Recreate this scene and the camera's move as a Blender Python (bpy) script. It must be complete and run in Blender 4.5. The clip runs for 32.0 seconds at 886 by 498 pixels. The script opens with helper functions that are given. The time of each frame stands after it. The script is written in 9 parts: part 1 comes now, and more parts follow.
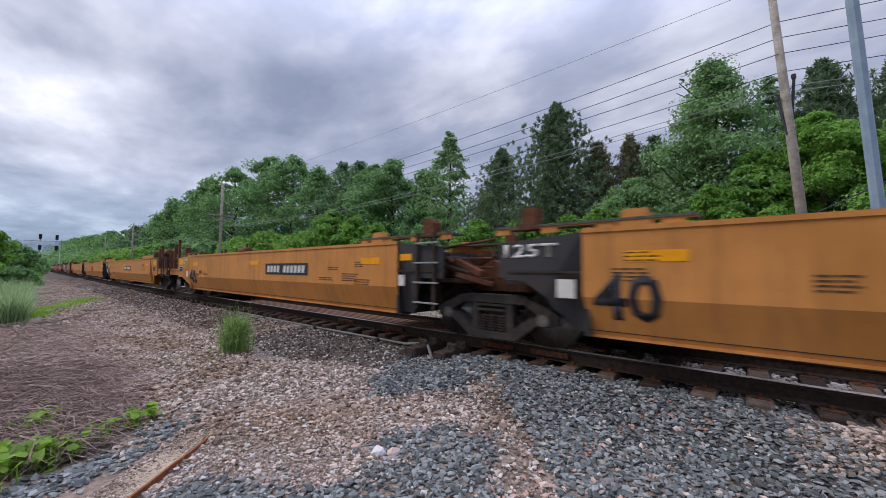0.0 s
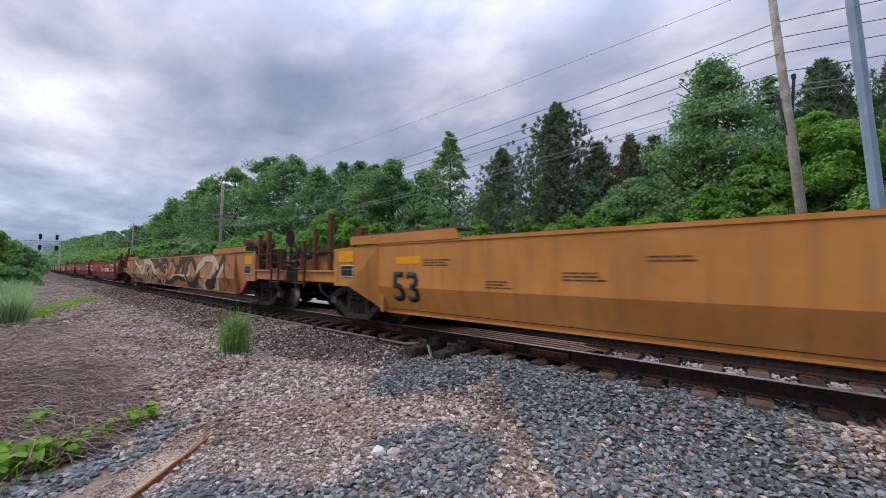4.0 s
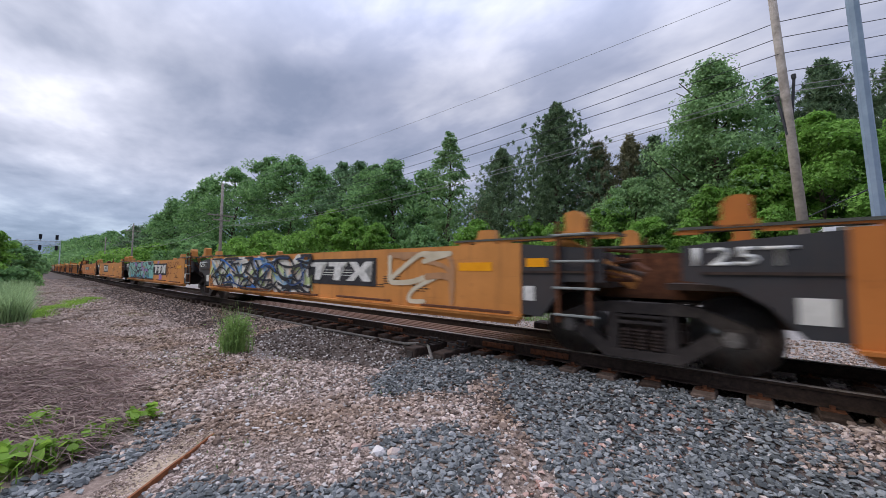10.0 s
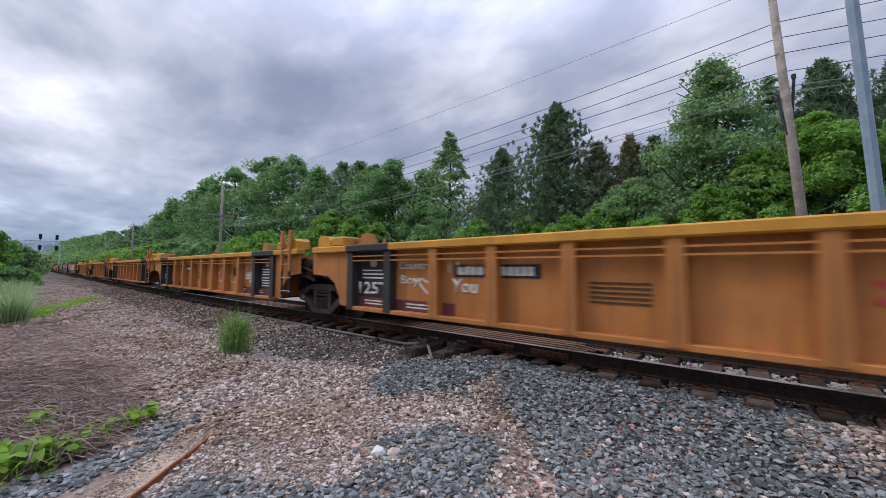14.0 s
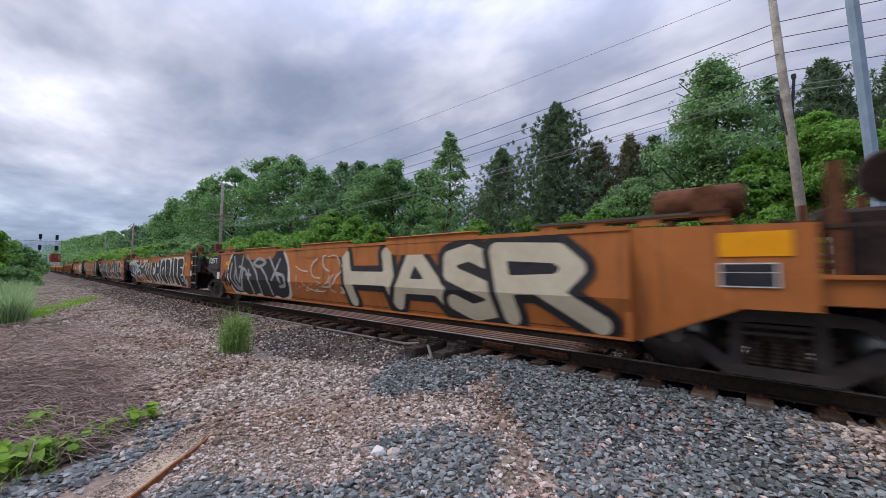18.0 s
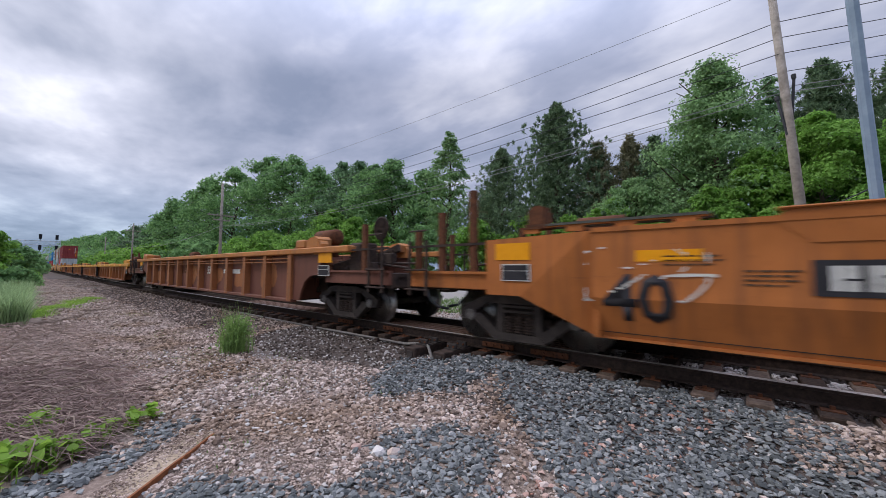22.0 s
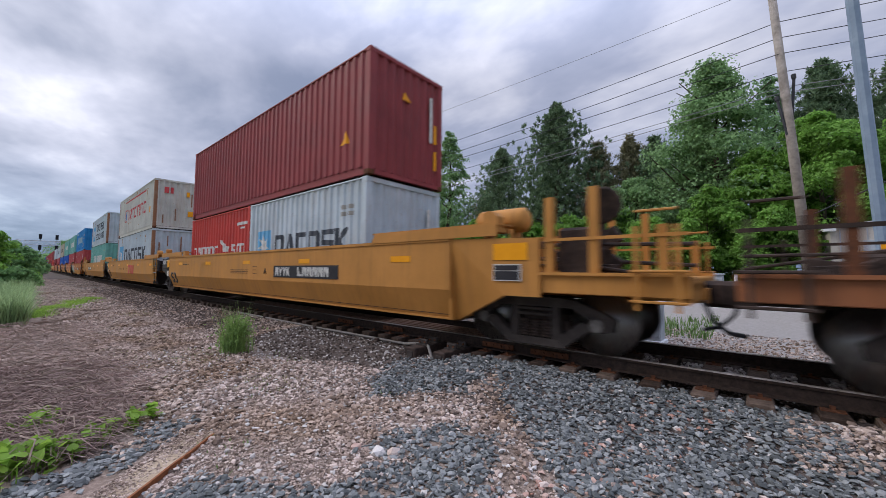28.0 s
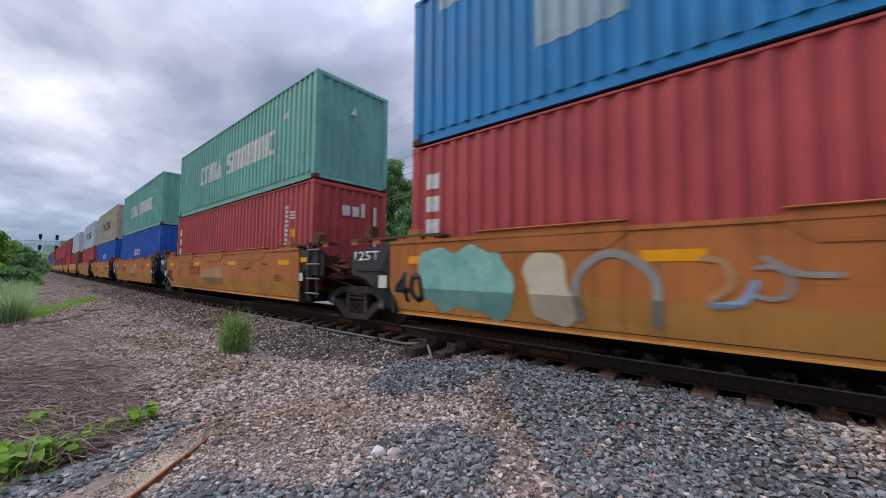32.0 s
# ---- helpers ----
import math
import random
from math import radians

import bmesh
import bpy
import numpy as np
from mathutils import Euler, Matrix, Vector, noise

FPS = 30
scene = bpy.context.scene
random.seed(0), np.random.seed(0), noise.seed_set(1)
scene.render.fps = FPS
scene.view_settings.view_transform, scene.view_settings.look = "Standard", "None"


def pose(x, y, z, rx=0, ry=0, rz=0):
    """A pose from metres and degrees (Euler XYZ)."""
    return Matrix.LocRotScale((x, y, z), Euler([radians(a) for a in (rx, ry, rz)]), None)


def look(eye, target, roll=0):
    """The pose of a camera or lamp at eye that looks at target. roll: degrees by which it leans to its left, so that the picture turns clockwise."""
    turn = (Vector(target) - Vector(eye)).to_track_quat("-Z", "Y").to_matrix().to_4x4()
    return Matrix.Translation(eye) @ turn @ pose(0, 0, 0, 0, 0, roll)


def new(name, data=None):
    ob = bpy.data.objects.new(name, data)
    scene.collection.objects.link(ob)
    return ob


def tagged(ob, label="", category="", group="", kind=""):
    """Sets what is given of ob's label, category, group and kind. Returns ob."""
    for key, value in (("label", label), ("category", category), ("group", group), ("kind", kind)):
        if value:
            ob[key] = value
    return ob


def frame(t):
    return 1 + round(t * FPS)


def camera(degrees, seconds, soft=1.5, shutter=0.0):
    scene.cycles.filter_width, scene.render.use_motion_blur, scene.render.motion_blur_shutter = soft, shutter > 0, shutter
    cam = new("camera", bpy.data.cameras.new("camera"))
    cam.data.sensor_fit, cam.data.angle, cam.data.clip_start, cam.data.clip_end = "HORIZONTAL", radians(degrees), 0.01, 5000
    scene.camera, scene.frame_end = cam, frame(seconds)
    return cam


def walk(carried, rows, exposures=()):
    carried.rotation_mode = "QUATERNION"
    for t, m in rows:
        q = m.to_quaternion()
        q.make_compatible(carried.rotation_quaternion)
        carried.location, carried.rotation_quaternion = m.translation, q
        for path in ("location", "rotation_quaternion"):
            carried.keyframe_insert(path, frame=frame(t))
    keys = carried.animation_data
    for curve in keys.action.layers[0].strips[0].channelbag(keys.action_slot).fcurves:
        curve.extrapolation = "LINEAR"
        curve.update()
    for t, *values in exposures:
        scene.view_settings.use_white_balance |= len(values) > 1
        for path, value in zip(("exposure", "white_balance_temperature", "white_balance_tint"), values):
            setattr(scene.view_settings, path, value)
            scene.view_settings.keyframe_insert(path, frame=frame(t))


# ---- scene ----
# the camera stands still on its tripod
cam = camera(100.94, 32.0, soft=0.75, shutter=0.14)
EYE = (0.0, 0.0, 1.15)
YAW, PITCH = radians(40.31), radians(3.39)
AIM = (-math.sin(YAW) * math.cos(PITCH) * 10, math.cos(YAW) * math.cos(PITCH) * 10, 1.15 + math.sin(PITCH) * 10)
walk(cam, [(0.0, look(EYE, AIM, 0.45)), (32.0, look(EYE, AIM, 0.45))], exposures=[(0.0, 0.0), (32.0, 0.0)])

# ---------------------------------------------------------------- world and sun
SUN_DIR = Vector((-0.66, -0.40, 0.64)).normalized()
THIN_CLOUD = Vector((-0.93, -0.02, 0.385)).normalized()   # where the cloud is thinnest


def build_world():
    w = bpy.data.worlds.new("overcast_sky")
    scene.world = w
    w.use_nodes = True
    nt = w.node_tree
    nt.nodes.clear()
    N, Lk = nt.nodes.new, nt.links.new
    out, bg = N("ShaderNodeOutputWorld"), N("ShaderNodeBackground")
    Lk(bg.outputs[0], out.inputs[0])
    bg.inputs[1].default_value = 1.0
    tc = N("ShaderNodeTexCoord")
    sky = N("ShaderNodeTexSky")
    sky.sky_type, sky.sun_disc = "NISHITA", False
    sky.sun_elevation = math.asin(SUN_DIR.z)
    sky.sun_rotation = math.atan2(SUN_DIR.x, SUN_DIR.y)
    skys = N("ShaderNodeVectorMath"); skys.operation = "SCALE"
    skys.inputs["Scale"].default_value = 0.10
    Lk(sky.outputs[0], skys.inputs[0])
    # flat cloud layer: x/z, y/z
    sep = N("ShaderNodeSeparateXYZ")
    Lk(tc.outputs["Generated"], sep.inputs[0])

    def math_node(op, a, b=None):
        m = N("ShaderNodeMath"); m.operation = op
        for i, v in enumerate((a, b)):
            if v is None:
                continue
            if isinstance(v, (int, float)):
                m.inputs[i].default_value = v
            else:
                Lk(v, m.inputs[i])
        return m.outputs[0]

    zz = math_node("ADD", math_node("MAXIMUM", sep.outputs[2], 0.0), 0.16)
    px, py = math_node("DIVIDE", sep.outputs[0], zz), math_node("DIVIDE", sep.outputs[1], zz)
    comb = N("ShaderNodeCombineXYZ")
    Lk(px, comb.inputs[0]); Lk(py, comb.inputs[1])

    def cloud(scale, detail, rough, offset, stretch=(1, 1, 1), turn=0.0):
        mp = N("ShaderNodeMapping")
        mp.inputs["Location"].default_value = offset
        mp.inputs["Rotation"].default_value = (0, 0, turn)
        mp.inputs["Scale"].default_value = stretch
        Lk(comb.outputs[0], mp.inputs[0])
        nz = N("ShaderNodeTexNoise")
        nz.inputs["Scale"].default_value, nz.inputs["Detail"].default_value, nz.inputs["Roughness"].default_value = scale, detail, rough
        nz.inputs["Distortion"].default_value = 0.15
        Lk(mp.outputs[0], nz.inputs["Vector"])
        return nz.outputs[0]

    big = cloud(0.85, 5, 0.55, (3.1, 1.7, 0.0), (1.0, 1.5, 1), 0.5)
    small = cloud(2.3, 6, 0.52, (0.4, 7.2, 2.0), (1.0, 1.35, 1), 0.5)
    mixv = math_node("ADD", math_node("MULTIPLY", big, 0.62), math_node("MULTIPLY", small, 0.38))
    ramp = N("ShaderNodeValToRGB")
    e = ramp.color_ramp.elements
    e[0].position, e[0].color = 0.37, (0.27, 0.315, 0.46, 1)
    e[1].position, e[1].color = 0.66, (0.79, 0.80, 0.93, 1)
    mid = e.new(0.51); mid.color = (0.43, 0.465, 0.625, 1)
    Lk(mixv, ramp.inputs[0])
    # brightness round the veiled sun
    dot = N("ShaderNodeVectorMath"); dot.operation = "DOT_PRODUCT"
    nrm = N("ShaderNodeVectorMath"); nrm.operation = "NORMALIZE"
    Lk(tc.outputs["Generated"], nrm.inputs[0])
    Lk(nrm.outputs[0], dot.inputs[0])
    dot.inputs[1].default_value = THIN_CLOUD
    near = math_node("POWER", math_node("MAXIMUM", dot.outputs["Value"], 0.0), 24.0)
    glow = N("ShaderNodeMix"); glow.data_type = "RGBA"; glow.blend_type = "ADD"
    gl = math_node("MULTIPLY", near, math_node("ADD", math_node("MULTIPLY", mixv, 2.4), -0.55))
    glow.clamp_result = False
    Lk(math_node("MAXIMUM", gl, 0.0), glow.inputs["Factor"])
    Lk(ramp.outputs[0], glow.inputs["A"])
    glow.inputs["B"].default_value = (0.62, 0.60, 0.60, 1)
    veil = N("ShaderNodeMix"); veil.data_type = "RGBA"
    veil.inputs["Factor"].default_value = 0.90
    Lk(skys.outputs[0], veil.inputs["A"]); Lk(glow.outputs["Result"], veil.inputs["B"])
    # an overcast sky is brightest overhead and dull at the horizon
    up = N("ShaderNodeMapRange"); up.interpolation_type = "SMOOTHSTEP"
    Lk(sep.outputs[2], up.inputs["Value"])
    up.inputs["From Min"].default_value, up.inputs["From Max"].default_value = 0.42, 0.95
    up.inputs["To Min"].default_value, up.inputs["To Max"].default_value = 1.0, 4.0
    low = N("ShaderNodeMapRange"); low.interpolation_type = "SMOOTHSTEP"
    Lk(sep.outputs[2], low.inputs["Value"])
    low.inputs["From Min"].default_value, low.inputs["From Max"].default_value = 0.0, 0.20
    low.inputs["To Min"].default_value, low.inputs["To Max"].default_value = 0.74, 1.0
    lum = N("ShaderNodeVectorMath"); lum.operation = "SCALE"
    Lk(veil.outputs["Result"], lum.inputs[0])
    Lk(math_node("MULTIPLY", up.outputs[0], low.outputs[0]), lum.inputs["Scale"])
    # bluer haze low down
    haze = N("ShaderNodeMapRange"); haze.interpolation_type = "SMOOTHSTEP"
    Lk(sep.outputs[2], haze.inputs["Value"])
    haze.inputs["From Min"].default_value, haze.inputs["From Max"].default_value = 0.02, 0.24
    haze.inputs["To Min"].default_value, haze.inputs["To Max"].default_value = 1.0, 0.0
    tint = N("ShaderNodeMix"); tint.data_type, tint.blend_type = "RGBA", "MULTIPLY"
    Lk(haze.outputs[0], tint.inputs["Factor"]); Lk(lum.outputs[0], tint.inputs["A"])
    tint.inputs["B"].default_value = (0.72, 0.88, 1.0, 1)
    Lk(tint.outputs["Result"], bg.inputs[0])


build_world()
sun = new("sun", bpy.data.lights.new("sun", "SUN"))
sun.data.energy, sun.data.angle, sun.data.color = 1.5, radians(25), (1.0, 0.93, 0.84)
sun.matrix_world = look(tuple(SUN_DIR * 50), (0, 0, 0))


# ---------------------------------------------------------------- materials
def nodes_of(name):
    m = bpy.data.materials.new(name)
    m.use_nodes = True
    nt = m.node_tree
    nt.nodes["Principled BSDF"].inputs["Specular IOR Level"].default_value = 0.22      # dusty surfaces shine little
    return m, nt, nt.nodes["Principled BSDF"]


def noise_node(nt, scale, detail=4, rough=0.55, stretch=(1, 1, 1), space="Object", offset=(0, 0, 0)):
    tc = nt.nodes.new("ShaderNodeTexCoord")
    mp = nt.nodes.new("ShaderNodeMapping")
    mp.inputs["Scale"].default_value = stretch
    mp.inputs["Location"].default_value = offset
    nz = nt.nodes.new("ShaderNodeTexNoise")
    nz.inputs["Scale"].default_value, nz.inputs["Detail"].default_value, nz.inputs["Roughness"].default_value = scale, detail, rough
    nt.links.new(tc.outputs[space], mp.inputs[0])
    nt.links.new(mp.outputs[0], nz.inputs["Vector"])
    return nz


def ramp_node(nt, src, stops):
    r = nt.nodes.new("ShaderNodeValToRGB")
    e = r.color_ramp.elements
    e[0].position, e[0].color = stops[0][0], (*stops[0][1], 1)
    e[1].position, e[1].color = stops[-1][0], (*stops[-1][1], 1)
    for p, c in stops[1:-1]:
        x = e.new(p)
        x.color = (*c, 1)
    nt.links.new(src, r.inputs[0])
    return r


def mix_node(nt, fac, a, b, blend="MIX"):
    m = nt.nodes.new("ShaderNodeMix")
    m.data_type, m.blend_type = "RGBA", blend
    for s, v in (("Factor", fac), ("A", a), ("B", b)):
        if isinstance(v, (int, float)):
            m.inputs[s].default_value = v
        elif isinstance(v, tuple):
            m.inputs[s].default_value = (*v, 1)
        else:
            nt.links.new(v, m.inputs[s])
    return m.outputs["Result"]


def bump_node(nt, bsdf, src, strength=0.3, dist=0.02):
    b = nt.nodes.new("ShaderNodeBump")
    b.inputs["Strength"].default_value, b.inputs["Distance"].default_value = strength, dist
    nt.links.new(src, b.inputs["Height"])
    nt.links.new(b.outputs[0], bsdf.inputs["Normal"])


def paint(name, col, grime=(0.05, 0.035, 0.028), dirt=0.5, rust=0.2, rough=0.55, rustcol=(0.13, 0.045, 0.018)):
    """Weathered coach paint on steel: blotches, vertical run-off, rust specks."""
    m, nt, b = nodes_of(name)
    n1 = noise_node(nt, 0.9, 5, 0.6, (1, 1, 1))
    n2 = noise_node(nt, 2.2, 5, 0.6, (4.0, 1, 0.28))
    n3 = noise_node(nt, 9.0, 6, 0.7)
    fade = ramp_node(nt, n1.outputs[0], [(0.3, tuple(c * 0.78 for c in col)), (0.7, tuple(min(1, c * 1.12 + 0.01) for c in col))])
    runs = ramp_node(nt, n2.outputs[0], [(0.50, (0, 0, 0)), (0.78, (dirt, dirt, dirt))])
    c1 = mix_node(nt, runs.outputs[0], fade.outputs[0], grime)
    specks = ramp_node(nt, n3.outputs[0], [(0.60, (0, 0, 0)), (0.72, (rust, rust, rust))])
    c2 = mix_node(nt, specks.outputs[0], c1, rustcol)
    # broad stains and long scrapes along the sheet
    n4 = noise_node(nt, 0.55, 6, 0.66, (0.8, 1, 1.5), offset=(3.7, 1.1, 5.3))
    stain = ramp_node(nt, n4.outputs[0], [(0.50, (0, 0, 0)), (0.70, (0.75 * dirt, 0.75 * dirt, 0.75 * dirt))])
    c2 = mix_node(nt, stain.outputs[0], c2, tuple(0.62 * c + 0.38 * r for c, r in zip(col, rustcol)))
    n5 = noise_node(nt, 1.6, 5, 0.7, (0.25, 1, 9.0), offset=(1.7, 0.4, 2.3))
    scrape = ramp_node(nt, n5.outputs[0], [(0.63, (0, 0, 0)), (0.70, (0.5 * rust, 0.5 * rust, 0.5 * rust))])
    c2 = mix_node(nt, scrape.outputs[0], c2, grime)
    nt.links.new(c2, b.inputs["Base Color"])
    rr = ramp_node(nt, n1.outputs[0], [(0.3, (rough - 0.1,) * 3), (0.7, (min(1, rough + 0.2),) * 3)])
    nt.links.new(rr.outputs[0], b.inputs["Roughness"])
    bump_node(nt, b, n1.outputs[0], 0.25, 0.02)
    return m


def mottled(name, c1, c2, scale, rough=0.85, bump=0.3, dist=0.01, metal=0.0, island=False, c3=None, space="Object", patch=None):
    m, nt, b = nodes_of(name)
    n = noise_node(nt, scale, 6, 0.65, space=space)
    stops = [(0.3, c1), (0.7, c2)] if c3 is None else [(0.25, c1), (0.5, c2), (0.75, c3)]
    src = n.outputs[0]
    if island:
        g = nt.nodes.new("ShaderNodeNewGeometry")
        a = nt.nodes.new("ShaderNodeMath"); a.operation = "MULTIPLY_ADD"
        nt.links.new(g.outputs["Random Per Island"], a.inputs[0])
        a.inputs[1].default_value = 0.8
        sub = nt.nodes.new("ShaderNodeMath"); sub.operation = "MULTIPLY_ADD"
        nt.links.new(src, sub.inputs[0]); sub.inputs[1].default_value = 0.5; sub.inputs[2].default_value = -0.15
        nt.links.new(sub.outputs[0], a.inputs[2])
        src = a.outputs[0]
        stops = [(0.05, c1), (0.95, c2)] if c3 is None else [(0.05, c1), (0.5, c2), (0.95, c3)]
    r = ramp_node(nt, src, stops)
    col = r.outputs[0]
    if patch:
        area = ramp_node(nt, noise_node(nt, 0.75, 4, 0.62).outputs[0], [(0.46, (0, 0, 0)), (0.66, (0.9, 0.9, 0.9))])
        col = mix_node(nt, area.outputs[0], col, patch, "MULTIPLY")
    nt.links.new(col, b.inputs["Base Color"])
    b.inputs["Roughness"].default_value, b.inputs["Metallic"].default_value = rough, metal
    if bump:
        bump_node(nt, b, n.outputs[0], bump, dist)
    return m


def leaf_mat(name, dark, light):
    m, nt, b = nodes_of(name)
    g = nt.nodes.new("ShaderNodeNewGeometry")
    n = noise_node(nt, 0.8, 3, 0.5)
    mul = nt.nodes.new("ShaderNodeMath"); mul.operation = "MULTIPLY_ADD"
    nt.links.new(n.outputs[0], mul.inputs[0]); mul.inputs[1].default_value = 1.1; mul.inputs[2].default_value = -0.3
    add = nt.nodes.new("ShaderNodeMath"); add.operation = "MULTIPLY_ADD"
    nt.links.new(g.outputs["Random Per Island"], add.inputs[0]); add.inputs[1].default_value = 0.70
    nt.links.new(mul.outputs[0], add.inputs[2])
    r = ramp_node(nt, add.outputs[0], [(0.12, tuple(c * 0.72 for c in dark)), (0.88, tuple(min(0.6, c * 1.12) for c in light))])
    nt.links.new(r.outputs[0], b.inputs["Base Color"])
    b.inputs["Roughness"].default_value = 0.6
    tr = nt.nodes.new("ShaderNodeBsdfTranslucent")
    nt.links.new(r.outputs[0], tr.inputs[0])
    mx = nt.nodes.new("ShaderNodeMixShader")
    mx.inputs[0].default_value = 0.52
    nt.links.new(b.outputs[0], mx.inputs[1]); nt.links.new(tr.outputs[0], mx.inputs[2])
    nt.links.new(mx.outputs[0], nt.nodes["Material Output"].inputs[0])
    return m


M = {}
M["orange"] = paint("orange_car_paint", (0.53, 0.215, 0.050), dirt=0.45, rust=0.30)
M["orange_new"] = paint("fresh_orange_car_paint", (0.45, 0.200, 0.042), dirt=0.28, rust=0.10)
# stronger orange for lower sheets, with the light they catch mixed into the colour
M["orange_low_lit"] = paint("bright_orange_skirt_paint", (0.66, 0.30, 0.070), dirt=0.40, rust=0.30)
M["orange_warm"] = paint("reddish_orange_car_paint", (0.47, 0.155, 0.030), dirt=0.5, rust=0.4)
M["orange_old"] = paint("rusted_orange_car_paint", (0.42, 0.135, 0.030), dirt=0.7, rust=0.55)
M["red"] = paint("maroon_car_paint", (0.26, 0.030, 0.026), dirt=0.5, rust=0.3)
M["brown"] = paint("brown_rusty_steel", (0.170, 0.048, 0.032), dirt=0.6, rust=0.6)
M["brown_side"] = paint("brown_weathered_side_paint", (0.165, 0.062, 0.040), dirt=0.5, rust=0.5, grime=(0.07, 0.035, 0.022))
M["rust_side"] = paint("orange_brown_rusted_steel", (0.29, 0.105, 0.040), dirt=0.55, rust=0.6, grime=(0.10, 0.045, 0.025))
M["rib_orange"] = paint("dusty_orange_rib_paint", (0.44, 0.170, 0.045), dirt=0.5, rust=0.35)
M["rib_worn"] = paint("worn_rust_orange_rib_paint", (0.32, 0.120, 0.042), dirt=0.55, rust=0.45)
M["tan_old"] = paint("faded_tan_paint", (0.40, 0.21, 0.10), dirt=0.5, rust=0.4)
M["orange_tan"] = paint("sun_bleached_orange_paint", (0.45, 0.185, 0.070), dirt=0.45, rust=0.4)
M["yellow_sill"] = paint("yellow_sill_paint", (0.55, 0.26, 0.035), dirt=0.4, rust=0.3)
M["black"] = paint("black_end_paint", (0.034, 0.033, 0.034), grime=(0.06, 0.05, 0.04), dirt=0.4, rust=0.2)
M["rust"] = mottled("rusty_steel", (0.05, 0.022, 0.013), (0.16, 0.060, 0.026), 14, 0.9, 0.4, 0.006)
M["dark_rust"] = mottled("grimy_dark_steel", (0.018, 0.014, 0.012), (0.07, 0.045, 0.034), 8, 0.85, 0.4, 0.006)
M["bogie"] = mottled("bogie_cast_steel", (0.022, 0.018, 0.016), (0.072, 0.058, 0.050), 6, 0.8, 0.4, 0.008)
M["wheel"] = mottled("wheel_steel", (0.030, 0.024, 0.021), (0.100, 0.080, 0.067), 5, 0.7, 0.3, 0.004)
M["tread"] = mottled("polished_tread", (0.35, 0.33, 0.31), (0.55, 0.53, 0.50), 20, 0.35, 0.1, 0.002, metal=0.9)
M["cap"] = mottled("bearing_cap_steel", (0.10, 0.09, 0.08), (0.22, 0.20, 0.18), 20, 0.6, 0.2, 0.003)
M["grate"] = mottled("galvanised_walkway", (0.14, 0.15, 0.14), (0.27, 0.28, 0.26), 12, 0.7, 0.2, 0.004)
M["plank_dark"] = mottled("grimy_walkway_grating", (0.045, 0.045, 0.038), (0.115, 0.115, 0.095), 12, 0.8, 0.2, 0.004)
M["plum"] = mottled("plum_band_paint", (0.085, 0.026, 0.030), (0.160, 0.052, 0.054), 5, 0.7, 0.05, 0.002)
M["plum_spray"] = mottled("dark_plum_spray_paint", (0.045, 0.030, 0.050), (0.085, 0.060, 0.085), 3, 0.7, 0.05, 0.002)
M["cyan_spray"] = mottled("cyan_spray_paint", (0.075, 0.29, 0.40), (0.15, 0.42, 0.52), 3, 0.7, 0.05, 0.002)
M["taupe_spray"] = mottled("taupe_spray_paint", (0.20, 0.185, 0.16), (0.33, 0.31, 0.27), 3, 0.7, 0.05, 0.002)
M["sand_spray"] = mottled("sand_spray_paint", (0.46, 0.39, 0.27), (0.60, 0.53, 0.39), 3, 0.7, 0.05, 0.002)
M["lime_spray"] = mottled("lime_spray_paint", (0.34, 0.42, 0.17), (0.50, 0.56, 0.30), 3, 0.7, 0.05, 0.002)
M["peach_spray"] = mottled("peach_spray_paint", (0.48, 0.34, 0.23), (0.62, 0.49, 0.37), 3, 0.7, 0.05, 0.002)
M["royal_spray"] = mottled("strong_blue_spray_paint", (0.02, 0.09, 0.30), (0.05, 0.17, 0.44), 3, 0.7, 0.05, 0.002)
M["amber"] = mottled("amber_reflector_sheet", (0.70, 0.27, 0.004), (0.80, 0.34, 0.008), 6, 0.35, 0.05, 0.002)
M["white_mark"] = mottled("worn_white_stencil", (0.42, 0.41, 0.37), (0.72, 0.70, 0.65), 10, 0.7, 0.05, 0.002)
M["dark_mark"] = mottled("worn_black_stencil", (0.045, 0.028, 0.018), (0.11, 0.060, 0.030), 10, 0.7, 0.05, 0.002)
M["rust_mark"] = mottled("faded_red_stencil", (0.22, 0.035, 0.020), (0.32, 0.060, 0.030), 10, 0.7, 0.05, 0.002)
M["beige"] = mottled("beige_metal_cladding", (0.42, 0.39, 0.34), (0.54, 0.50, 0.44), 2, 0.6, 0.05, 0.003)
M["ink"] = mottled("black_panel_paint", (0.014, 0.014, 0.018), (0.035, 0.033, 0.035), 7, 0.6, 0.05, 0.002)
M["pale_spray"] = mottled("pale_spray_paint", (0.50, 0.47, 0.41), (0.66, 0.63, 0.56), 5, 0.7, 0.05, 0.002)
M["pale_grey_spray"] = mottled("pale_grey_spray_paint", (0.22, 0.215, 0.20), (0.40, 0.39, 0.37), 5, 0.7, 0.05, 0.002)
M["teal_spray"] = mottled("teal_spray_paint", (0.12, 0.32, 0.27), (0.28, 0.50, 0.42), 3, 0.7, 0.05, 0.002)
M["blue_spray"] = mottled("light_blue_spray_paint", (0.10, 0.22, 0.36), (0.30, 0.42, 0.52), 3, 0.7, 0.05, 0.002)
M["navy_spray"] = mottled("navy_spray_paint", (0.015, 0.03, 0.08), (0.04, 0.07, 0.15), 3, 0.7, 0.05, 0.002)
M["cream_spray"] = mottled("cream_green_spray_paint", (0.40, 0.42, 0.26), (0.58, 0.60, 0.44), 2, 0.7, 0.05, 0.002)
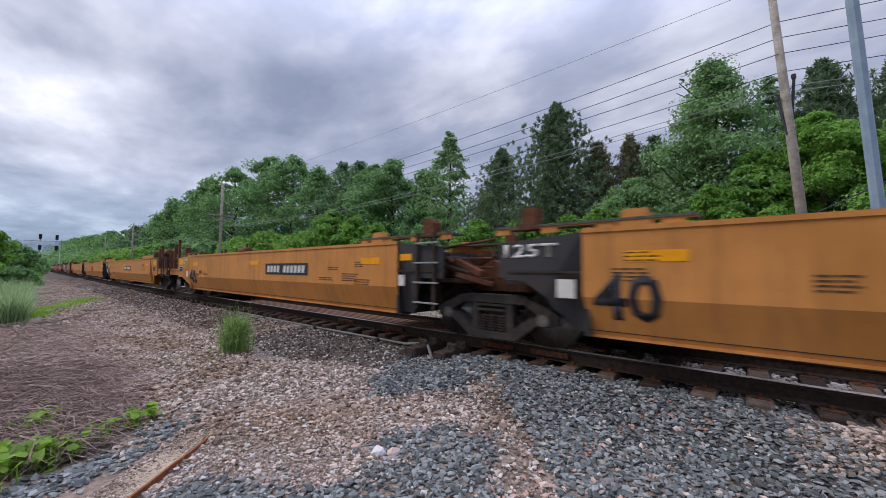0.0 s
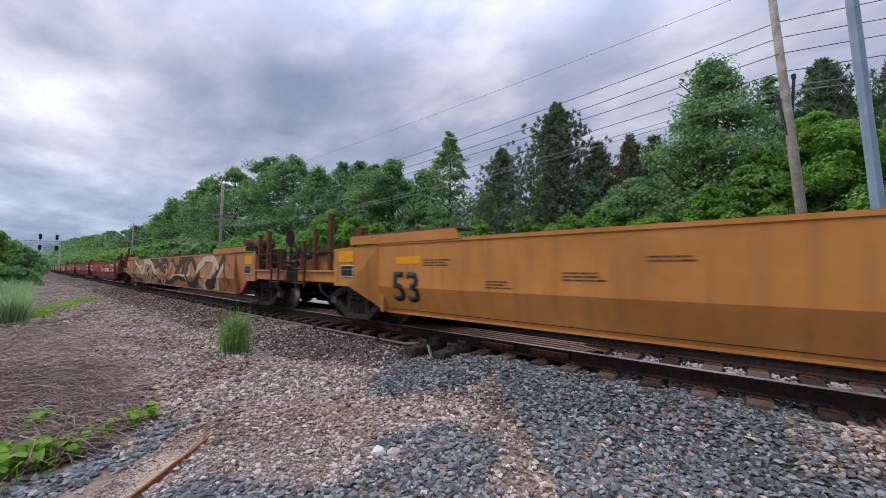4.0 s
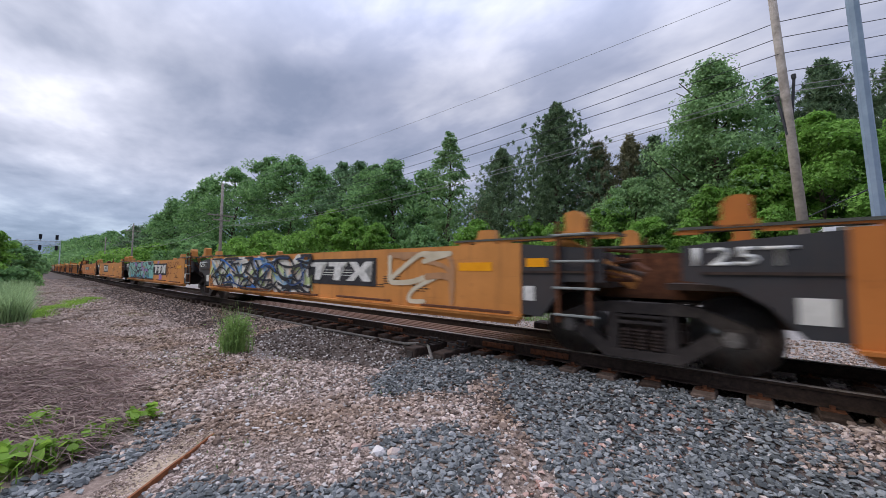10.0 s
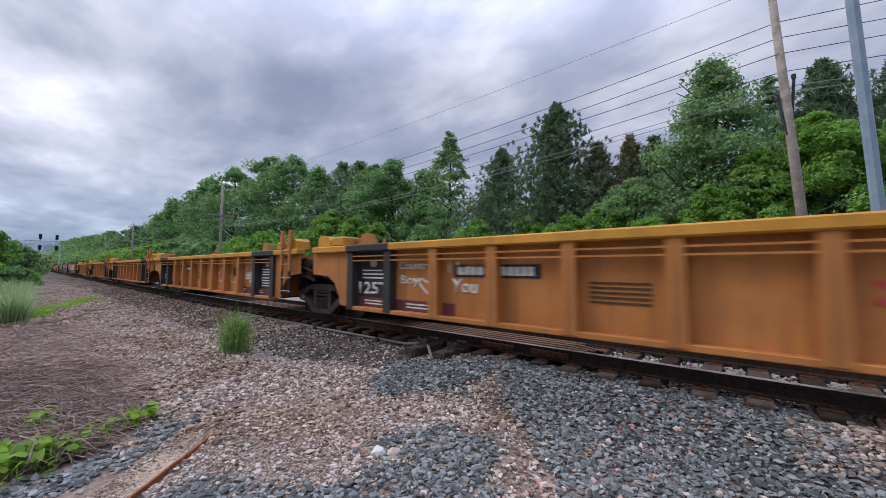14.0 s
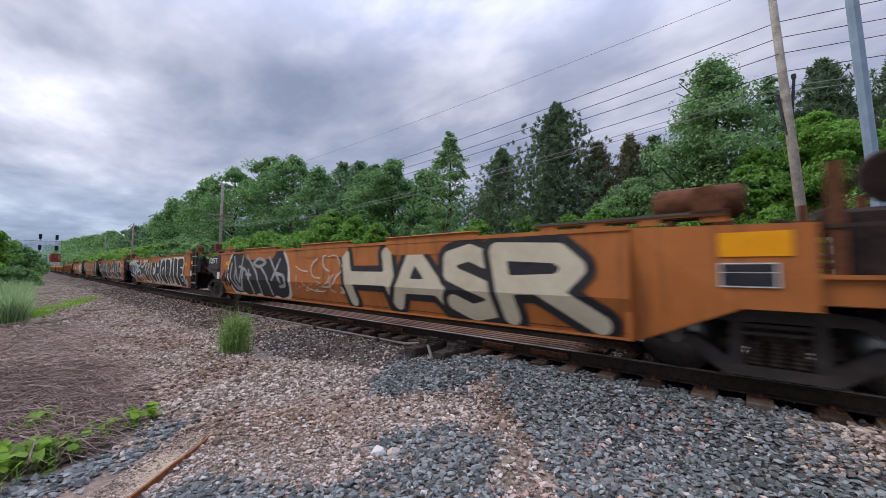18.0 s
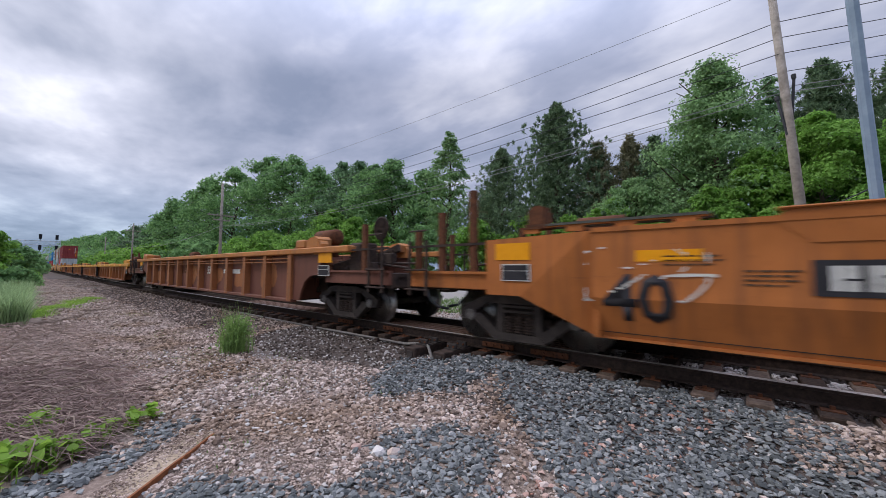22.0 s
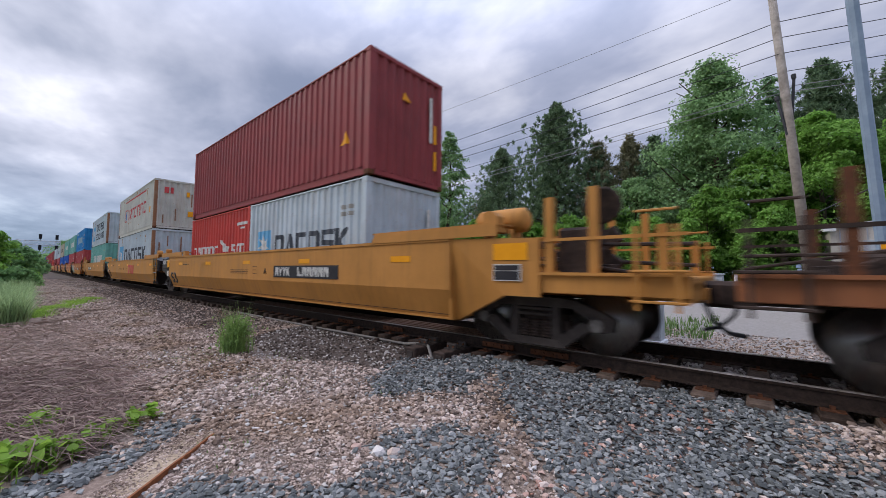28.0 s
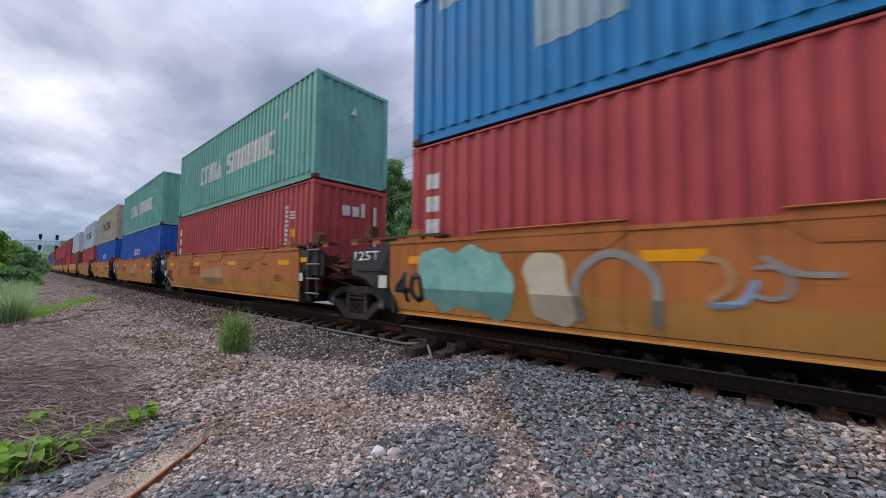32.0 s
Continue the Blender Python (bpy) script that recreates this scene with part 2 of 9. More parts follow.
M["violet_spray"] = mottled("violet_spray_paint", (0.22, 0.12, 0.32), (0.36, 0.22, 0.42), 3, 0.7, 0.05, 0.002)
M["brown_spray"] = mottled("dark_brown_spray_paint", (0.035, 0.022, 0.015), (0.09, 0.055, 0.035), 3, 0.7, 0.05, 0.002)
M["rail"] = mottled("rusty_rail_side", (0.020, 0.014, 0.011), (0.062, 0.040, 0.029), 18, 0.85, 0.3, 0.004)
M["railtop"] = mottled("worn_rail_head", (0.26, 0.215, 0.180), (0.46, 0.40, 0.35), 30, 0.5, 0.1, 0.002, metal=0.15)
M["tie"] = mottled("creosoted_timber", (0.018, 0.013, 0.010), (0.075, 0.048, 0.034), 11, 0.95, 0.6, 0.012)
M["tie_pale"] = mottled("weathered_timber", (0.06, 0.043, 0.033), (0.19, 0.135, 0.102), 11, 0.95, 0.6, 0.012)
M["glass_dark"] = mottled("dark_lens", (0.01, 0.01, 0.012), (0.02, 0.02, 0.024), 5, 0.2, 0)
M["pole_wood"] = mottled("weathered_pole_timber", (0.17, 0.145, 0.120), (0.36, 0.315, 0.270), 5, 0.9, 0.4, 0.01)
M["pole_steel"] = mottled("blue_grey_painted_steel", (0.17, 0.23, 0.30), (0.26, 0.33, 0.41), 2.5, 0.5, 0.1, 0.004)
M["wire"] = mottled("dark_cable", (0.03, 0.03, 0.035), (0.07, 0.07, 0.075), 5, 0.6, 0)
M["wire_pale"] = mottled("pale_aluminium_cable", (0.25, 0.25, 0.26), (0.36, 0.36, 0.37), 5, 0.5, 0)
M["alu"] = mottled("grey_cabinet_aluminium", (0.36, 0.40, 0.44), (0.50, 0.54, 0.58), 3, 0.5, 0.05, 0.003, metal=0.2)
M["white_metal"] = mottled("white_cladding", (0.60, 0.61, 0.62), (0.74, 0.75, 0.76), 2, 0.6, 0.05, 0.003)
M["bark"] = mottled("tree_bark", (0.035, 0.028, 0.020), (0.11, 0.085, 0.060), 7, 0.95, 0.6, 0.02)
M["twig"] = mottled("dead_twigs", (0.22, 0.155, 0.130), (0.58, 0.44, 0.37), 5, 0.9, 0.2, 0.004, island=True)
M["dark_twig"] = mottled("dark_dead_twigs", (0.095, 0.062, 0.053), (0.36, 0.255, 0.215), 5, 0.9, 0.2, 0.004, island=True)
M["sand"] = mottled("sandy_plank_top", (0.20, 0.145, 0.095), (0.36, 0.28, 0.195), 22, 0.95, 0.6, 0.008, c3=(0.46, 0.375, 0.28))
M["rust_plank"] = mottled("orange_rusted_plank_edge", (0.15, 0.055, 0.024), (0.30, 0.115, 0.050), 16, 0.9, 0.4, 0.005)
M["leaf_a"] = leaf_mat("broad_leaf_green", (0.086, 0.185, 0.068), (0.225, 0.385, 0.145))
M["leaf_b"] = leaf_mat("bright_leaf_green", (0.100, 0.215, 0.036), (0.225, 0.41, 0.080))
M["leaf_c"] = leaf_mat("grey_poplar_green", (0.090, 0.175, 0.084), (0.195, 0.315, 0.155))
M["leaf_d"] = leaf_mat("light_poplar_green", (0.125, 0.235, 0.095), (0.27, 0.42, 0.175))
M["needle"] = leaf_mat("dark_needle_green", (0.066, 0.118, 0.063), (0.190, 0.270, 0.145))
M["brown_leaf"] = leaf_mat("browning_needles", (0.115, 0.135, 0.070), (0.290, 0.265, 0.150))
M["grass"] = leaf_mat("tall_grass_green", (0.085, 0.160, 0.045), (0.190, 0.29, 0.095))
M["verge"] = leaf_mat("pale_verge_grass", (0.150, 0.240, 0.095), (0.31, 0.43, 0.20))
M["weed"] = leaf_mat("weed_stem_green", (0.100, 0.190, 0.045), (0.25, 0.38, 0.115))
M["dry_grass"] = leaf_mat("yellowing_short_grass", (0.14, 0.15, 0.055), (0.32, 0.30, 0.135))
M["driftwood"] = mottled("bleached_dead_wood", (0.12, 0.085, 0.065), (0.34, 0.265, 0.21), 9, 0.95, 0.5, 0.006)
M["vine"] = leaf_mat("bright_vine_green", (0.120, 0.225, 0.026), (0.275, 0.44, 0.075))
M["st_grey"] = mottled("blue_grey_ballast", (0.052, 0.056, 0.055), (0.138, 0.146, 0.142), 25, 0.85, 0.5, 0.006, island=True, c3=(0.30, 0.305, 0.295))
M["st_tan"] = mottled("pink_tan_gravel", (0.105, 0.076, 0.060), (0.345, 0.262, 0.212), 25, 0.9, 0.5, 0.006, island=True, c3=(0.66, 0.54, 0.465), patch=(0.62, 0.53, 0.42))
M["st_dark"] = mottled("oily_dark_gravel", (0.034, 0.024, 0.019), (0.090, 0.066, 0.053), 25, 0.9, 0.3, 0.004, island=True, c3=(0.20, 0.155, 0.125))
M["st_white"] = mottled("pale_limestone_chips", (0.32, 0.28, 0.25), (0.46, 0.42, 0.38), 25, 0.9, 0.3, 0.004, island=True, c3=(0.60, 0.56, 0.52))
M["st_pink"] = mottled("pink_brick_chips", (0.27, 0.125, 0.085), (0.40, 0.24, 0.185), 25, 0.9, 0.3, 0.004, island=True, c3=(0.50, 0.36, 0.30))


# ---------------------------------------------------------------- mesh helpers
def box(bm, x0, x1, y0, y1, z0, z1, bevel=0.0):
    r = bmesh.ops.create_cube(bm, size=1.0, matrix=Matrix.LocRotScale(((x0 + x1) / 2, (y0 + y1) / 2, (z0 + z1) / 2), None, (abs(x1 - x0), abs(y1 - y0), abs(z1 - z0))))
    if bevel:
        ed = list({e for v in r["verts"] for e in v.link_edges})
        bmesh.ops.bevel(bm, geom=ed, offset=bevel, segments=1, affect="EDGES")
    return bm


def obox(bm, m, sx, sy, sz, bevel=0.0):
    """A box of that size about the pose m."""
    r = bmesh.ops.create_cube(bm, size=1.0, matrix=m @ Matrix.Diagonal((sx, sy, sz, 1)))
    if bevel:
        ed = list({e for v in r["verts"] for e in v.link_edges})
        bmesh.ops.bevel(bm, geom=ed, offset=bevel, segments=1, affect="EDGES")


def prism(bm, pts, y0, y1, shift=None):
    """A plate with the outline pts (x, z) from y0 to y1; shift(z) moves it sideways."""
    s = shift or (lambda z: 0.0)
    a = [bm.verts.new((x, y0 + s(z), z)) for x, z in pts]
    b = [bm.verts.new((x, y1 + s(z), z)) for x, z in pts]
    bm.faces.new(a); bm.faces.new(b[::-1])
    n = len(pts)
    for i in range(n):
        j = (i + 1) % n
        bm.faces.new((a[j], a[i], b[i], b[j]))


def rod(bm, p0, p1, r, seg=8, r2=None):
    p0, p1 = Vector(p0), Vector(p1)
    d = p1 - p0
    q = d.to_track_quat("Z", "Y").to_matrix().to_4x4()
    bmesh.ops.create_cone(bm, cap_ends=True, segments=seg, radius1=r, radius2=r if r2 is None else r2, depth=d.length, matrix=Matrix.Translation((p0 + p1) / 2) @ q)


def lathe(bm, prof, seg, m=None):
    """Turn (radius, along) round the y axis."""
    m = m or Matrix()
    rings = []
    for r, a in prof:
        rings.append([bm.verts.new(m @ Vector((r * math.cos(t), a, r * math.sin(t)))) for t in (2 * math.pi * i / seg for i in range(seg))])
    for k in range(len(rings) - 1):
        for i in range(seg):
            j = (i + 1) % seg
            bm.faces.new((rings[k][i], rings[k][j], rings[k + 1][j], rings[k + 1][i]))
    if prof[0][0] > 0.001:
        bm.faces.new(rings[0])
    if prof[-1][0] > 0.001:
        bm.faces.new(rings[-1][::-1])


MESHES = {}


def mesh_of(key, build, material, smooth=False):
    """One mesh for all alike parts."""
    k = (key, material.name)
    if k not in MESHES:
        bm = bmesh.new()
        build(bm)
        bmesh.ops.recalc_face_normals(bm, faces=bm.faces)
        me = bpy.data.meshes.new(str(key[0] if isinstance(key, tuple) else key))
        bm.to_mesh(me)
        bm.free()
        me.materials.append(material)
        if smooth:
            me.polygons.foreach_set("use_smooth", [True] * len(me.polygons))
        MESHES[k] = me
    return MESHES[k]


def piece(name, key, build, material, parent, m=None, label="", smooth=False):
    ob = new(name, mesh_of(key, build, material, smooth))
    ob.parent = parent
    if m is not None:
        ob.matrix_basis = m
    if label:
        tagged(ob, label)
    return ob


def arrays_mesh(name, verts, faces, material, smooth=False):
    """A mesh out of arrays; all faces have the same number of corners."""
    me = bpy.data.meshes.new(name)
    n, k = faces.shape
    me.vertices.add(len(verts)); me.vertices.foreach_set("co", verts.astype(np.float32).ravel())
    me.loops.add(n * k); me.loops.foreach_set("vertex_index", faces.astype(np.int32).ravel())
    me.polygons.add(n)
    me.polygons.foreach_set("loop_start", np.arange(0, n * k, k, dtype=np.int32))
    me.update(calc_edges=True)
    me.validate()
    me.materials.append(material)
    me.polygons.foreach_set("use_smooth", np.full(n, smooth, bool))
    return me


# ---------------------------------------------------------------- plan: track, ground
YC = 6.10             # track centre
SPEED = 18.7          # train, metres a second
TIE_TOP = -0.19


def bend(x):
    """Sideways set of the track: straight past the camera, a slight bend further up the line."""
    u = -x - 18.0
    return 0.012 * (u + math.sqrt(u * u + 100.0)) if x < 40 else 0.012 * 0.86


def bend_slope(x):
    return (bend(x + 0.5) - bend(x - 0.5))


def on_track(x):
    return Matrix.Translation((x, YC + bend(x), 0)) @ Matrix.Rotation(math.atan(bend_slope(x)), 4, "Z")


def smooth01(a, b, t):
    t = np.clip((t - a) / (b - a), 0, 1)
    return t * t * (3 - 2 * t)


def ground_z(x, y):
    """Height of the ground, rail head at zero."""
    x, y = np.asarray(x, float), np.asarray(y, float)
    u = -x - 18.0
    b = 0.012 * (u + np.sqrt(u * u + 100.0))
    d = y - (YC + np.where(x < 40, b, 0.01))
    z = -0.48 + 0.0 * d
    fresh = smooth01(-4.6, -3.2, x) * (1 - smooth01(30, 40, x))        # newly tipped ballast stands higher
    z = z + (0.15 + 0.09 * fresh) * smooth01(-2.6, -1.25, d) * (1 - smooth01(1.4, 2.2, d))
    z = z - (0.0 + 0.06 * fresh) * smooth01(-0.95, -0.6, d) * (1 - smooth01(0.6, 0.95, d))
    z = z + 0.10 * smooth01(1.4, 2.4, d)
    z = z + 1.15 * smooth01(4.0, 16.0, d)
    z = z + 0.5 * smooth01(-6.5, -14.0, d) * 0.3
    z = z - 0.10 * np.exp(-((x + 6.5) ** 2 / 6 + (y - 0.2) ** 2 / 1.5))
    z = z + 0.03 * np.sin(x * 0.9 + 0.5) * np.sin(y * 1.3) * (1 - smooth01(-2.2, -1.0, d)) + 0.02 * np.sin(x * 2.3) * np.cos(y * 2.9 + x) * (1 - smooth01(-2.2, -1.2, d))
    far = smooth01(60, 200, np.abs(x)) + smooth01(40, 120, np.abs(y))
    return z * (1 - np.clip(far, 0, 1)) + np.clip(far, 0, 1) * np.where(np.abs(d) < 3, z, -0.45 + 0.6 * smooth01(8, 30, d))


def ground_mat():
    m, nt, b = nodes_of("trackside_ground")
    tc = nt.nodes.new("ShaderNodeTexCoord")
    sp = nt.nodes.new("ShaderNodeSeparateXYZ")
    nt.links.new(tc.outputs["Object"], sp.inputs[0])
    wob = noise_node(nt, 0.8, 4, 0.6)
    n = noise_node(nt, 14, 8, 0.8)
    n2 = noise_node(nt, 1.3, 5, 0.6)
    grit = ramp_node(nt, n.outputs[0], [(0.32, (0.060, 0.043, 0.033)), (0.5, (0.205, 0.155, 0.122)), (0.68, (0.46, 0.37, 0.305))])
    pale = ramp_node(nt, n.outputs[0], [(0.3, (0.21, 0.19, 0.17)), (0.7, (0.34, 0.315, 0.29))])
    green = ramp_node(nt, n2.outputs[0], [(0.35, (0.060, 0.105, 0.026)), (0.65, (0.110, 0.175, 0.045))])
    soil = ramp_node(nt, n2.outputs[0], [(0.3, (0.24, 0.170, 0.138)), (0.7, (0.47, 0.345, 0.285))])

    def band(axis, lo, hi, wob_amt):
        a = nt.nodes.new("ShaderNodeMath"); a.operation = "MULTIPLY_ADD"
        nt.links.new(wob.outputs[0], a.inputs[0]); a.inputs[1].default_value = wob_amt
        nt.links.new(sp.outputs[axis], a.inputs[2])
        r = nt.nodes.new("ShaderNodeMapRange")
        nt.links.new(a.outputs[0], r.inputs["Value"])
        r.inputs["From Min"].default_value, r.inputs["From Max"].default_value = lo, hi
        return r.outputs[0]

    c = mix_node(nt, band(1, 9.0, 9.8, 1.0), grit.outputs[0], pale.outputs[0])
    oily = ramp_node(nt, n.outputs[0], [(0.32, (0.025, 0.019, 0.016)), (0.68, (0.150, 0.118, 0.100))])
    along = nt.nodes.new("ShaderNodeMath"); along.operation = "MULTIPLY"
    nt.links.new(band(1, 3.6, 4.3, 1.0), along.inputs[0])
    away = nt.nodes.new("ShaderNodeMath"); away.operation = "SUBTRACT"; away.inputs[0].default_value = 1.0
    nt.links.new(band(1, 8.2, 9.0, 0.8), away.inputs[1])
    nt.links.new(away.outputs[0], along.inputs[1])
    c = mix_node(nt, along.outputs[0], c, oily.outputs[0])
    c = mix_node(nt, band(1, 17.5, 19.0, 2.5), c, green.outputs[0])
    c = mix_node(nt, band(1, 1.3, 0.6, 1.2), c, soil.outputs[0])
    c = mix_node(nt, band(1, -1.8, -3.0, 2.0), c, green.outputs[0])
    nt.links.new(c, b.inputs["Base Color"])
    b.inputs["Roughness"].default_value = 0.95
    bump_node(nt, b, n.outputs[0], 0.7, 0.03)
    return m


M["ground"] = ground_mat()


def axis_steps(marks):
    """Grid lines: (from, to, step) stretches end to end."""
    out = []
    for a, b, s in marks:
        n = max(1, int(round((b - a) / s)))
        out += [a + (b - a) * i / n for i in range(n)]
    out.append(marks[-1][1])
    return np.array(out)


def build_ground():
    xs = axis_steps([(-3000, -800, 400), (-800, -120, 40), (-120, -30, 4), (-30, -10, 0.5), (-10, 3, 0.12), (3, 20, 1.0), (20, 120, 10), (120, 900, 60), (900, 3000, 400)])
    ys = axis_steps([(-3000, -300, 400), (-300, -40, 30), (-40, -4, 3), (-4, 0, 0.4), (0, 9, 0.12), (9, 24, 0.6), (24, 60, 4), (60, 300, 30), (300, 3000, 400)])
    gx, gy = np.meshgrid(xs, ys, indexing="ij")
    v = np.stack([gx, gy, ground_z(gx, gy)], -1).reshape(-1, 3)
    nx, ny = len(xs), len(ys)
    i, j = np.meshgrid(np.arange(nx - 1), np.arange(ny - 1), indexing="ij")
    a = (i * ny + j).ravel()
    f = np.stack([a, a + ny, a + ny + 1, a + 1], 1)
    tagged(new("ground", arrays_mesh("ground", v, f, M["ground"], True)), "gravelly trackside ground with soil, pale gravel and grass", "ground", kind="structure")


build_ground()


# ---------------------------------------------------------------- track
def sweep(name, prof, off, x0, x1, material, step=4.0, z=0.0):
    """A bar with the outline prof (across, up) along the track, off metres beside its centre."""
    n = int((x1 - x0) / step) + 1
    vs, fs = [], []
    k = len(prof)
    for i in range(n + 1):
        x = x0 + (x1 - x0) * i / n
        m = on_track(x)
        vs += [tuple(m @ Vector((0, off + a, z + b))) for a, b in prof]
    for i in range(n):
        for j in range(k):
            l = (j + 1) % k
            fs.append((i * k + j, i * k + l, (i + 1) * k + l, (i + 1) * k + j))
    return arrays_mesh(name, np.array(vs), np.array(fs), material)


RAIL_PROF = [(-0.070, -0.180), (0.070, -0.180), (0.068, -0.165), (0.012, -0.150), (0.010, -0.045), (0.035, -0.036), (0.036, -0.008), (-0.036, -0.008), (-0.035, -0.036), (-0.010, -0.045), (-0.012, -0.150), (-0.068, -0.165)]
HEAD_PROF = [(-0.036, -0.008), (0.036, -0.008), (0.026, 0.0), (-0.026, 0.0)]
rails = []
for off, which in ((-0.7525, "near"), (0.7525, "far")):
    rail = tagged(new("rail", sweep("rail", RAIL_PROF, off, -700, 300, M["rail"])), "rusty steel running rail spiked to dark timber ties", "rail", "rails", "structure")
    head = new("rail_head", sweep("rail_head", HEAD_PROF, off, -700, 300, M["railtop"]))
    head.parent = rail
    tagged(head, "worn shiny rail head")


def point_rail(pts, name, label):
    """A short planed rail lying inside the gauge."""
    t = tagged(new(name), label, "rail", kind="structure")

    def build(bm):
        for (xa, ya), (xb, yb) in zip(pts[:-1], pts[1:]):
            d = math.atan2(yb - ya, xb - xa)
            obox(bm, pose((xa + xb) / 2, (ya + yb) / 2, -0.075, 0, 0, math.degrees(d)), math.hypot(xb - xa, yb - ya) + 0.01, 0.06, 0.13, 0.01)
            obox(bm, pose((xa + xb) / 2, (ya + yb) / 2, -0.160, 0, 0, math.degrees(d)), math.hypot(xb - xa, yb - ya) + 0.01, 0.12, 0.03)
    piece("rail_bar", name + str(pts[0]), build, M["rail"], t)

    def worn(bm):
        for (xa, ya), (xb, yb) in zip(pts[:-1], pts[1:]):
            d = math.atan2(yb - ya, xb - xa)
            obox(bm, pose((xa + xb) / 2, (ya + yb) / 2, -0.004, 0, 0, math.degrees(d)), math.hypot(xb - xa, yb - ya), 0.085, 0.014)
    piece("worn_head", name + "_head" + str(pts[0]), worn, M["rust_head"], t, None, "brown worn top")
    return t


M["rust_head"] = mottled("brown_worn_steel", (0.15, 0.080, 0.052), (0.30, 0.175, 0.120), 16, 0.6, 0.15, 0.003)
# guard bars and switch point inside the gauge
for k, (yy, x1, bent) in enumerate(((5.52, -2.30, 0.05), (5.68, -2.22, 0.13), (5.84, -2.14, 0.19), (6.00, -2.50, 0.02))):
    point_rail([(-14.0, yy + 0.04), (x1, yy), (x1 + 0.42, yy - bent)], "guard_rail", ("worn steel guard rail with a flared end inside the track", "second worn steel guard rail beside the first", "third worn steel guard rail beside the others", "short plain guard rail nearest the track centre")[k])


def switch_gear():
    t = tagged(new("switch_rod"), "long grey operating rod with bent end beside the rail", "switch rod", kind="structure")

    def tube(bm):
        pts = [(-13.2, 4.98, -0.29), (-9.0, 5.00, -0.29), (-5.2, 5.02, -0.27), (-4.75, 4.98, -0.20), (-4.45, 4.86, -0.19), (-4.18, 4.66, -0.33), (-4.10, 4.60, -0.40)]
        for a, b in zip(pts[:-1], pts[1:]):
            rod(bm, a, b, 0.026, 8)
            bmesh.ops.create_icosphere(bm, subdivisions=1, radius=0.027, matrix=Matrix.Translation(b))
    piece("rod", "switch_rod", tube, M["cap"], t)
    for x in (-11.2, -8.4, -6.0):
        piece("rod_guide", "rod_guide", lambda bm: box(bm, -0.05, 0.05, -0.06, 0.06, -0.08, 0.05, 0.01), M["dark_rust"], t, pose(x, 5.0, -0.30))
    for x, y0 in ((-4.60, 4.55), (-3.98, 4.60)):
        hb = tagged(new("head_block_tie"), "long dark headblock timber sticking out past the rail", "railway tie", "headblock ties", "structure")
        hb.location = (x, y0, -0.30)
        piece("timber", "head_block", lambda bm: box(bm, -0.13, 0.13, 0, 3.1, -0.11, 0.11, 0.015), M["dark_rust"], hb)
        piece("end_plate", "end_plate", lambda bm: box(bm, -0.07, 0.07, -0.012, 0, -0.06, 0.06, 0.004), M["bogie"], hb)
        for yy in (0.35, 0.62):
            piece("lug", "lug", lambda bm: (box(bm, -0.10, 0.10, -0.03, 0.03, 0.11, 0.21, 0.01), box(bm, -0.12, 0.12, -0.08, 0.08, 0.11, 0.13)), M["bogie"], hb, pose(0, yy, 0))
            for sx in (-0.06, 0.06):
                piece("bolt", "lug_bolt", lambda bm: rod(bm, (0, -0.05, 0.165), (0, 0.05, 0.165), 0.018, 6), M["rust"], hb, pose(sx, yy, 0))
    for x in (-7.6, -5.9, -3.3, -2.4):
        j = tagged(new("rail_joint_bar"), "bolted steel joint bar on the rail web", "joint bar", "joint bars", "structure")
        j.location = (x, YC - 0.7525, 0)
        piece("bar", "joint_bar", lambda bm: box(bm, -0.30, 0.30, -0.045, -0.012, -0.135, -0.05, 0.008), M["rust"], j)
        for k in range(4):
            piece("bolt", "joint_bolt", lambda bm: rod(bm, (0, -0.07, -0.092), (0, -0.04, -0.092), 0.02, 6), M["rust"], j, pose(-0.22 + 0.147 * k, 0, 0))


switch_gear()


# ---------------------------------------------------------------- train
SIDE_Y = 1.51        # half width of a well car
KEYED = []           # (thing, x at the start) for motions()
WHEELS = []          # (wheelset, x at the start)


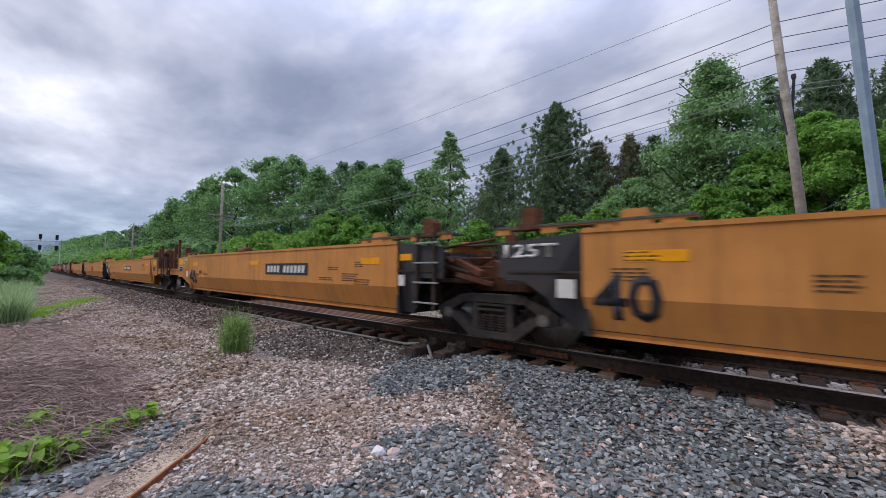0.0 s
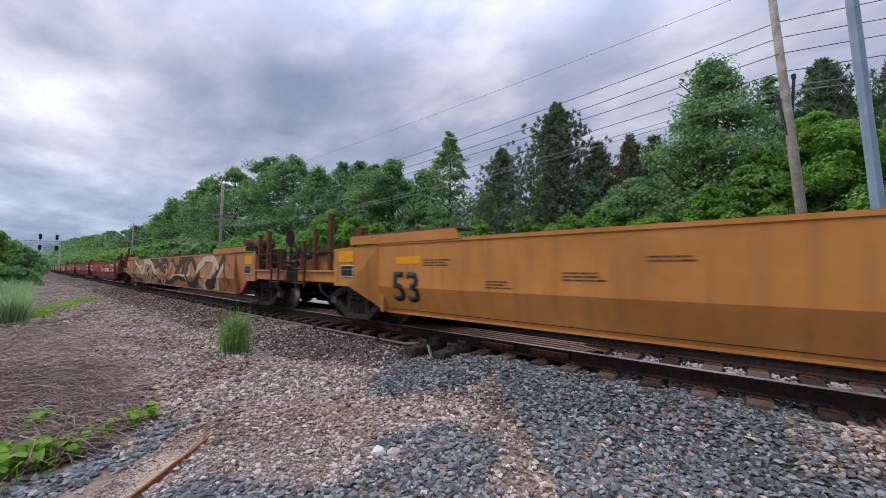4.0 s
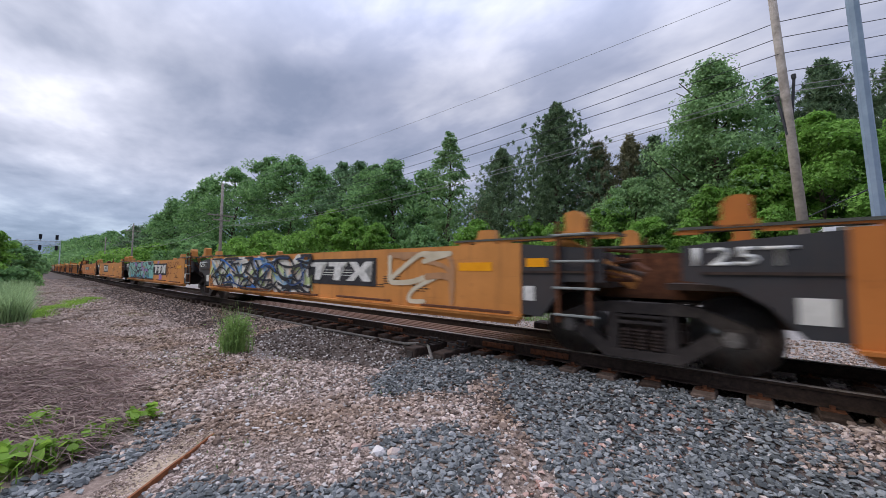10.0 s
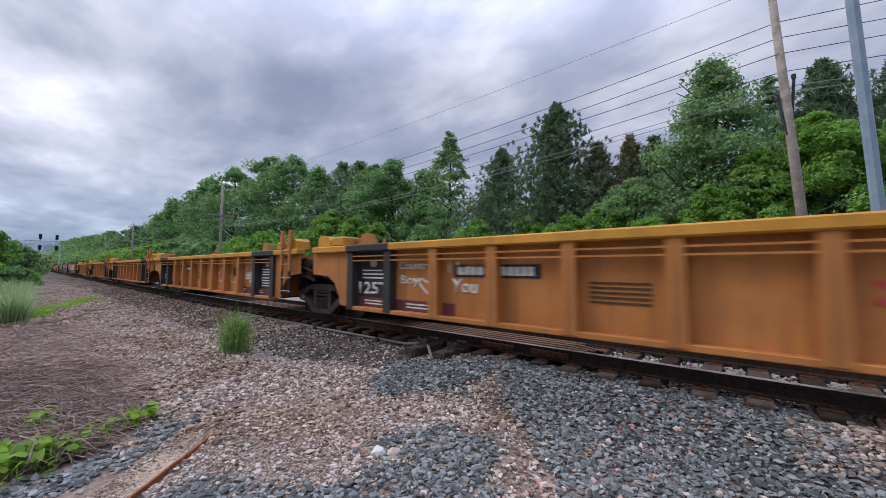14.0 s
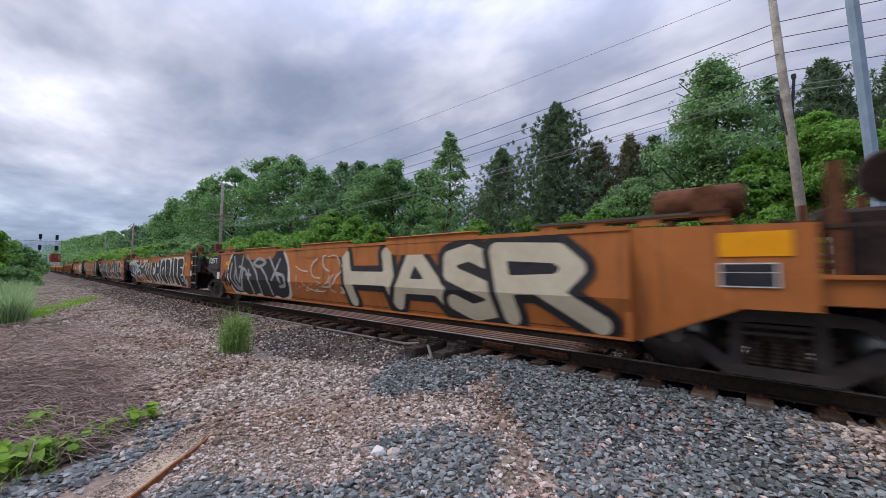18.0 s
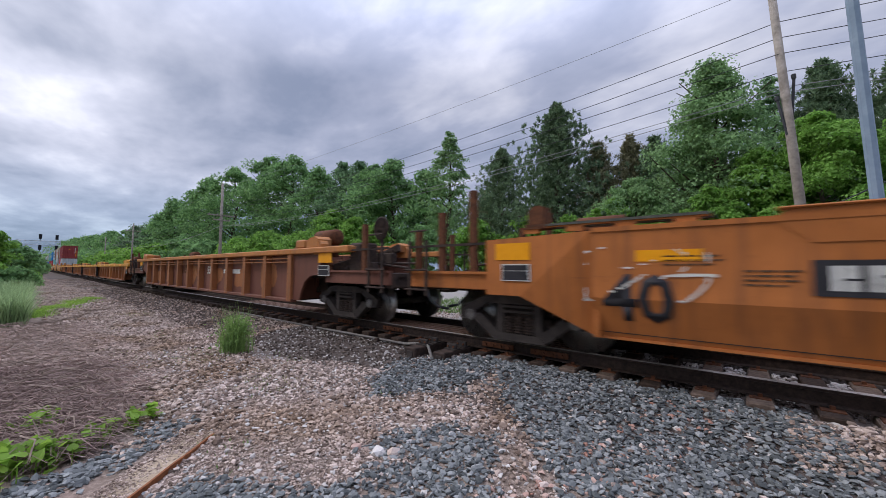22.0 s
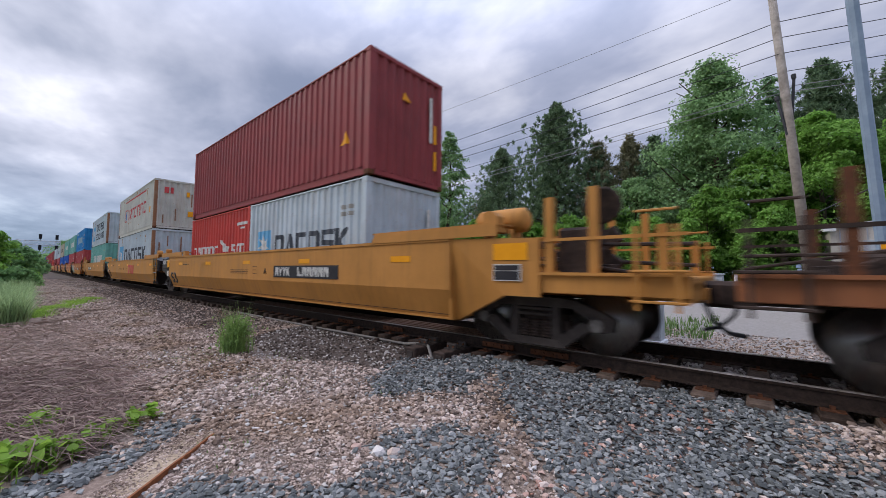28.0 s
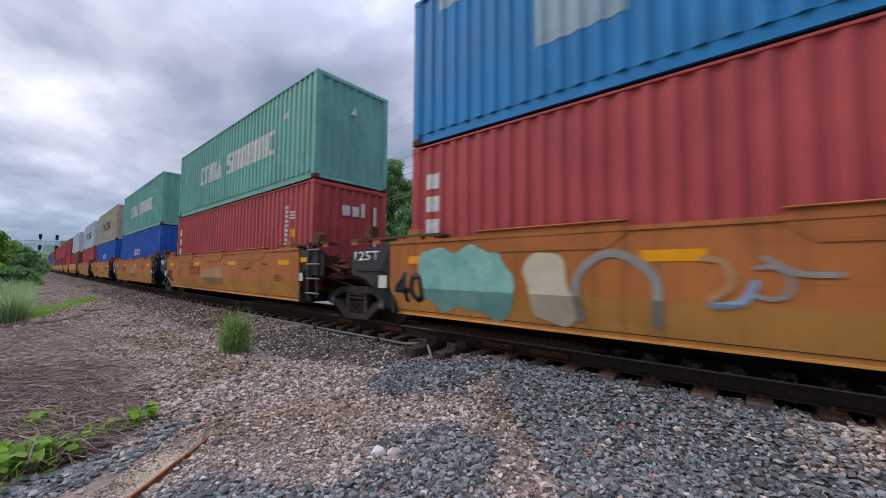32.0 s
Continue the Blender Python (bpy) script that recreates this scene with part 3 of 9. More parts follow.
def bogie(q):
    t = tagged(new("rail_bogie"), "grimy cast steel freight bogie with two wheelsets", "bogie", "bogies of the train")

    def frame_side(bm):
        y0, y1 = -0.075, 0.075
        # top chord, arms down to the axle boxes, spring seat with its sloping ties
        prism(bm, [(-0.66, 0.74), (-0.60, 0.64), (0.60, 0.64), (0.66, 0.74), (0.40, 0.775), (-0.40, 0.775)], y0 - 0.02, y1 + 0.02)
        for k in (-1, 1):
            prism(bm, [(k * 0.60, 0.75), (k * 0.56, 0.64), (k * 0.80, 0.50), (k * 0.80, 0.36), (k * 1.10, 0.36), (k * 1.13, 0.50), (k * 1.02, 0.58)], y0, y1)
            prism(bm, [(k * 0.86, 0.40), (k * 0.70, 0.47), (k * 0.33, 0.20), (k * 0.36, 0.10), (k * 0.46, 0.10)], y0 - 0.02, y1 + 0.02)
            prism(bm, [(k * 0.40, 0.16), (k * 0.37, 0.66), (k * 0.26, 0.66), (k * 0.26, 0.16)], y0, y1)
            box(bm, min(k * 0.79, k * 1.02), max(k * 0.79, k * 1.02), y0 - 0.03, y1 + 0.03, 0.34, 0.54, 0.02)
        prism(bm, [(-0.46, 0.08), (0.46, 0.08), (0.38, 0.19), (-0.38, 0.19)], y0 - 0.035, y1 + 0.035)
        for zz in (0.50, 0.58):
            box(bm, -0.26, 0.26, y0 - 0.015, y1 - 0.04, zz, zz + 0.045, 0.01)

    def springs(bm):
        prof = [(0.0, 0.19)]
        for k in range(6):
            prof += [(0.062, 0.195 + k * 0.042), (0.084, 0.21 + k * 0.042), (0.084, 0.218 + k * 0.042), (0.062, 0.233 + k * 0.042)]
        lathe(bm, prof + [(0.0, 0.45)], 10, Matrix.Rotation(math.pi / 2, 4, "X"))

    def bolster(bm):
        prism(bm, [(-0.20, 0.44), (0.20, 0.44), (0.24, 0.56), (0.20, 0.62), (-0.20, 0.62), (-0.24, 0.56)], -1.0, 1.0)
        rod(bm, (0, 0, 0.60), (0, 0, 0.78), 0.20, 14)
        box(bm, -0.24, 0.24, -0.80, 0.80, 0.22, 0.44)

    def wheelset_axle(bm):
        rod(bm, (0, -1.08, 0), (0, 1.08, 0), 0.075, 12)

    def wheel(bm):
        lathe(bm, [(0.0, -0.10), (0.12, -0.10), (0.14, -0.02), (0.30, -0.005), (0.345, -0.055), (0.425, -0.065)], 28)
        lathe(bm, [(0.452, 0.075), (0.34, 0.072), (0.30, 0.03), (0.14, 0.05), (0.12, 0.10), (0.0, 0.10)], 28)

    def tread(bm):
        lathe(bm, [(0.425, -0.065), (0.43, 0.03), (0.452, 0.045), (0.452, 0.075)], 28)

    def cap(bm):
        lathe(bm, [(0.0, -0.02), (0.085, -0.02), (0.105, 0.01), (0.105, 0.16), (0.0, 0.16)], 14)
        for k in range(3):
            a = k * 2.094
            rod(bm, (0.055 * math.cos(a), -0.035, 0.055 * math.sin(a)), (0.055 * math.cos(a), -0.015, 0.055 * math.sin(a)), 0.016, 6)

    for s in (-1, 1):
        piece("side_frame", "side_frame", frame_side, M["bogie"], t, pose(0, s * 1.0, 0))
        for sx in (-0.17, 0.0, 0.17):
            piece("coil_spring", "coil_spring", springs, M["dark_rust"], t, pose(sx, s * 1.02, 0), "", True)
    piece("bolster", "bolster", bolster, M["dark_rust"], t)
    for s in (-1, 1):
        piece("brake_beam", "brake_beam", lambda bm: (box(bm, -0.06, 0.06, -0.95, 0.95, 0.30, 0.44, 0.015), box(bm, -0.05, 0.08, -0.80, -0.66, 0.22, 0.52, 0.01), box(bm, -0.05, 0.08, 0.66, 0.80, 0.22, 0.52, 0.01)), M["dark_rust"], t, pose(s * 0.42, 0, 0) if s < 0 else pose(0.42, 0, 0, 0, 0, 180))
    for s in (-1, 1):
        ws = piece("wheelset", "axle", wheelset_axle, M["wheel"], t, pose(s * 0.89, 0, 0.43))
        for sy in (-1, 1):
            turn = Matrix.Translation((0, sy * 0.76, 0)) @ (Matrix() if sy < 0 else Matrix.Rotation(math.pi, 4, "Z"))
            piece("wheel", "wheel", wheel, M["wheel"], ws, turn, "", True)
            piece("tread", "tread", tread, M["tread"], ws, turn, "bright worn wheel tread", True)
            piece("bearing_cap", "bearing_cap", cap, M["cap"], ws, Matrix.Translation((0, sy * 1.09, 0)) @ (Matrix() if sy < 0 else Matrix.Rotation(math.pi, 4, "Z")))
        WHEELS.append((ws, s, q))
    KEYED.append((t, q))
    return t


def decal(parent, name, rects, material, prof, label="", lift=0.006, single=False):
    """Flat painted marks on the side sheet: rects are outlines (x, z); prof(z) is the sheet's lean."""
    if single:
        return [decal(parent, name, [r], material, prof, label, lift) for r in rects]
    bm = bmesh.new()
    for pts in rects:
        vs = [bm.verts.new((x, 0, z)) for x, z in pts]
        bm.faces.new(vs)
    ob = decal_mesh(parent, name, bm, material, prof, label, lift)
    if len(rects) > 1 and "lettering" in name:
        tagged(ob, label, kind="stuff")
    return ob


def decal_mesh(parent, name, bm, material, prof, label="", lift=0.006):
    zc = prof.crease
    bmesh.ops.triangulate(bm, faces=bm.faces)
    bmesh.ops.bisect_plane(bm, geom=bm.verts[:] + bm.edges[:] + bm.faces[:], plane_co=(0, 0, zc), plane_no=(0, 0, 1))
    for v in bm.verts:
        v.co.y = -SIDE_Y - lift + prof(v.co.z) + prof.recess
    bmesh.ops.triangulate(bm, faces=bm.faces)
    r = bmesh.ops.extrude_face_region(bm, geom=bm.faces[:])
    for v in r["geom"]:
        if isinstance(v, bmesh.types.BMVert):
            v.co.y += lift - 0.001
    bmesh.ops.recalc_face_normals(bm, faces=bm.faces)
    me = bpy.data.meshes.new(name)
    bm.to_mesh(me)
    bm.free()
    me.materials.append(material)
    ob = new(name, me)
    ob.parent = parent
    if label:
        tagged(ob, label)
    return ob


class Prof:
    """Shape of a side sheet across the car."""

    def __init__(self, crease, bottom, inset, recess=0.0, top=1.67):
        self.crease, self.bottom, self.inset, self.recess, self.zt = crease, bottom, inset, recess, top

    def __call__(self, z):
        return 0.0 if z >= self.crease or self.inset == 0 else self.inset * (self.crease - z) / (self.crease - self.bottom)


def rect(x, z, w, h, lean=0.0):
    return [(x, z), (x + w, z), (x + w + lean, z + h), (x + lean, z + h)]


TEXTS = {}


def text_bm(text, height, width=None):
    """Letters of the built-in font as flat faces in the x-z plane, from the origin."""
    if text not in TEXTS:
        cu = bpy.data.curves.new("letters", "FONT")
        cu.body, cu.resolution_u, cu.offset = text, 2, 0.022
        ob = new("letters", cu)
        TEXTS[text] = bpy.data.meshes.new_from_object(ob.evaluated_get(bpy.context.evaluated_depsgraph_get()))
        bpy.data.objects.remove(ob)
    bm = bmesh.new()
    bm.from_mesh(TEXTS[text])
    xs = [v.co.x for v in bm.verts]
    ys = [v.co.y for v in bm.verts]
    k = height / (max(ys) - min(ys))
    kx = k if width is None else width / (max(xs) - min(xs))
    for v in bm.verts:
        v.co = ((v.co.x - min(xs)) * kx, 0, (v.co.y - min(ys)) * k)
    return bm


def letters(parent, text, x, z, h, material, prof, label="", width=None, lift=0.010):
    bm = text_bm(text, h, width)
    for v in bm.verts:
        v.co.x += x
        v.co.z += z
    return decal_mesh(parent, "stencil", bm, material, prof, label, lift)


def blob(rng, cx, cz, w, h, n=14, rough=0.16):
    """A rounded uneven outline."""
    ph = [rng.uniform(0, 6.28) for _ in range(3)]
    pts = []
    for i in range(n):
        a = 2 * math.pi * i / n
        k = 1 + rough * (math.sin(2 * a + ph[0]) + 0.7 * math.sin(3 * a + ph[1]) + 0.4 * math.sin(5 * a + ph[2]))
        c, s = math.cos(a), math.sin(a)
        p = 0.62
        pts.append((cx + 0.5 * w * k * math.copysign(abs(c) ** p, c), cz + 0.5 * h * min(k, 1.08) * math.copysign(abs(s) ** p, s)))
    return pts


def clampz(pts, lo, hi):
    return [(x, min(max(z, lo), hi)) for x, z in pts]


# letter strokes in a unit box, for sprayed writing
STROKES = {
    "A": [[(0, 0), (0.5, 1), (1, 0)], [(0.2, 0.34), (0.8, 0.34)]],
    "B": [[(0, 0), (0, 1), (0.7, 0.95), (0.8, 0.74), (0.55, 0.53), (0, 0.53)], [(0.55, 0.53), (0.95, 0.3), (0.75, 0.03), (0, 0)]],
    "C": [[(1, 0.8), (0.6, 1), (0.15, 0.85), (0, 0.5), (0.15, 0.15), (0.6, 0), (1, 0.2)]],
    "D": [[(0, 0), (0, 1), (0.6, 0.95), (1, 0.6), (0.9, 0.2), (0.5, 0), (0, 0)]],
    "E": [[(1, 1), (0, 1), (0, 0), (1, 0)], [(0, 0.52), (0.8, 0.52)]],
    "G": [[(1, 0.85), (0.6, 1), (0.15, 0.85), (0, 0.5), (0.15, 0.15), (0.6, 0), (1, 0.12), (1, 0.45), (0.6, 0.45)]],
    "H": [[(0, 0), (0, 1)], [(1, 0), (1, 1)], [(0, 0.5), (1, 0.5)]],
    "I": [[(0.5, 0), (0.5, 1)]],
    "K": [[(0, 0), (0, 1)], [(1, 1), (0.1, 0.48), (1, 0)]],
    "M": [[(0, 0), (0, 1), (0.5, 0.4), (1, 1), (1, 0)]],
    "N": [[(0, 0), (0, 1), (1, 0), (1, 1)]],
    "O": [[(0.5, 1), (0.1, 0.8), (0, 0.5), (0.1, 0.2), (0.5, 0), (0.9, 0.2), (1, 0.5), (0.9, 0.8), (0.5, 1)]],
    "R": [[(0, 0), (0, 1), (0.75, 0.95), (0.9, 0.74), (0.7, 0.52), (0, 0.48)], [(0.45, 0.5), (1, 0)]],
    "S": [[(1, 0.85), (0.6, 1), (0.1, 0.9), (0.05, 0.65), (0.5, 0.5), (0.95, 0.35), (0.9, 0.1), (0.4, 0), (0, 0.15)]],
    "Z": [[(0, 1), (1, 1), (0, 0), (1, 0)]],
}


def flowing(pts, n=5):
    """A smooth line through the points."""
    p = [pts[0]] + list(pts) + [pts[-1]]
    out = []
    for a, b, c, d in zip(p[:-3], p[1:-2], p[2:-1], p[3:]):
        for k in range(n):
            u = k / n
            out.append(tuple(0.5 * (2 * b[i] + (c[i] - a[i]) * u + (2 * a[i] - 5 * b[i] + 4 * c[i] - d[i]) * u * u + (3 * b[i] - a[i] - 3 * c[i] + d[i]) * u ** 3) for i in (0, 1)))
    return out + [pts[-1]]


def sprayed(parent, name, lines, r, material, prof, lift, lo=None, hi=None, label="", cell=0.04, wave=0.0):
    """A film of paint within r of the lines, between the heights lo and hi."""
    lo, hi = prof.bottom + 0.02 if lo is None else lo, prof.zt - 0.02 if hi is None else hi
    x0, x1 = min(p[0] for l in lines for p in l) - r - 2 * cell, max(p[0] for l in lines for p in l) + r + 2 * cell
    za, zb = max(lo - cell, min(p[1] for l in lines for p in l) - r - 2 * cell), min(hi + cell, max(p[1] for l in lines for p in l) + r + 2 * cell)
    ka, kb = math.floor((za - prof.crease) / cell), math.ceil((zb - prof.crease) / cell)
    xs, zs = np.arange(x0, x1 + cell, cell), prof.crease + cell * np.arange(ka, kb + 1)
    gx, gz = np.meshgrid(xs, zs, indexing="ij")
    d = np.full(gx.shape, 9.0)
    for l in lines:
        for (xa, ya), (xb, yb) in zip(l[:-1], l[1:]):
            q = (xb - xa) ** 2 + (yb - ya) ** 2 + 1e-9
            u = np.clip(((gx - xa) * (xb - xa) + (gz - ya) * (yb - ya)) / q, 0, 1)
            d = np.minimum(d, np.hypot(gx - xa - u * (xb - xa), gz - ya - u * (yb - ya)))
    d = d - r + wave * (np.sin(5.3 * gx + 2 * gz) + 0.6 * np.sin(11.7 * gx - 7 * gz))
    d = np.maximum(d, np.maximum(lo - gz, gz - hi))
    vs, fs = [], []

    def face(pts):
        fs.append(tuple(range(len(vs), len(vs) + len(pts))))
        vs.extend((x, -SIDE_Y - lift + prof(z) + prof.recess, z) for x, z in pts)
    full = (d[:-1, :-1] < 0) & (d[1:, :-1] < 0) & (d[:-1, 1:] < 0) & (d[1:, 1:] < 0)
    some = ((d[:-1, :-1] < 0) | (d[1:, :-1] < 0) | (d[:-1, 1:] < 0) | (d[1:, 1:] < 0)) & ~full
    for j in range(full.shape[1]):
        i = 0
        while i < full.shape[0]:
            if full[i, j]:
                k = i
                while k < full.shape[0] and full[k, j]:
                    k += 1
                face([(xs[i], zs[j]), (xs[k], zs[j]), (xs[k], zs[j + 1]), (xs[i], zs[j + 1])])
                i = k
            i += 1
    for i, j in zip(*np.nonzero(some)):
        ring = [(i, j), (i + 1, j), (i + 1, j + 1), (i, j + 1)]
        pts = []
        for a, b in zip(ring, ring[1:] + ring[:1]):
            da, db = d[a], d[b]
            if da < 0:
                pts.append((xs[a[0]], zs[a[1]]))
            if (da < 0) != (db < 0):
                u = da / (da - db)
                pts.append((xs[a[0]] + u * (xs[b[0]] - xs[a[0]]), zs[a[1]] + u * (zs[b[1]] - zs[a[1]])))
        if len(pts) > 2:
            face(pts)
    me = bpy.data.meshes.new(name)
    me.from_pydata(vs, [], fs)
    me.materials.append(material)
    ob = new(name, me)
    ob.parent = parent
    return tagged(ob, label) if label else ob


def bubble(parent, word, spans, z0, z1, prof, fill, rim, r, edge, lift=0.008, low=None, lean=0.0, bend_amt=0.0):
    """Fat sprayed letters, each with its rim; spans are (from, to) along the car, low = (paint, height) of a second tone."""
    for k, (ch, (xa, xb)) in enumerate(zip(word, spans)):
        dz = bend_amt * math.sin(k * 1.9)
        lines = [[(xa + r + (xb - xa - 2 * r) * p + lean * q, z0 + dz + r + (z1 - z0 - 2 * r) * q) for p, q in l] for l in STROKES[ch]]
        if rim:
            sprayed(parent, "letter_rim", lines, r + edge, rim, prof, lift + 0.0026 * k, label="rim of a sprayed letter")
        top = lift + 0.0013 + 0.0026 * k
        if low:
            sprayed(parent, "letter_fill", lines, r, fill, prof, top, lo=low[1], label="sprayed letter")
            sprayed(parent, "letter_base", lines, r, low[0], prof, top, hi=low[1], label="second tone of a sprayed letter")
        else:
            sprayed(parent, "letter_fill", lines, r, fill, prof, top, label="sprayed letter")


LOOPS = [
    [(0.05, 0.80), (0.02, 0.45), (0.10, 0.14), (0.20, 0.08)], [(0.13, 0.66), (0.11, 0.35), (0.18, 0.12), (0.25, 0.35), (0.27, 0.66), (0.20, 0.72)], [(0.10, 1.0), (0.19, 0.30), (0.28, 1.0)],
    [(0.24, 0.70), (0.33, 0.62), (0.39, 0.35), (0.41, 0.02)], [(0.34, 0.52), (0.43, 0.50)], [(0.385, 0.64), (0.39, 0.36)], [(0.36, 1.0), (0.45, 0.76), (0.54, 0.48), (0.55, 0.02)],
    [(0.47, 0.80), (0.57, 0.92), (0.68, 0.82), (0.57, 0.72), (0.47, 0.80)], [(0.60, 0.70), (0.70, 0.45), (0.73, 0.05)], [(0.74, 0.95), (0.90, 0.35)], [(0.90, 0.88), (0.78, 0.40)], [(0.86, 0.55), (0.95, 0.50), (0.96, 0.30), (0.88, 0.25)],
]


def loop_tag(parent, x0, x1, prof):
    """A black field with pale looping lines."""
    core = [[(x0 + 0.62, 1.0), (x1 - 0.62, 0.98)], [(x0 + 0.7, 1.15), (x1 - 0.75, 1.2)]]
    sprayed(parent, "spray_rim", core, 0.70, M["pale_spray"], prof, 0.006, label="pale edge of a black sprayed field", wave=0.03)
    sprayed(parent, "spray_field", core, 0.60, M["ink"], prof, 0.010, label="black sprayed field", wave=0.03)
    for k, l in enumerate(LOOPS):
        sprayed(parent, "spray_line", [flowing([(x0 + 0.1 + (x1 - x0 - 0.2) * p, 0.40 + 1.15 * q) for p, q in l])], 0.045, M["pale_grey_spray"], prof, 0.014 + 0.0006 * k)


def swirls(parent, seed, x0, x1, z0, z1, material, prof, n, r, lift=0.024, long=1.2):
    """Free sweeping spray strokes, some of them hooked."""
    rng = random.Random(seed)
    for k in range(n):
        x, z, a = rng.uniform(x0, x1), rng.uniform(z0, z1), rng.uniform(-0.9, 0.9) + rng.choice((0, math.pi))
        pts = [(x, z)]
        turn = rng.uniform(-0.9, 0.9)
        for _ in range(rng.randint(3, 5)):
            ln = long * rng.uniform(0.18, 0.40)
            x, z = min(max(x + math.cos(a) * ln, x0), x1), min(max(z + math.sin(a) * ln * 0.8, z0), z1)
            pts.append((x, z))
            a += turn
        sprayed(parent, "spray_line", [flowing(pts)], r * rng.uniform(0.7, 1.3), material if not isinstance(material, list) else material[k % len(material)], prof, lift + 0.0005 * k)


PAINTED = ("letter_", "spray_", "slab", "name_panel", "panel_stripe", "number_panel", "lettering", "yellow_patch", "red_patch")


def lay_paint(t, q):
    """Slide the painted pieces of a car so that their middle lies at q along the train."""
    mid = next(e[1] for e in KEYED if e[0] == t)
    for o in t.children:
        if o.name.startswith(PAINTED):
            o.location.x += q - mid


def slab_name(parent, x, z, w, h, material, prof, lift):
    """Three pale slab shapes with bars between them."""
    u = w / 3.12
    for k in range(2):
        a = x + k * u * 1.02
        decal(parent, "slab", [[(a, z + h), (a + 0.98 * u, z + h), (a + 0.93 * u, z + 0.76 * h), (a + 0.66 * u, z + 0.76 * h), (a + 0.58 * u, z), (a + 0.25 * u, z), (a + 0.33 * u, z + 0.76 * h), (a + 0.02 * u, z + 0.76 * h)]], material, prof, "slab-shaped emblem block", lift)
    a = x + 2.0 * u
    decal(parent, "slab", [[(a + 0.05 * u, z + h), (a + 0.42 * u, z + h), (a + 0.56 * u, z + 0.68 * h), (a + 0.78 * u, z + h), (a + 1.12 * u, z + h), (a + 0.74 * u, z + 0.5 * h), (a + 1.06 * u, z), (a + 0.68 * u, z), (a + 0.50 * u, z + 0.33 * h), (a + 0.28 * u, z), (a - 0.06 * u, z), (a + 0.34 * u, z + 0.5 * h)]], material, prof, "waisted emblem block", lift)


def scribble(parent, seed, x0, x1, z0, z1, material, prof, strokes=14, width=0.05, lift=0.012):
    """Thin sprayed strokes: bent ribbons."""
    rng = random.Random(seed)
    bm = bmesh.new()
    for _ in range(strokes):
        x, z = rng.uniform(x0, x1), rng.uniform(z0, z1)
        a, da = rng.uniform(0, 6.28), rng.uniform(-0.5, 0.5)
        prev = None
        for k in range(rng.randint(5, 10)):
            nx, nz = -math.sin(a) * width / 2, math.cos(a) * width / 2
            p = (bm.verts.new((x + nx, 0, z + nz)), bm.verts.new((x - nx, 0, z - nz)))
            if prev:
                bm.faces.new((prev[0], prev[1], p[1], p[0]))
            prev = p
            x, z = x + math.cos(a) * 0.16, z + math.sin(a) * 0.16
            a += da + rng.uniform(-0.25, 0.25)
            if not (x0 < x < x1):
                a = math.pi - a
            if not (z0 < z < z1):
                a, da = -a, -da
                z = min(max(z, z0), z1)
    return tagged(decal_mesh(parent, "spray_line", bm, material, prof, lift=lift), kind="stuff")


def shards(parent, seed, x0, x1, z0, z1, mats, prof, count=14, lift=0.008):
    """Angular sprayed shapes in several colours."""
    rng = random.Random(seed)
    for i in range(count):
        cx, cz = x0 + (x1 - x0) * (i + 0.5) / count, rng.uniform(z0 + 0.25 * (z1 - z0), z1 - 0.25 * (z1 - z0))
        w, h = (x1 - x0) / count * rng.uniform(0.9, 1.7), (z1 - z0) * rng.uniform(0.35, 0.75)
        s = rng.uniform(-0.3, 0.3)
        pts = [(cx - w / 2 + s, cz + h / 2), (cx - w * 0.1, cz + h * 0.15), (cx + w / 2 + s, cz + h / 2 * rng.uniform(0.3, 1)), (cx + w / 2 - s, cz - h / 2), (cx + w * 0.05, cz - h * 0.1), (cx - w / 2 - s, cz - h / 2 * rng.uniform(0.4, 1))]
        pts = clampz(pts, max(z0, prof.bottom + 0.02), z1)
        decal(parent, "spray_shape", [pts], mats[i % len(mats)], prof, lift=lift + 0.0006 * (i % 6))


KINDS = {
    # top, crease, bottom, inset
    "folded": dict(top=1.67, crease=0.84, bottom=0.35, inset=0.19),
    "flat": dict(top=1.55, crease=0.60, bottom=0.52, inset=0.0),
    "ribbed": dict(top=1.67, crease=0.60, bottom=0.38, inset=0.0, sill=(1.53, 1.67)),
    "low_ribbed": dict(top=1.46, crease=0.60, bottom=0.36, inset=0.0, sill=(1.26, 1.46)),
}


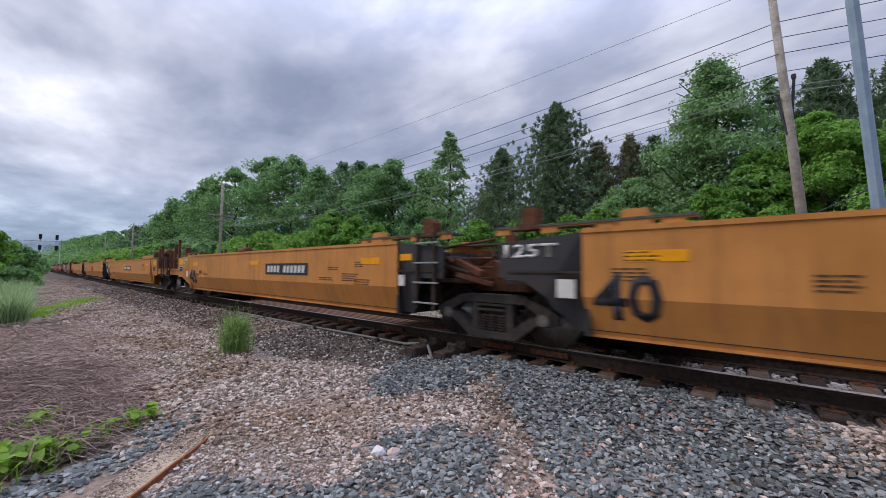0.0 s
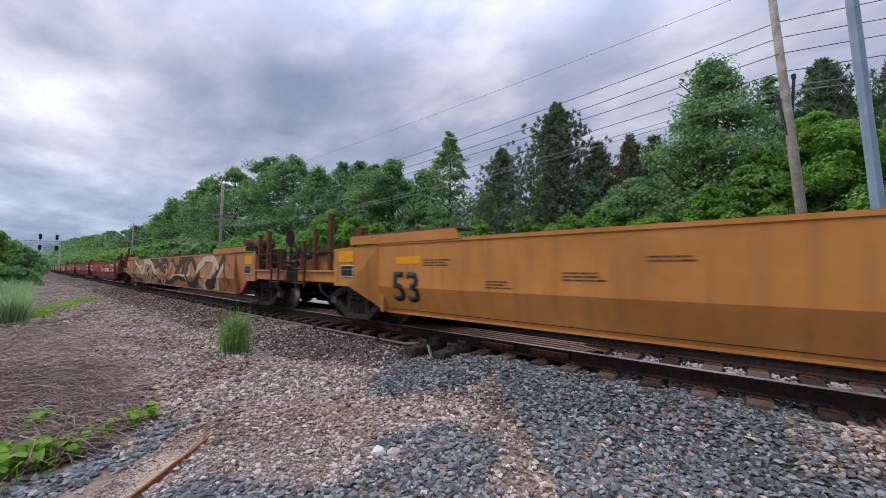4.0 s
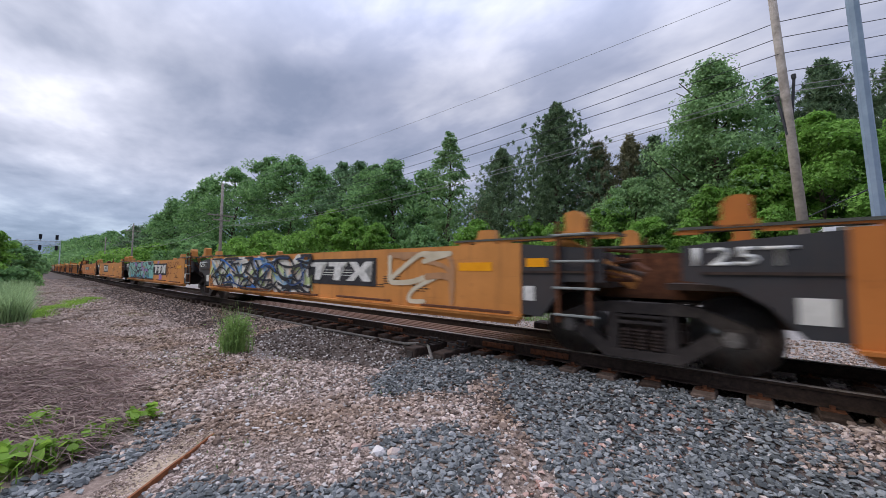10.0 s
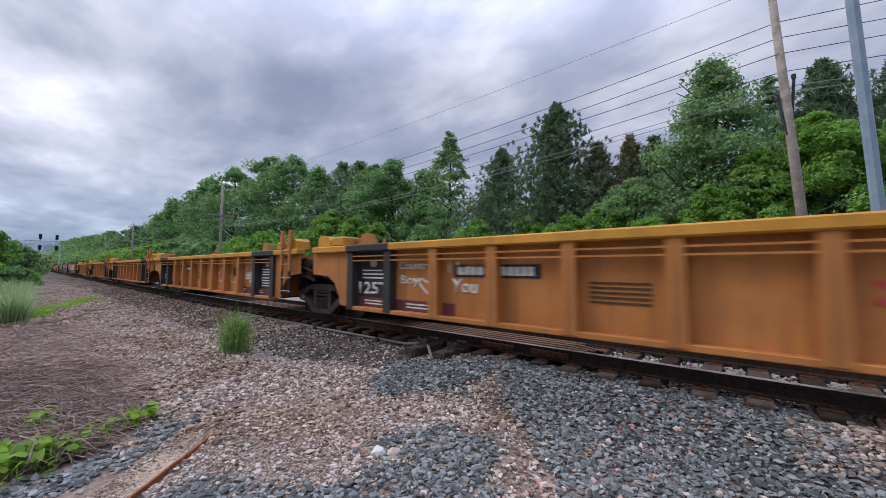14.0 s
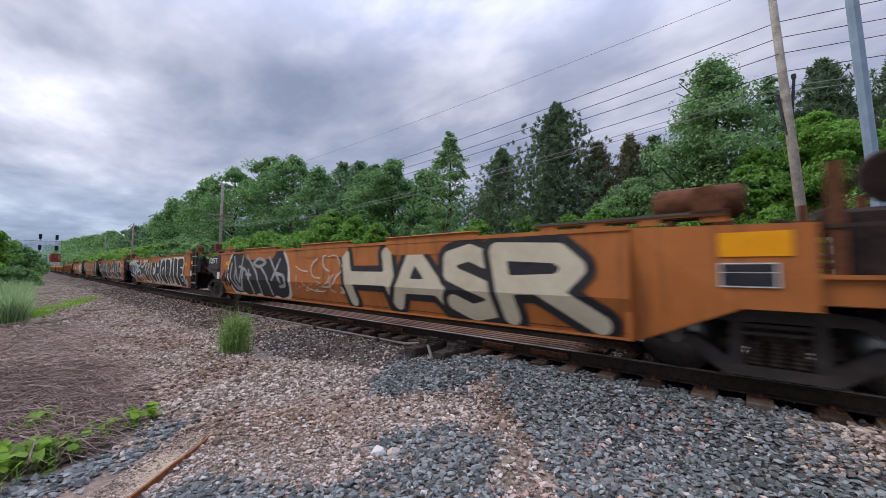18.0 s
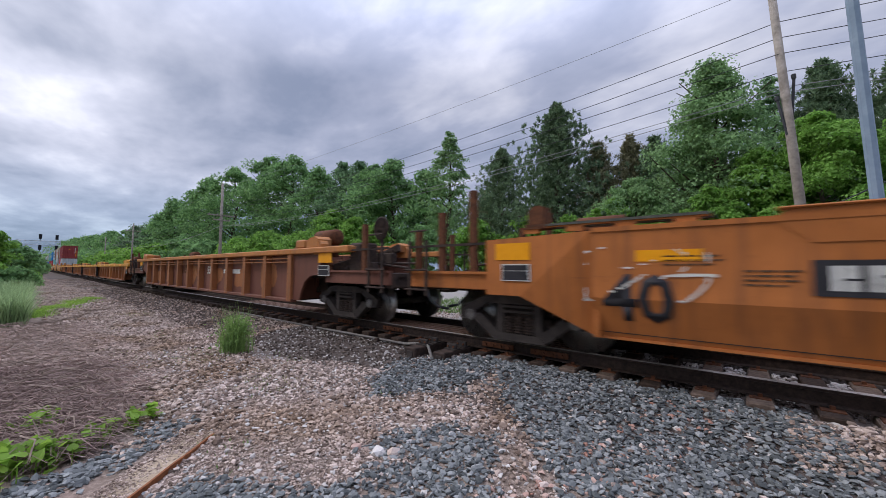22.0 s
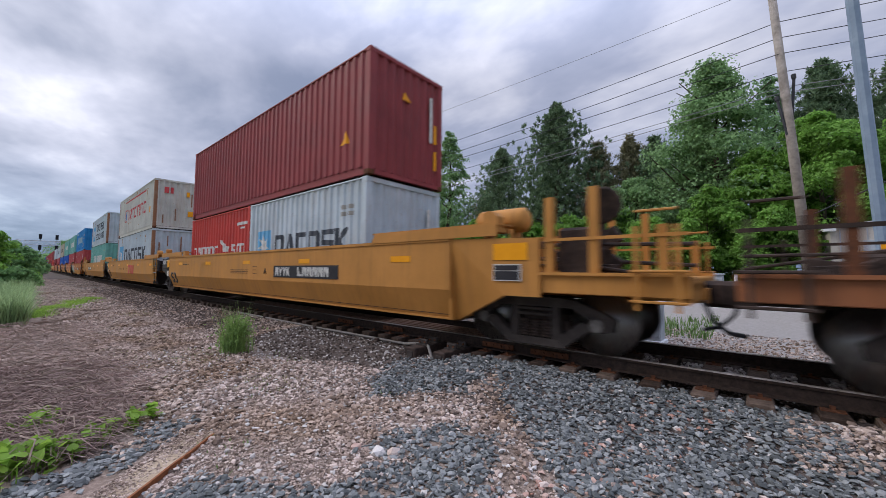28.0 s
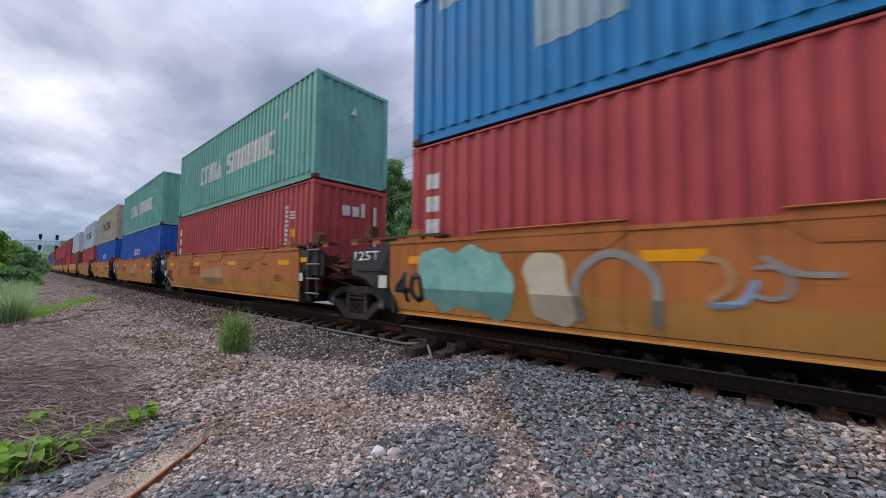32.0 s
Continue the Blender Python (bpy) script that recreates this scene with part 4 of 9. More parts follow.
def well_unit(q_front, q_rear, kind, body, trim, front, rear, label, sill=None, rib=None, black_ends=True, both_black=True, ribs=11, seed=0, gaps=None, reach=None, plain=False, lips=(), lower_mat=None, group="well car units of the train"):
    """One well unit of a stack car between its two bogies; front and rear are 'art' (shared bogie) or 'coupler'."""
    L = q_front - q_rear

    def small(*a, **k):
        """A small part, left out on cars that stay far up the line."""
        if not plain:
            return piece(*a, **k)

    t = tagged(new("well_car_unit"), label, "freight car", group)
    K = KINDS[kind]
    zt, zc, zb, ins = K["top"], K["crease"], K["bottom"], K["inset"]
    if gaps is None:
        gaps = {"folded": (1.78, 1.62), "flat": (1.40, 1.72), "ribbed": (1.68, 1.66), "low_ribbed": (1.60, 1.60)}[kind]
        if "ribbed" not in kind:
            gaps = (1.25 if front == "coupler" else gaps[0], 1.25 if rear == "coupler" else gaps[1])
    gf, gr = gaps               # bogie centre to the well's end, front and rear
    we = (L - gf - gr) / 2
    sill, rib = sill or body, rib or body
    prof = Prof(zc, zb, ins, 0.16 if "ribbed" in kind else 0.0, zt)
    t["prof_top"] = zt
    for s in (-1, 1):
        flip = Matrix() if s < 0 else Matrix.Rotation(math.pi, 4, "Z")
        if kind == "folded":
            def upper(bm):
                prism(bm, [(-we, zc), (we, zc), (we, zt), (-we, zt)], -SIDE_Y, -SIDE_Y + 0.06)
            def lower(bm):
                prism(bm, [(-we + 0.05, zb), (we - 0.05, zb), (we, zc), (-we, zc)], -SIDE_Y, -SIDE_Y + 0.06, prof)
                box(bm, -we + 0.05, we - 0.05, -SIDE_Y + ins - 0.025, -SIDE_Y + ins + 0.04, zb - 0.015, zb + 0.015)
            piece("side_sheet", ("side_upper", kind, round(we, 2)), upper, body, t, flip)
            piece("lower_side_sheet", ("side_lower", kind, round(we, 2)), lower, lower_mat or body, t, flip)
            small("side_seam", ("seam", kind, round(we, 2)), lambda bm: box(bm, -we + 0.06, we - 0.06, -SIDE_Y + prof(zb + 0.07) - 0.005, -SIDE_Y + prof(zb + 0.07) + 0.02, zb + 0.066, zb + 0.075), M["dark_rust"], t, flip)
            if s < 0:
                for xa, xb in lips:
                    small("top_lip", ("lip_up", round(xa, 2), round(xb, 2)), lambda bm: (prism(bm, [(xa, zt), (xb, zt), (xb - 0.08, zt + 0.075), (xa + 0.08, zt + 0.075)], -SIDE_Y - 0.012, -SIDE_Y + 0.10), box(bm, xa + 0.02, xb - 0.02, -SIDE_Y - 0.045, -SIDE_Y + 0.12, zt + 0.075, zt + 0.10, 0.01)), body, t, None, "raised top edge plate")
                    small("lip_gusset", ("gusset", round(xa, 2), round(xb, 2)), lambda bm: prism(bm, [(xa - 0.02, zt - 0.02), (xb + 0.02, zt - 0.02), (xb - 0.24, zt - 0.24), (xa + 0.24, zt - 0.24)], -SIDE_Y - 0.012, -SIDE_Y + 0.01), body, t)
            def chord(bm):
                box(bm, -we, we, -SIDE_Y - 0.02, -SIDE_Y + 0.12, zt - 0.035, zt + 0.02)
            piece("top_chord", ("top_chord", kind, round(we, 2)), chord, body, t, flip)
        elif kind == "flat":
            def upper(bm):
                prism(bm, [(-we, zb), (we, zb), (we, zt), (-we, zt)], -SIDE_Y, -SIDE_Y + 0.06)
            def ledge(bm):
                box(bm, -we, we, -SIDE_Y - 0.10, -SIDE_Y + 0.06, zb - 0.035, zb)
                prism(bm, [(-we + 0.1, zb - 0.12), (we - 0.1, zb - 0.12), (we, zb - 0.035), (-we, zb - 0.035)], -SIDE_Y + 0.03, -SIDE_Y + 0.09)
            piece("side_sheet", ("side_flat", kind, round(we, 2)), upper, body, t, flip)
            piece("bottom_ledge", ("ledge", kind, round(we, 2)), ledge, body, t, flip, "rusty bottom ledge")
            n = 5
            for i in range(n):
                x = -we + 0.8 + (2 * we - 2.6) * i / (n - 1)
                small("step_bar", "step_bar", lambda bm: box(bm, 0, 1.7, -0.03, 0.03, -0.02, 0.02, 0.006), M["rust"], t, flip @ pose(x if s < 0 else -x - 1.7, -SIDE_Y - 0.12, zb + 0.055 + 0.02 * (i % 2)))
        else:
            z0, z1 = K["sill"]
            rec = 0.16
            def panel(bm):
                prism(bm, [(-we, zb), (we, zb), (we, z0), (-we, z0)], -SIDE_Y + rec, -SIDE_Y + rec + 0.04)
            def topsill(bm):
                box(bm, -we, we, -SIDE_Y - 0.05, -SIDE_Y + 0.22, z0, z1, 0.02)
            def botsill(bm):
                box(bm, -we, we, -SIDE_Y + 0.0, -SIDE_Y + 0.16, zb - 0.06, zb + 0.02, 0.01)
            def hand(bm):
                box(bm, -we + 0.2, we - 0.2, -SIDE_Y - 0.005, -SIDE_Y + 0.02, z0 - 0.11, z0 - 0.085)
            def post(bm):
                prism(bm, [(-0.10, zb - 0.03), (0.10, zb - 0.03), (0.085, z0), (-0.085, z0)], -SIDE_Y - 0.015, -SIDE_Y + rec)
            piece("side_panel", ("panel", kind, round(we, 2)), panel, body, t, flip)
            piece("top_sill", ("top_sill", kind, round(we, 2)), topsill, sill, t, flip)
            piece("bottom_sill", ("bottom_sill", kind, round(we, 2)), botsill, body, t, flip)
            small("hand_rail", ("hand_rail", kind, round(we, 2)), hand, rib, t, flip)
            small("hand_rail", ("hand_rail", kind, round(we, 2)), hand, rib, t, flip @ pose(0, 0.0, -0.09))
            for i in range(ribs):
                x = -we + 0.12 + (2 * we - 0.24) * i / (ribs - 1)
                dk = kind == "ribbed" and body is M["rib_orange"] and s < 0 and i in (0, 1, ribs - 2, ribs - 1)
                twin = kind == "low_ribbed" and i == ribs // 2
                piece("side_rib", ("rib", kind), post, M["black"] if dk else (M["rib_orange"] if twin else rib), t, flip @ pose(x, 0, 0), "black painted rib" if dk else "")
                if twin:
                    piece("side_rib", ("rib", kind), post, M["rib_orange"], t, flip @ pose(x + 0.32, 0, 0))

    def floor(bm):
        for k in (-1, 1):
            box(bm, -we, we, min(k * 1.06, k * 1.26), max(k * 1.06, k * 1.26), zb - 0.03, zb + 0.0)
            box(bm, -we - 0.0 if k < 0 else we - 1.1, -we + 1.1 if k < 0 else we, -1.06, 1.06, zb - 0.02, zb + 0.02)
        for i in range(7):
            x = -we + 1.6 + (2 * we - 3.2) * i / 6
            box(bm, x - 0.11, x + 0.11, -1.25, 1.25, zb + 0.01, zb + 0.12)
            if i < 6:
                xb = x + (2 * we - 3.2) / 6
                obox(bm, pose((x + xb) / 2, 0, zb + 0.05, 0, 0, math.degrees(math.atan2(2.2 * (-1) ** i, xb - x))), math.hypot(2.2, xb - x), 0.10, 0.04)
    piece("well_floor", ("floor", kind, round(we, 2)), floor, M["dark_rust"], t)

    deckm = body if body is M["orange_new"] else M["dark_rust"]
    postm = body if body is M["orange_new"] else M["rust"]
    for sgn, end in ((1, front), (-1, rear)):
        e = Matrix() if sgn > 0 else Matrix.Rotation(math.pi, 4, "Z")
        art = end == "art"
        tag = (kind, round(L, 2), end, sgn, round(we, 2))
        bc = gf if sgn > 0 else gr                  # bogie centre past the well's end
        out = bc + (2.0 if not art else -0.30)
        def bulk(bm):
            box(bm, we - 0.06, we, -SIDE_Y + 0.06, SIDE_Y - 0.06, zb, zt - 0.12)
            for yy in (-0.8, 0, 0.8):
                box(bm, we, we + 0.10, yy - 0.05, yy + 0.05, zb + 0.3, zt - 0.15)
        piece("bulkhead", ("bulk", round(we, 3)) + tag[:2], bulk, M["black"] if black_ends and art else body, t, e)
        # side plates that narrow towards the bogie
        dark = black_ends and art
        for yy in (-1, 1):
            side = Matrix() if yy < 0 else Matrix.Diagonal((1, -1, 1, 1))
            sm = e @ side
            if art and (sgn < 0 or both_black):
                # wheel arch cut out of the end plate
                if sgn < 0:
                    arch = [(we + 0.16, zb + 0.04), (we + 0.30, 0.56), (we + 0.52, 0.82), (we + 0.80, 1.00), (we + 1.20, 1.06)]
                    x1 = we + (reach or 1.22)
                else:
                    arch = [(we + 0.30, zb + 0.02), (we + 0.36, 0.62), (we + 0.52, 0.84), (we + 0.60, 1.02)]
                    x1 = we + (reach or 1.10)
                arch = [(min(a, x1 - 0.02), b) for a, b in arch]
                def cheek(bm):
                    prism(bm, [(we, zb + 0.04)] + arch + [(x1, arch[-1][1]), (x1, zt - 0.12), (we, zt - 0.02)], -SIDE_Y + 0.01, -SIDE_Y + 0.07, prof)
                if "ribbed" in kind:
                    zs = K["sill"][0]
                    xo = we + (1.45 if sgn < 0 else 1.25)
                    def cheek(bm):
                        prism(bm, [(we, zb), (we + 0.30, zb), (we + 0.38, 0.62), (we + 0.55, 0.86), (we + 0.80, 1.0), (xo, 1.04), (xo, zs), (we, zs)], -SIDE_Y + 0.06, -SIDE_Y + 0.12)
                if kind == "low_ribbed":
                    def cheek(bm):
                        box(bm, we, we + 0.10, -SIDE_Y, -SIDE_Y + 0.14, zb, K["sill"][0])
                piece("end_cheek", ("cheek", dark, yy) + tag, cheek, M["black"] if dark or kind == "low_ribbed" else (M["brown"] if body is M["red"] else body), t, sm, "dark end plate" if dark else "")
                def flange(bm):
                    box(bm, we + 0.02, we + 1.05, -SIDE_Y - 0.012, -SIDE_Y + 0.01, 1.13, 1.16)
                if kind in ("folded", "flat"):
                    small("end_flange", ("flange", dark, yy) + tag, flange, M["dark_rust"], t, sm)
            elif not art:
                def cheek(bm):
                    prism(bm, [(we, zb), (we + 0.04, zb), (we + bc - 0.25, 0.80), (we + bc + 0.30, 0.80), (we + bc + 0.30, zt - 0.06), (we, zt - 0.01)], -SIDE_Y + 0.005, -SIDE_Y + 0.07, prof)
                if "ribbed" in kind:
                    def cheek(bm):
                        prism(bm, [(we, zb), (we + 0.30, zb), (we + 0.38, 0.62), (we + 0.55, 0.86), (we + 0.80, 1.0), (we + 1.25, 1.04), (we + 1.25, K["sill"][0]), (we, K["sill"][0])], -SIDE_Y + 0.06, -SIDE_Y + 0.12)
                piece("end_cheek", ("cheekk", yy) + tag, cheek, M["brown"] if body is M["red"] and sgn > 0 else body, t, sm)
                def beam(bm):
                    box(bm, we + bc - 0.2, we + out, -SIDE_Y + 0.07, -SIDE_Y + 0.15, 0.86, 1.12, 0.01)
                    box(bm, we + bc - 0.2, we + out, -SIDE_Y + 0.02, -SIDE_Y + 0.16, 1.10, 1.14)
                piece("end_beam", ("beam", yy) + tag, beam, M["rust"] if body is M["red"] else body, t, sm)
            # walkway along the top of the end, with its lip
            if kind in ("folded", "flat"):
                x0, x1 = we - (2.0 if L > 17 else 1.2), we + (0.9 if not art else 1.25)
                up = 0.05 if kind == "flat" else (0.17 if L > 17 else 0.09)
                def planks(bm):
                    for k in range(3):
                        box(bm, x0, x1, -SIDE_Y + 0.0 + k * 0.16, -SIDE_Y + 0.125 + k * 0.16, zt + up, zt + up + 0.03)
                piece("walkway", ("planks", yy) + tag, planks, M["plank_dark"] if body is not M["orange_new"] else body, t, sm, "grating walkway along the top")
                if kind == "folded" and body is not M["red"] and L > 17:
                    def lip(bm):
                        prism(bm, [(x0, zt), (x1, zt), (x1, zt + up), (x0 + 0.10, zt + up)], -SIDE_Y - 0.035, -SIDE_Y - 0.005)
                    piece("walkway_lip", ("lip", yy) + tag, lip, body, t, sm)
                else:
                    def legs(bm):
                        comb = []
                        for k in range(4):
                            x = x0 + 0.1 + (x1 - x0 - 0.3) * k / 3
                            comb += [(x, zt + up - 0.02), (x, zt), (x + 0.22, zt), (x + 0.22, zt + up - 0.02)]
                        prism(bm, comb + [(x1, zt + up - 0.02), (x1, zt + up), (x0, zt + up), (x0, zt + up - 0.02)], -SIDE_Y + 0.02, -SIDE_Y + 0.05)
                    small("walkway_bracket", ("wlegs", yy) + tag, legs, body, t, sm)
            else:
                def endsill(bm):
                    x1 = we + (bc + 0.8 if not art else 1.35)
                    box(bm, we, x1, -SIDE_Y - 0.05, -SIDE_Y + 0.17, K["sill"][0], K["sill"][1], 0.02)
                piece("end_sill", ("end_sill", yy) + tag, endsill, sill, t, sm)
                small("end_board", ("end_board", yy) + tag, lambda bm: (box(bm, we - 0.4, we + 1.1, -SIDE_Y + 0.25, -SIDE_Y + 0.75, zt + 0.02, zt + 0.06), box(bm, we + 0.1, we + 0.45, -SIDE_Y + 0.3, -SIDE_Y + 0.6, zt + 0.06, zt + 0.20, 0.03)), rib, t, sm, "rusty plate on the car's end")
                small("end_box", ("end_box", yy) + tag, lambda bm: (box(bm, we + 0.15, we + 0.62, -SIDE_Y, -SIDE_Y + 0.42, zt + 0.0, zt + 0.21, 0.03), prism(bm, [(we + 0.66, zt), (we + 1.18, zt), (we + 1.18, zt + 0.20), (we + 1.05, zt + 0.27), (we + 0.80, zt + 0.24), (we + 0.66, zt + 0.14)], -SIDE_Y + 0.02, -SIDE_Y + 0.38)), sill, t, sm, "yellow box on the car's end")
                if art and sgn > 0 and kind == "ribbed":
                    for xx in (0.55, 0.98):
                        small("end_post", "end_post", lambda bm: box(bm, -0.05, 0.05, -0.04, 0.04, 1.1, 2.16, 0.008), rib, t, sm @ pose(we + xx, -SIDE_Y - 0.04, 0))
            # horn-shaped container guide
            def guide(bm):
                prism(bm, [(-0.12, 0), (0.12, 0), (0.12, 0.20), (0.06, 0.27), (-0.02, 0.29), (-0.12, 0.26)], -0.10, 0.10)
                box(bm, -0.16, 0.16, -0.13, 0.13, -0.04, 0.03)
            gx = we + (0.75 if art else bc - 0.5)
            small("container_guide", "guide", guide, sill if "ribbed" in kind else (postm if kind != "flat" else body), t, e @ pose(gx, yy * (SIDE_Y - 0.13), zt + (0.10 if "ribbed" not in kind else -0.12)))
            if art:
                small("corner_bracket", "bracket", lambda bm: prism(bm, [(-0.2, 0), (0.2, 0), (0.12, 0.22), (-0.12, 0.22)], -0.07, 0.07), body, t, e @ pose(we - (0.6 if L < 17 else 2.2), yy * (SIDE_Y - 0.08), zt + 0.0))
            # ladder
            if (art and sgn > 0) or not art:
                def ladder(bm):
                    for xx in (0, 0.40):
                        box(bm, xx - 0.022, xx + 0.022, -0.02, 0.02, 0, 1.30 if art else 0.95)
                    for k in (1, 3):
                        rod(bm, (0, 0, 0.10 + 0.34 * k), (0.40, 0, 0.10 + 0.34 * k), 0.016, 6)
                lx, lz = (we + 0.55, 0.50) if art else (we + out - 0.50, 0.72)
                small("ladder", ("ladder", art), ladder, postm if (art and kind == "flat") else deckm, t, sm @ pose(lx, -SIDE_Y - 0.03, lz))
                for k in (0, 1, 2, 3) if art else (0, 1):
                    small("ladder_rung", "ladder_rung", lambda bm: rod(bm, (-0.06, 0, 0), (0.50, 0, 0), 0.017, 6), M["grate"] if art else deckm, t, sm @ pose(lx, -SIDE_Y - 0.055, lz + 0.10 + 0.34 * k), "bare grey ladder rung" if art else "")
            if not art:
                for xx, hh in (((bc + 0.42, 1.12), (bc + 1.00, 1.20), (bc + 1.75, 0.62)) if sgn > 0 else ((bc + 0.60, 1.42), (bc + 1.25, 1.10), (bc + 1.8, 0.80))) if "ribbed" not in kind else ((bc + 1.20, 1.05),):
                    small("guide_post", ("post", hh), lambda bm: box(bm, -0.055, 0.055, -0.045, 0.045, 1.12, 1.12 + hh * 0.92), postm, t, sm @ pose(we + xx, -SIDE_Y + 0.10, 0))
                small("grab_rail", ("grab", yy) + tag, lambda bm: box(bm, we + bc + 0.35, we + out, -SIDE_Y + 0.04, -SIDE_Y + 0.07, 1.55, 1.59), deckm, t, sm)

        def deck(bm):
            box(bm, we, we + out, -1.22, 1.22, 0.95, 1.02)
            box(bm, we, we + out + 0.05, -0.36, 0.36, 0.76, 0.95)
            box(bm, we, we + 0.5, -0.8, 0.8, 0.55, 0.95)
        piece("end_deck", ("deck",) + tag, deck, deckm, t, e)
        if not art:
            small("end_sill_beam", ("esb",) + tag, lambda bm: box(bm, we + out - 0.16, we + out, -1.40, 1.40, 0.80, 1.10, 0.02), deckm, t, e)
        # brake gear over the bogie
        gm = M["dark_rust"] if seed % 2 else M["rust"]
        if art:
            def joint(bm):
                prism(bm, [(we + 0.55, 0.80), (we + bc + 0.10, 0.80), (we + bc + 0.10, 1.10), (we + bc - 0.25, 1.34), (we + 0.90, 1.38), (we + 0.55, 1.12)], -0.55, 0.55)
                rod(bm, (we + bc - 0.1, 0, 1.0), (we + bc - 0.1, 0, 1.42), 0.24, 12)
            small("joint_casting", ("joint",) + tag, joint, M["rust"], t, e, "rusty cast joint over the shared bogie")
            def rigging(bm):
                rr = random.Random(seed * 7 + sgn)
                for k in range(7):
                    xx, yy2, zz = we + rr.uniform(0.5, bc - 0.15), rr.uniform(-1.3, -0.7), rr.uniform(0.98, 1.42)
                    obox(bm, pose(xx, yy2, zz, 0, rr.uniform(-40, 40), rr.uniform(-15, 15)), rr.uniform(0.25, 0.7), rr.uniform(0.04, 0.12), rr.uniform(0.06, 0.16), 0.01)
                for k in range(4):
                    z1 = rr.uniform(1.0, 1.5)
                    rod(bm, (we + 0.3, rr.uniform(-1.35, -0.9), z1), (we + bc, rr.uniform(-1.35, -0.9), z1 + rr.uniform(-0.3, 0.2)), 0.022, 6)
            small("brake_rigging", ("rigging", seed % 4) + tag, rigging, M["rust"] if seed % 3 else M["dark_rust"], t, e, "tangle of rusty brake levers and pipes")
        else:
            def end_gear(bm):
                rr = random.Random(seed * 5 + sgn)
                for k in range(9):
                    xx, yy2, zz = we + bc + rr.uniform(-0.3, 1.5), rr.uniform(-1.25, -0.3), rr.uniform(1.02, 1.62 if sgn > 0 else 1.35)
                    obox(bm, pose(xx, yy2, zz, 0, rr.uniform(-35, 35), rr.uniform(-15, 15)), rr.uniform(0.25, 0.8), rr.uniform(0.05, 0.16), rr.uniform(0.06, 0.26), 0.01)
                box(bm, we + bc + 0.48, we + bc + 0.94, -1.30, -0.85, 1.04, 1.74 if sgn > 0 else 1.40, 0.04)
                for k in range(4):
                    z1 = rr.uniform(1.1, 1.6)
                    rod(bm, (we + bc - 0.3, rr.uniform(-1.35, -0.7), z1), (we + out, rr.uniform(-1.35, -0.7), z1 - rr.uniform(0.0, 0.45)), 0.025, 6)
            small("end_brake_gear", ("end_gear",) + tag, end_gear, M["dark_rust"], t, e, "grimy brake gear and levers on the car's end")
        small("brake_cylinder", ("cyl",) + tag, lambda bm: (rod(bm, (we + 0.35, -0.95, 1.24), (we + 1.05, -0.95, 1.24), 0.17, 12), rod(bm, (we + 1.05, -0.95, 1.24), (we + 1.3, -0.95, 1.24), 0.05, 8)), gm, t, e, "", True)
        small("brake_lever", ("lever",) + tag, lambda bm: obox(bm, pose(we + 0.9, -1.15, 1.30, 0, 32, 0), 1.15, 0.06, 0.16, 0.02), body if kind == "flat" else gm, t, e)
        small("brake_pipe", ("pipe",) + tag, lambda bm: (rod(bm, (we + 0.1, -1.28, 1.50), (we + 0.75, -1.30, 1.30), 0.028, 6), rod(bm, (we + 0.75, -1.30, 1.30), (we + 1.5, -1.28, 1.12), 0.028, 6)), gm, t, e)
        small("valve_box", ("valve",) + tag, lambda bm: box(bm, we + 0.25, we + 0.65, -0.45, 0.15, 1.02, 1.42, 0.03), gm, t, e)
        if not art:
            def coupler(bm):
                box(bm, we + out, we + out + 0.30, -0.11, 0.11, 0.76, 0.98, 0.02)
                box(bm, we + out + 0.12, we + out + 0.42, -0.22, 0.16, 0.70, 1.04, 0.05)
            small("coupler", ("coupler",) + tag, coupler, M["dark_rust"], t, e)
            def hose(bm):
                pts = [(0.0, 0.42, 0.80), (0.10, 0.40, 0.55), (0.25, 0.30, 0.40), (0.42, 0.16, 0.36)]
                for pa, pb in zip(pts[:-1], pts[1:]):
                    rod(bm, (we + out + pa[0], -pa[1], pa[2]), (we + out + pb[0], -pb[1], pb[2]), 0.028, 7)
            small("brake_hose", ("hose",) + tag, hose, M["wire"], t, e)
            if sgn > 0:
                def hand_wheel(bm):
                    lathe(bm, [(0.24, -0.02), (0.27, 0), (0.24, 0.02), (0.22, 0), (0.24, -0.02)], 18, Matrix.Translation((we + bc + 0.9, -0.75, zt + 0.42)))
                    rod(bm, (we + bc + 0.65, -0.75, zt + 0.42), (we + bc + 1.15, -0.75, zt + 0.42), 0.015, 6)
                    rod(bm, (we + bc + 0.9, -0.72, 1.02), (we + bc + 0.9, -0.72, zt + 0.42), 0.04, 6)
                small("hand_brake_wheel", ("hand_wheel",) + tag, hand_wheel, M["dark_rust"], t, e)
            def tank(bm):
                lathe(bm, [(0.0, 0.0), (0.14, 0.0), (0.20, 0.06), (0.20, 0.84), (0.14, 0.90), (0.0, 0.90)], 14, Matrix.Translation((we + 0.15, -0.85, zt + 0.30)) @ Matrix.Rotation(-math.pi / 2, 4, "Z"))
                for xx in (0.3, 0.8):
                    box(bm, we + xx, we + xx + 0.06, -1.0, -0.7, zt - 0.2, zt + 0.15)
            small("air_tank", ("tank",) + tag, tank, postm, t, e, "rusty air reservoir", True)
            if plain:
                continue
            ps = Prof(0, -1, 0, 0.005)
            fx = we + bc - 0.42
            decal(t, "reflector", [rect(fx if sgn > 0 else -fx - 0.55, zt - 0.36, 0.55, 0.24)], M["amber"], ps, "amber reflector plate")
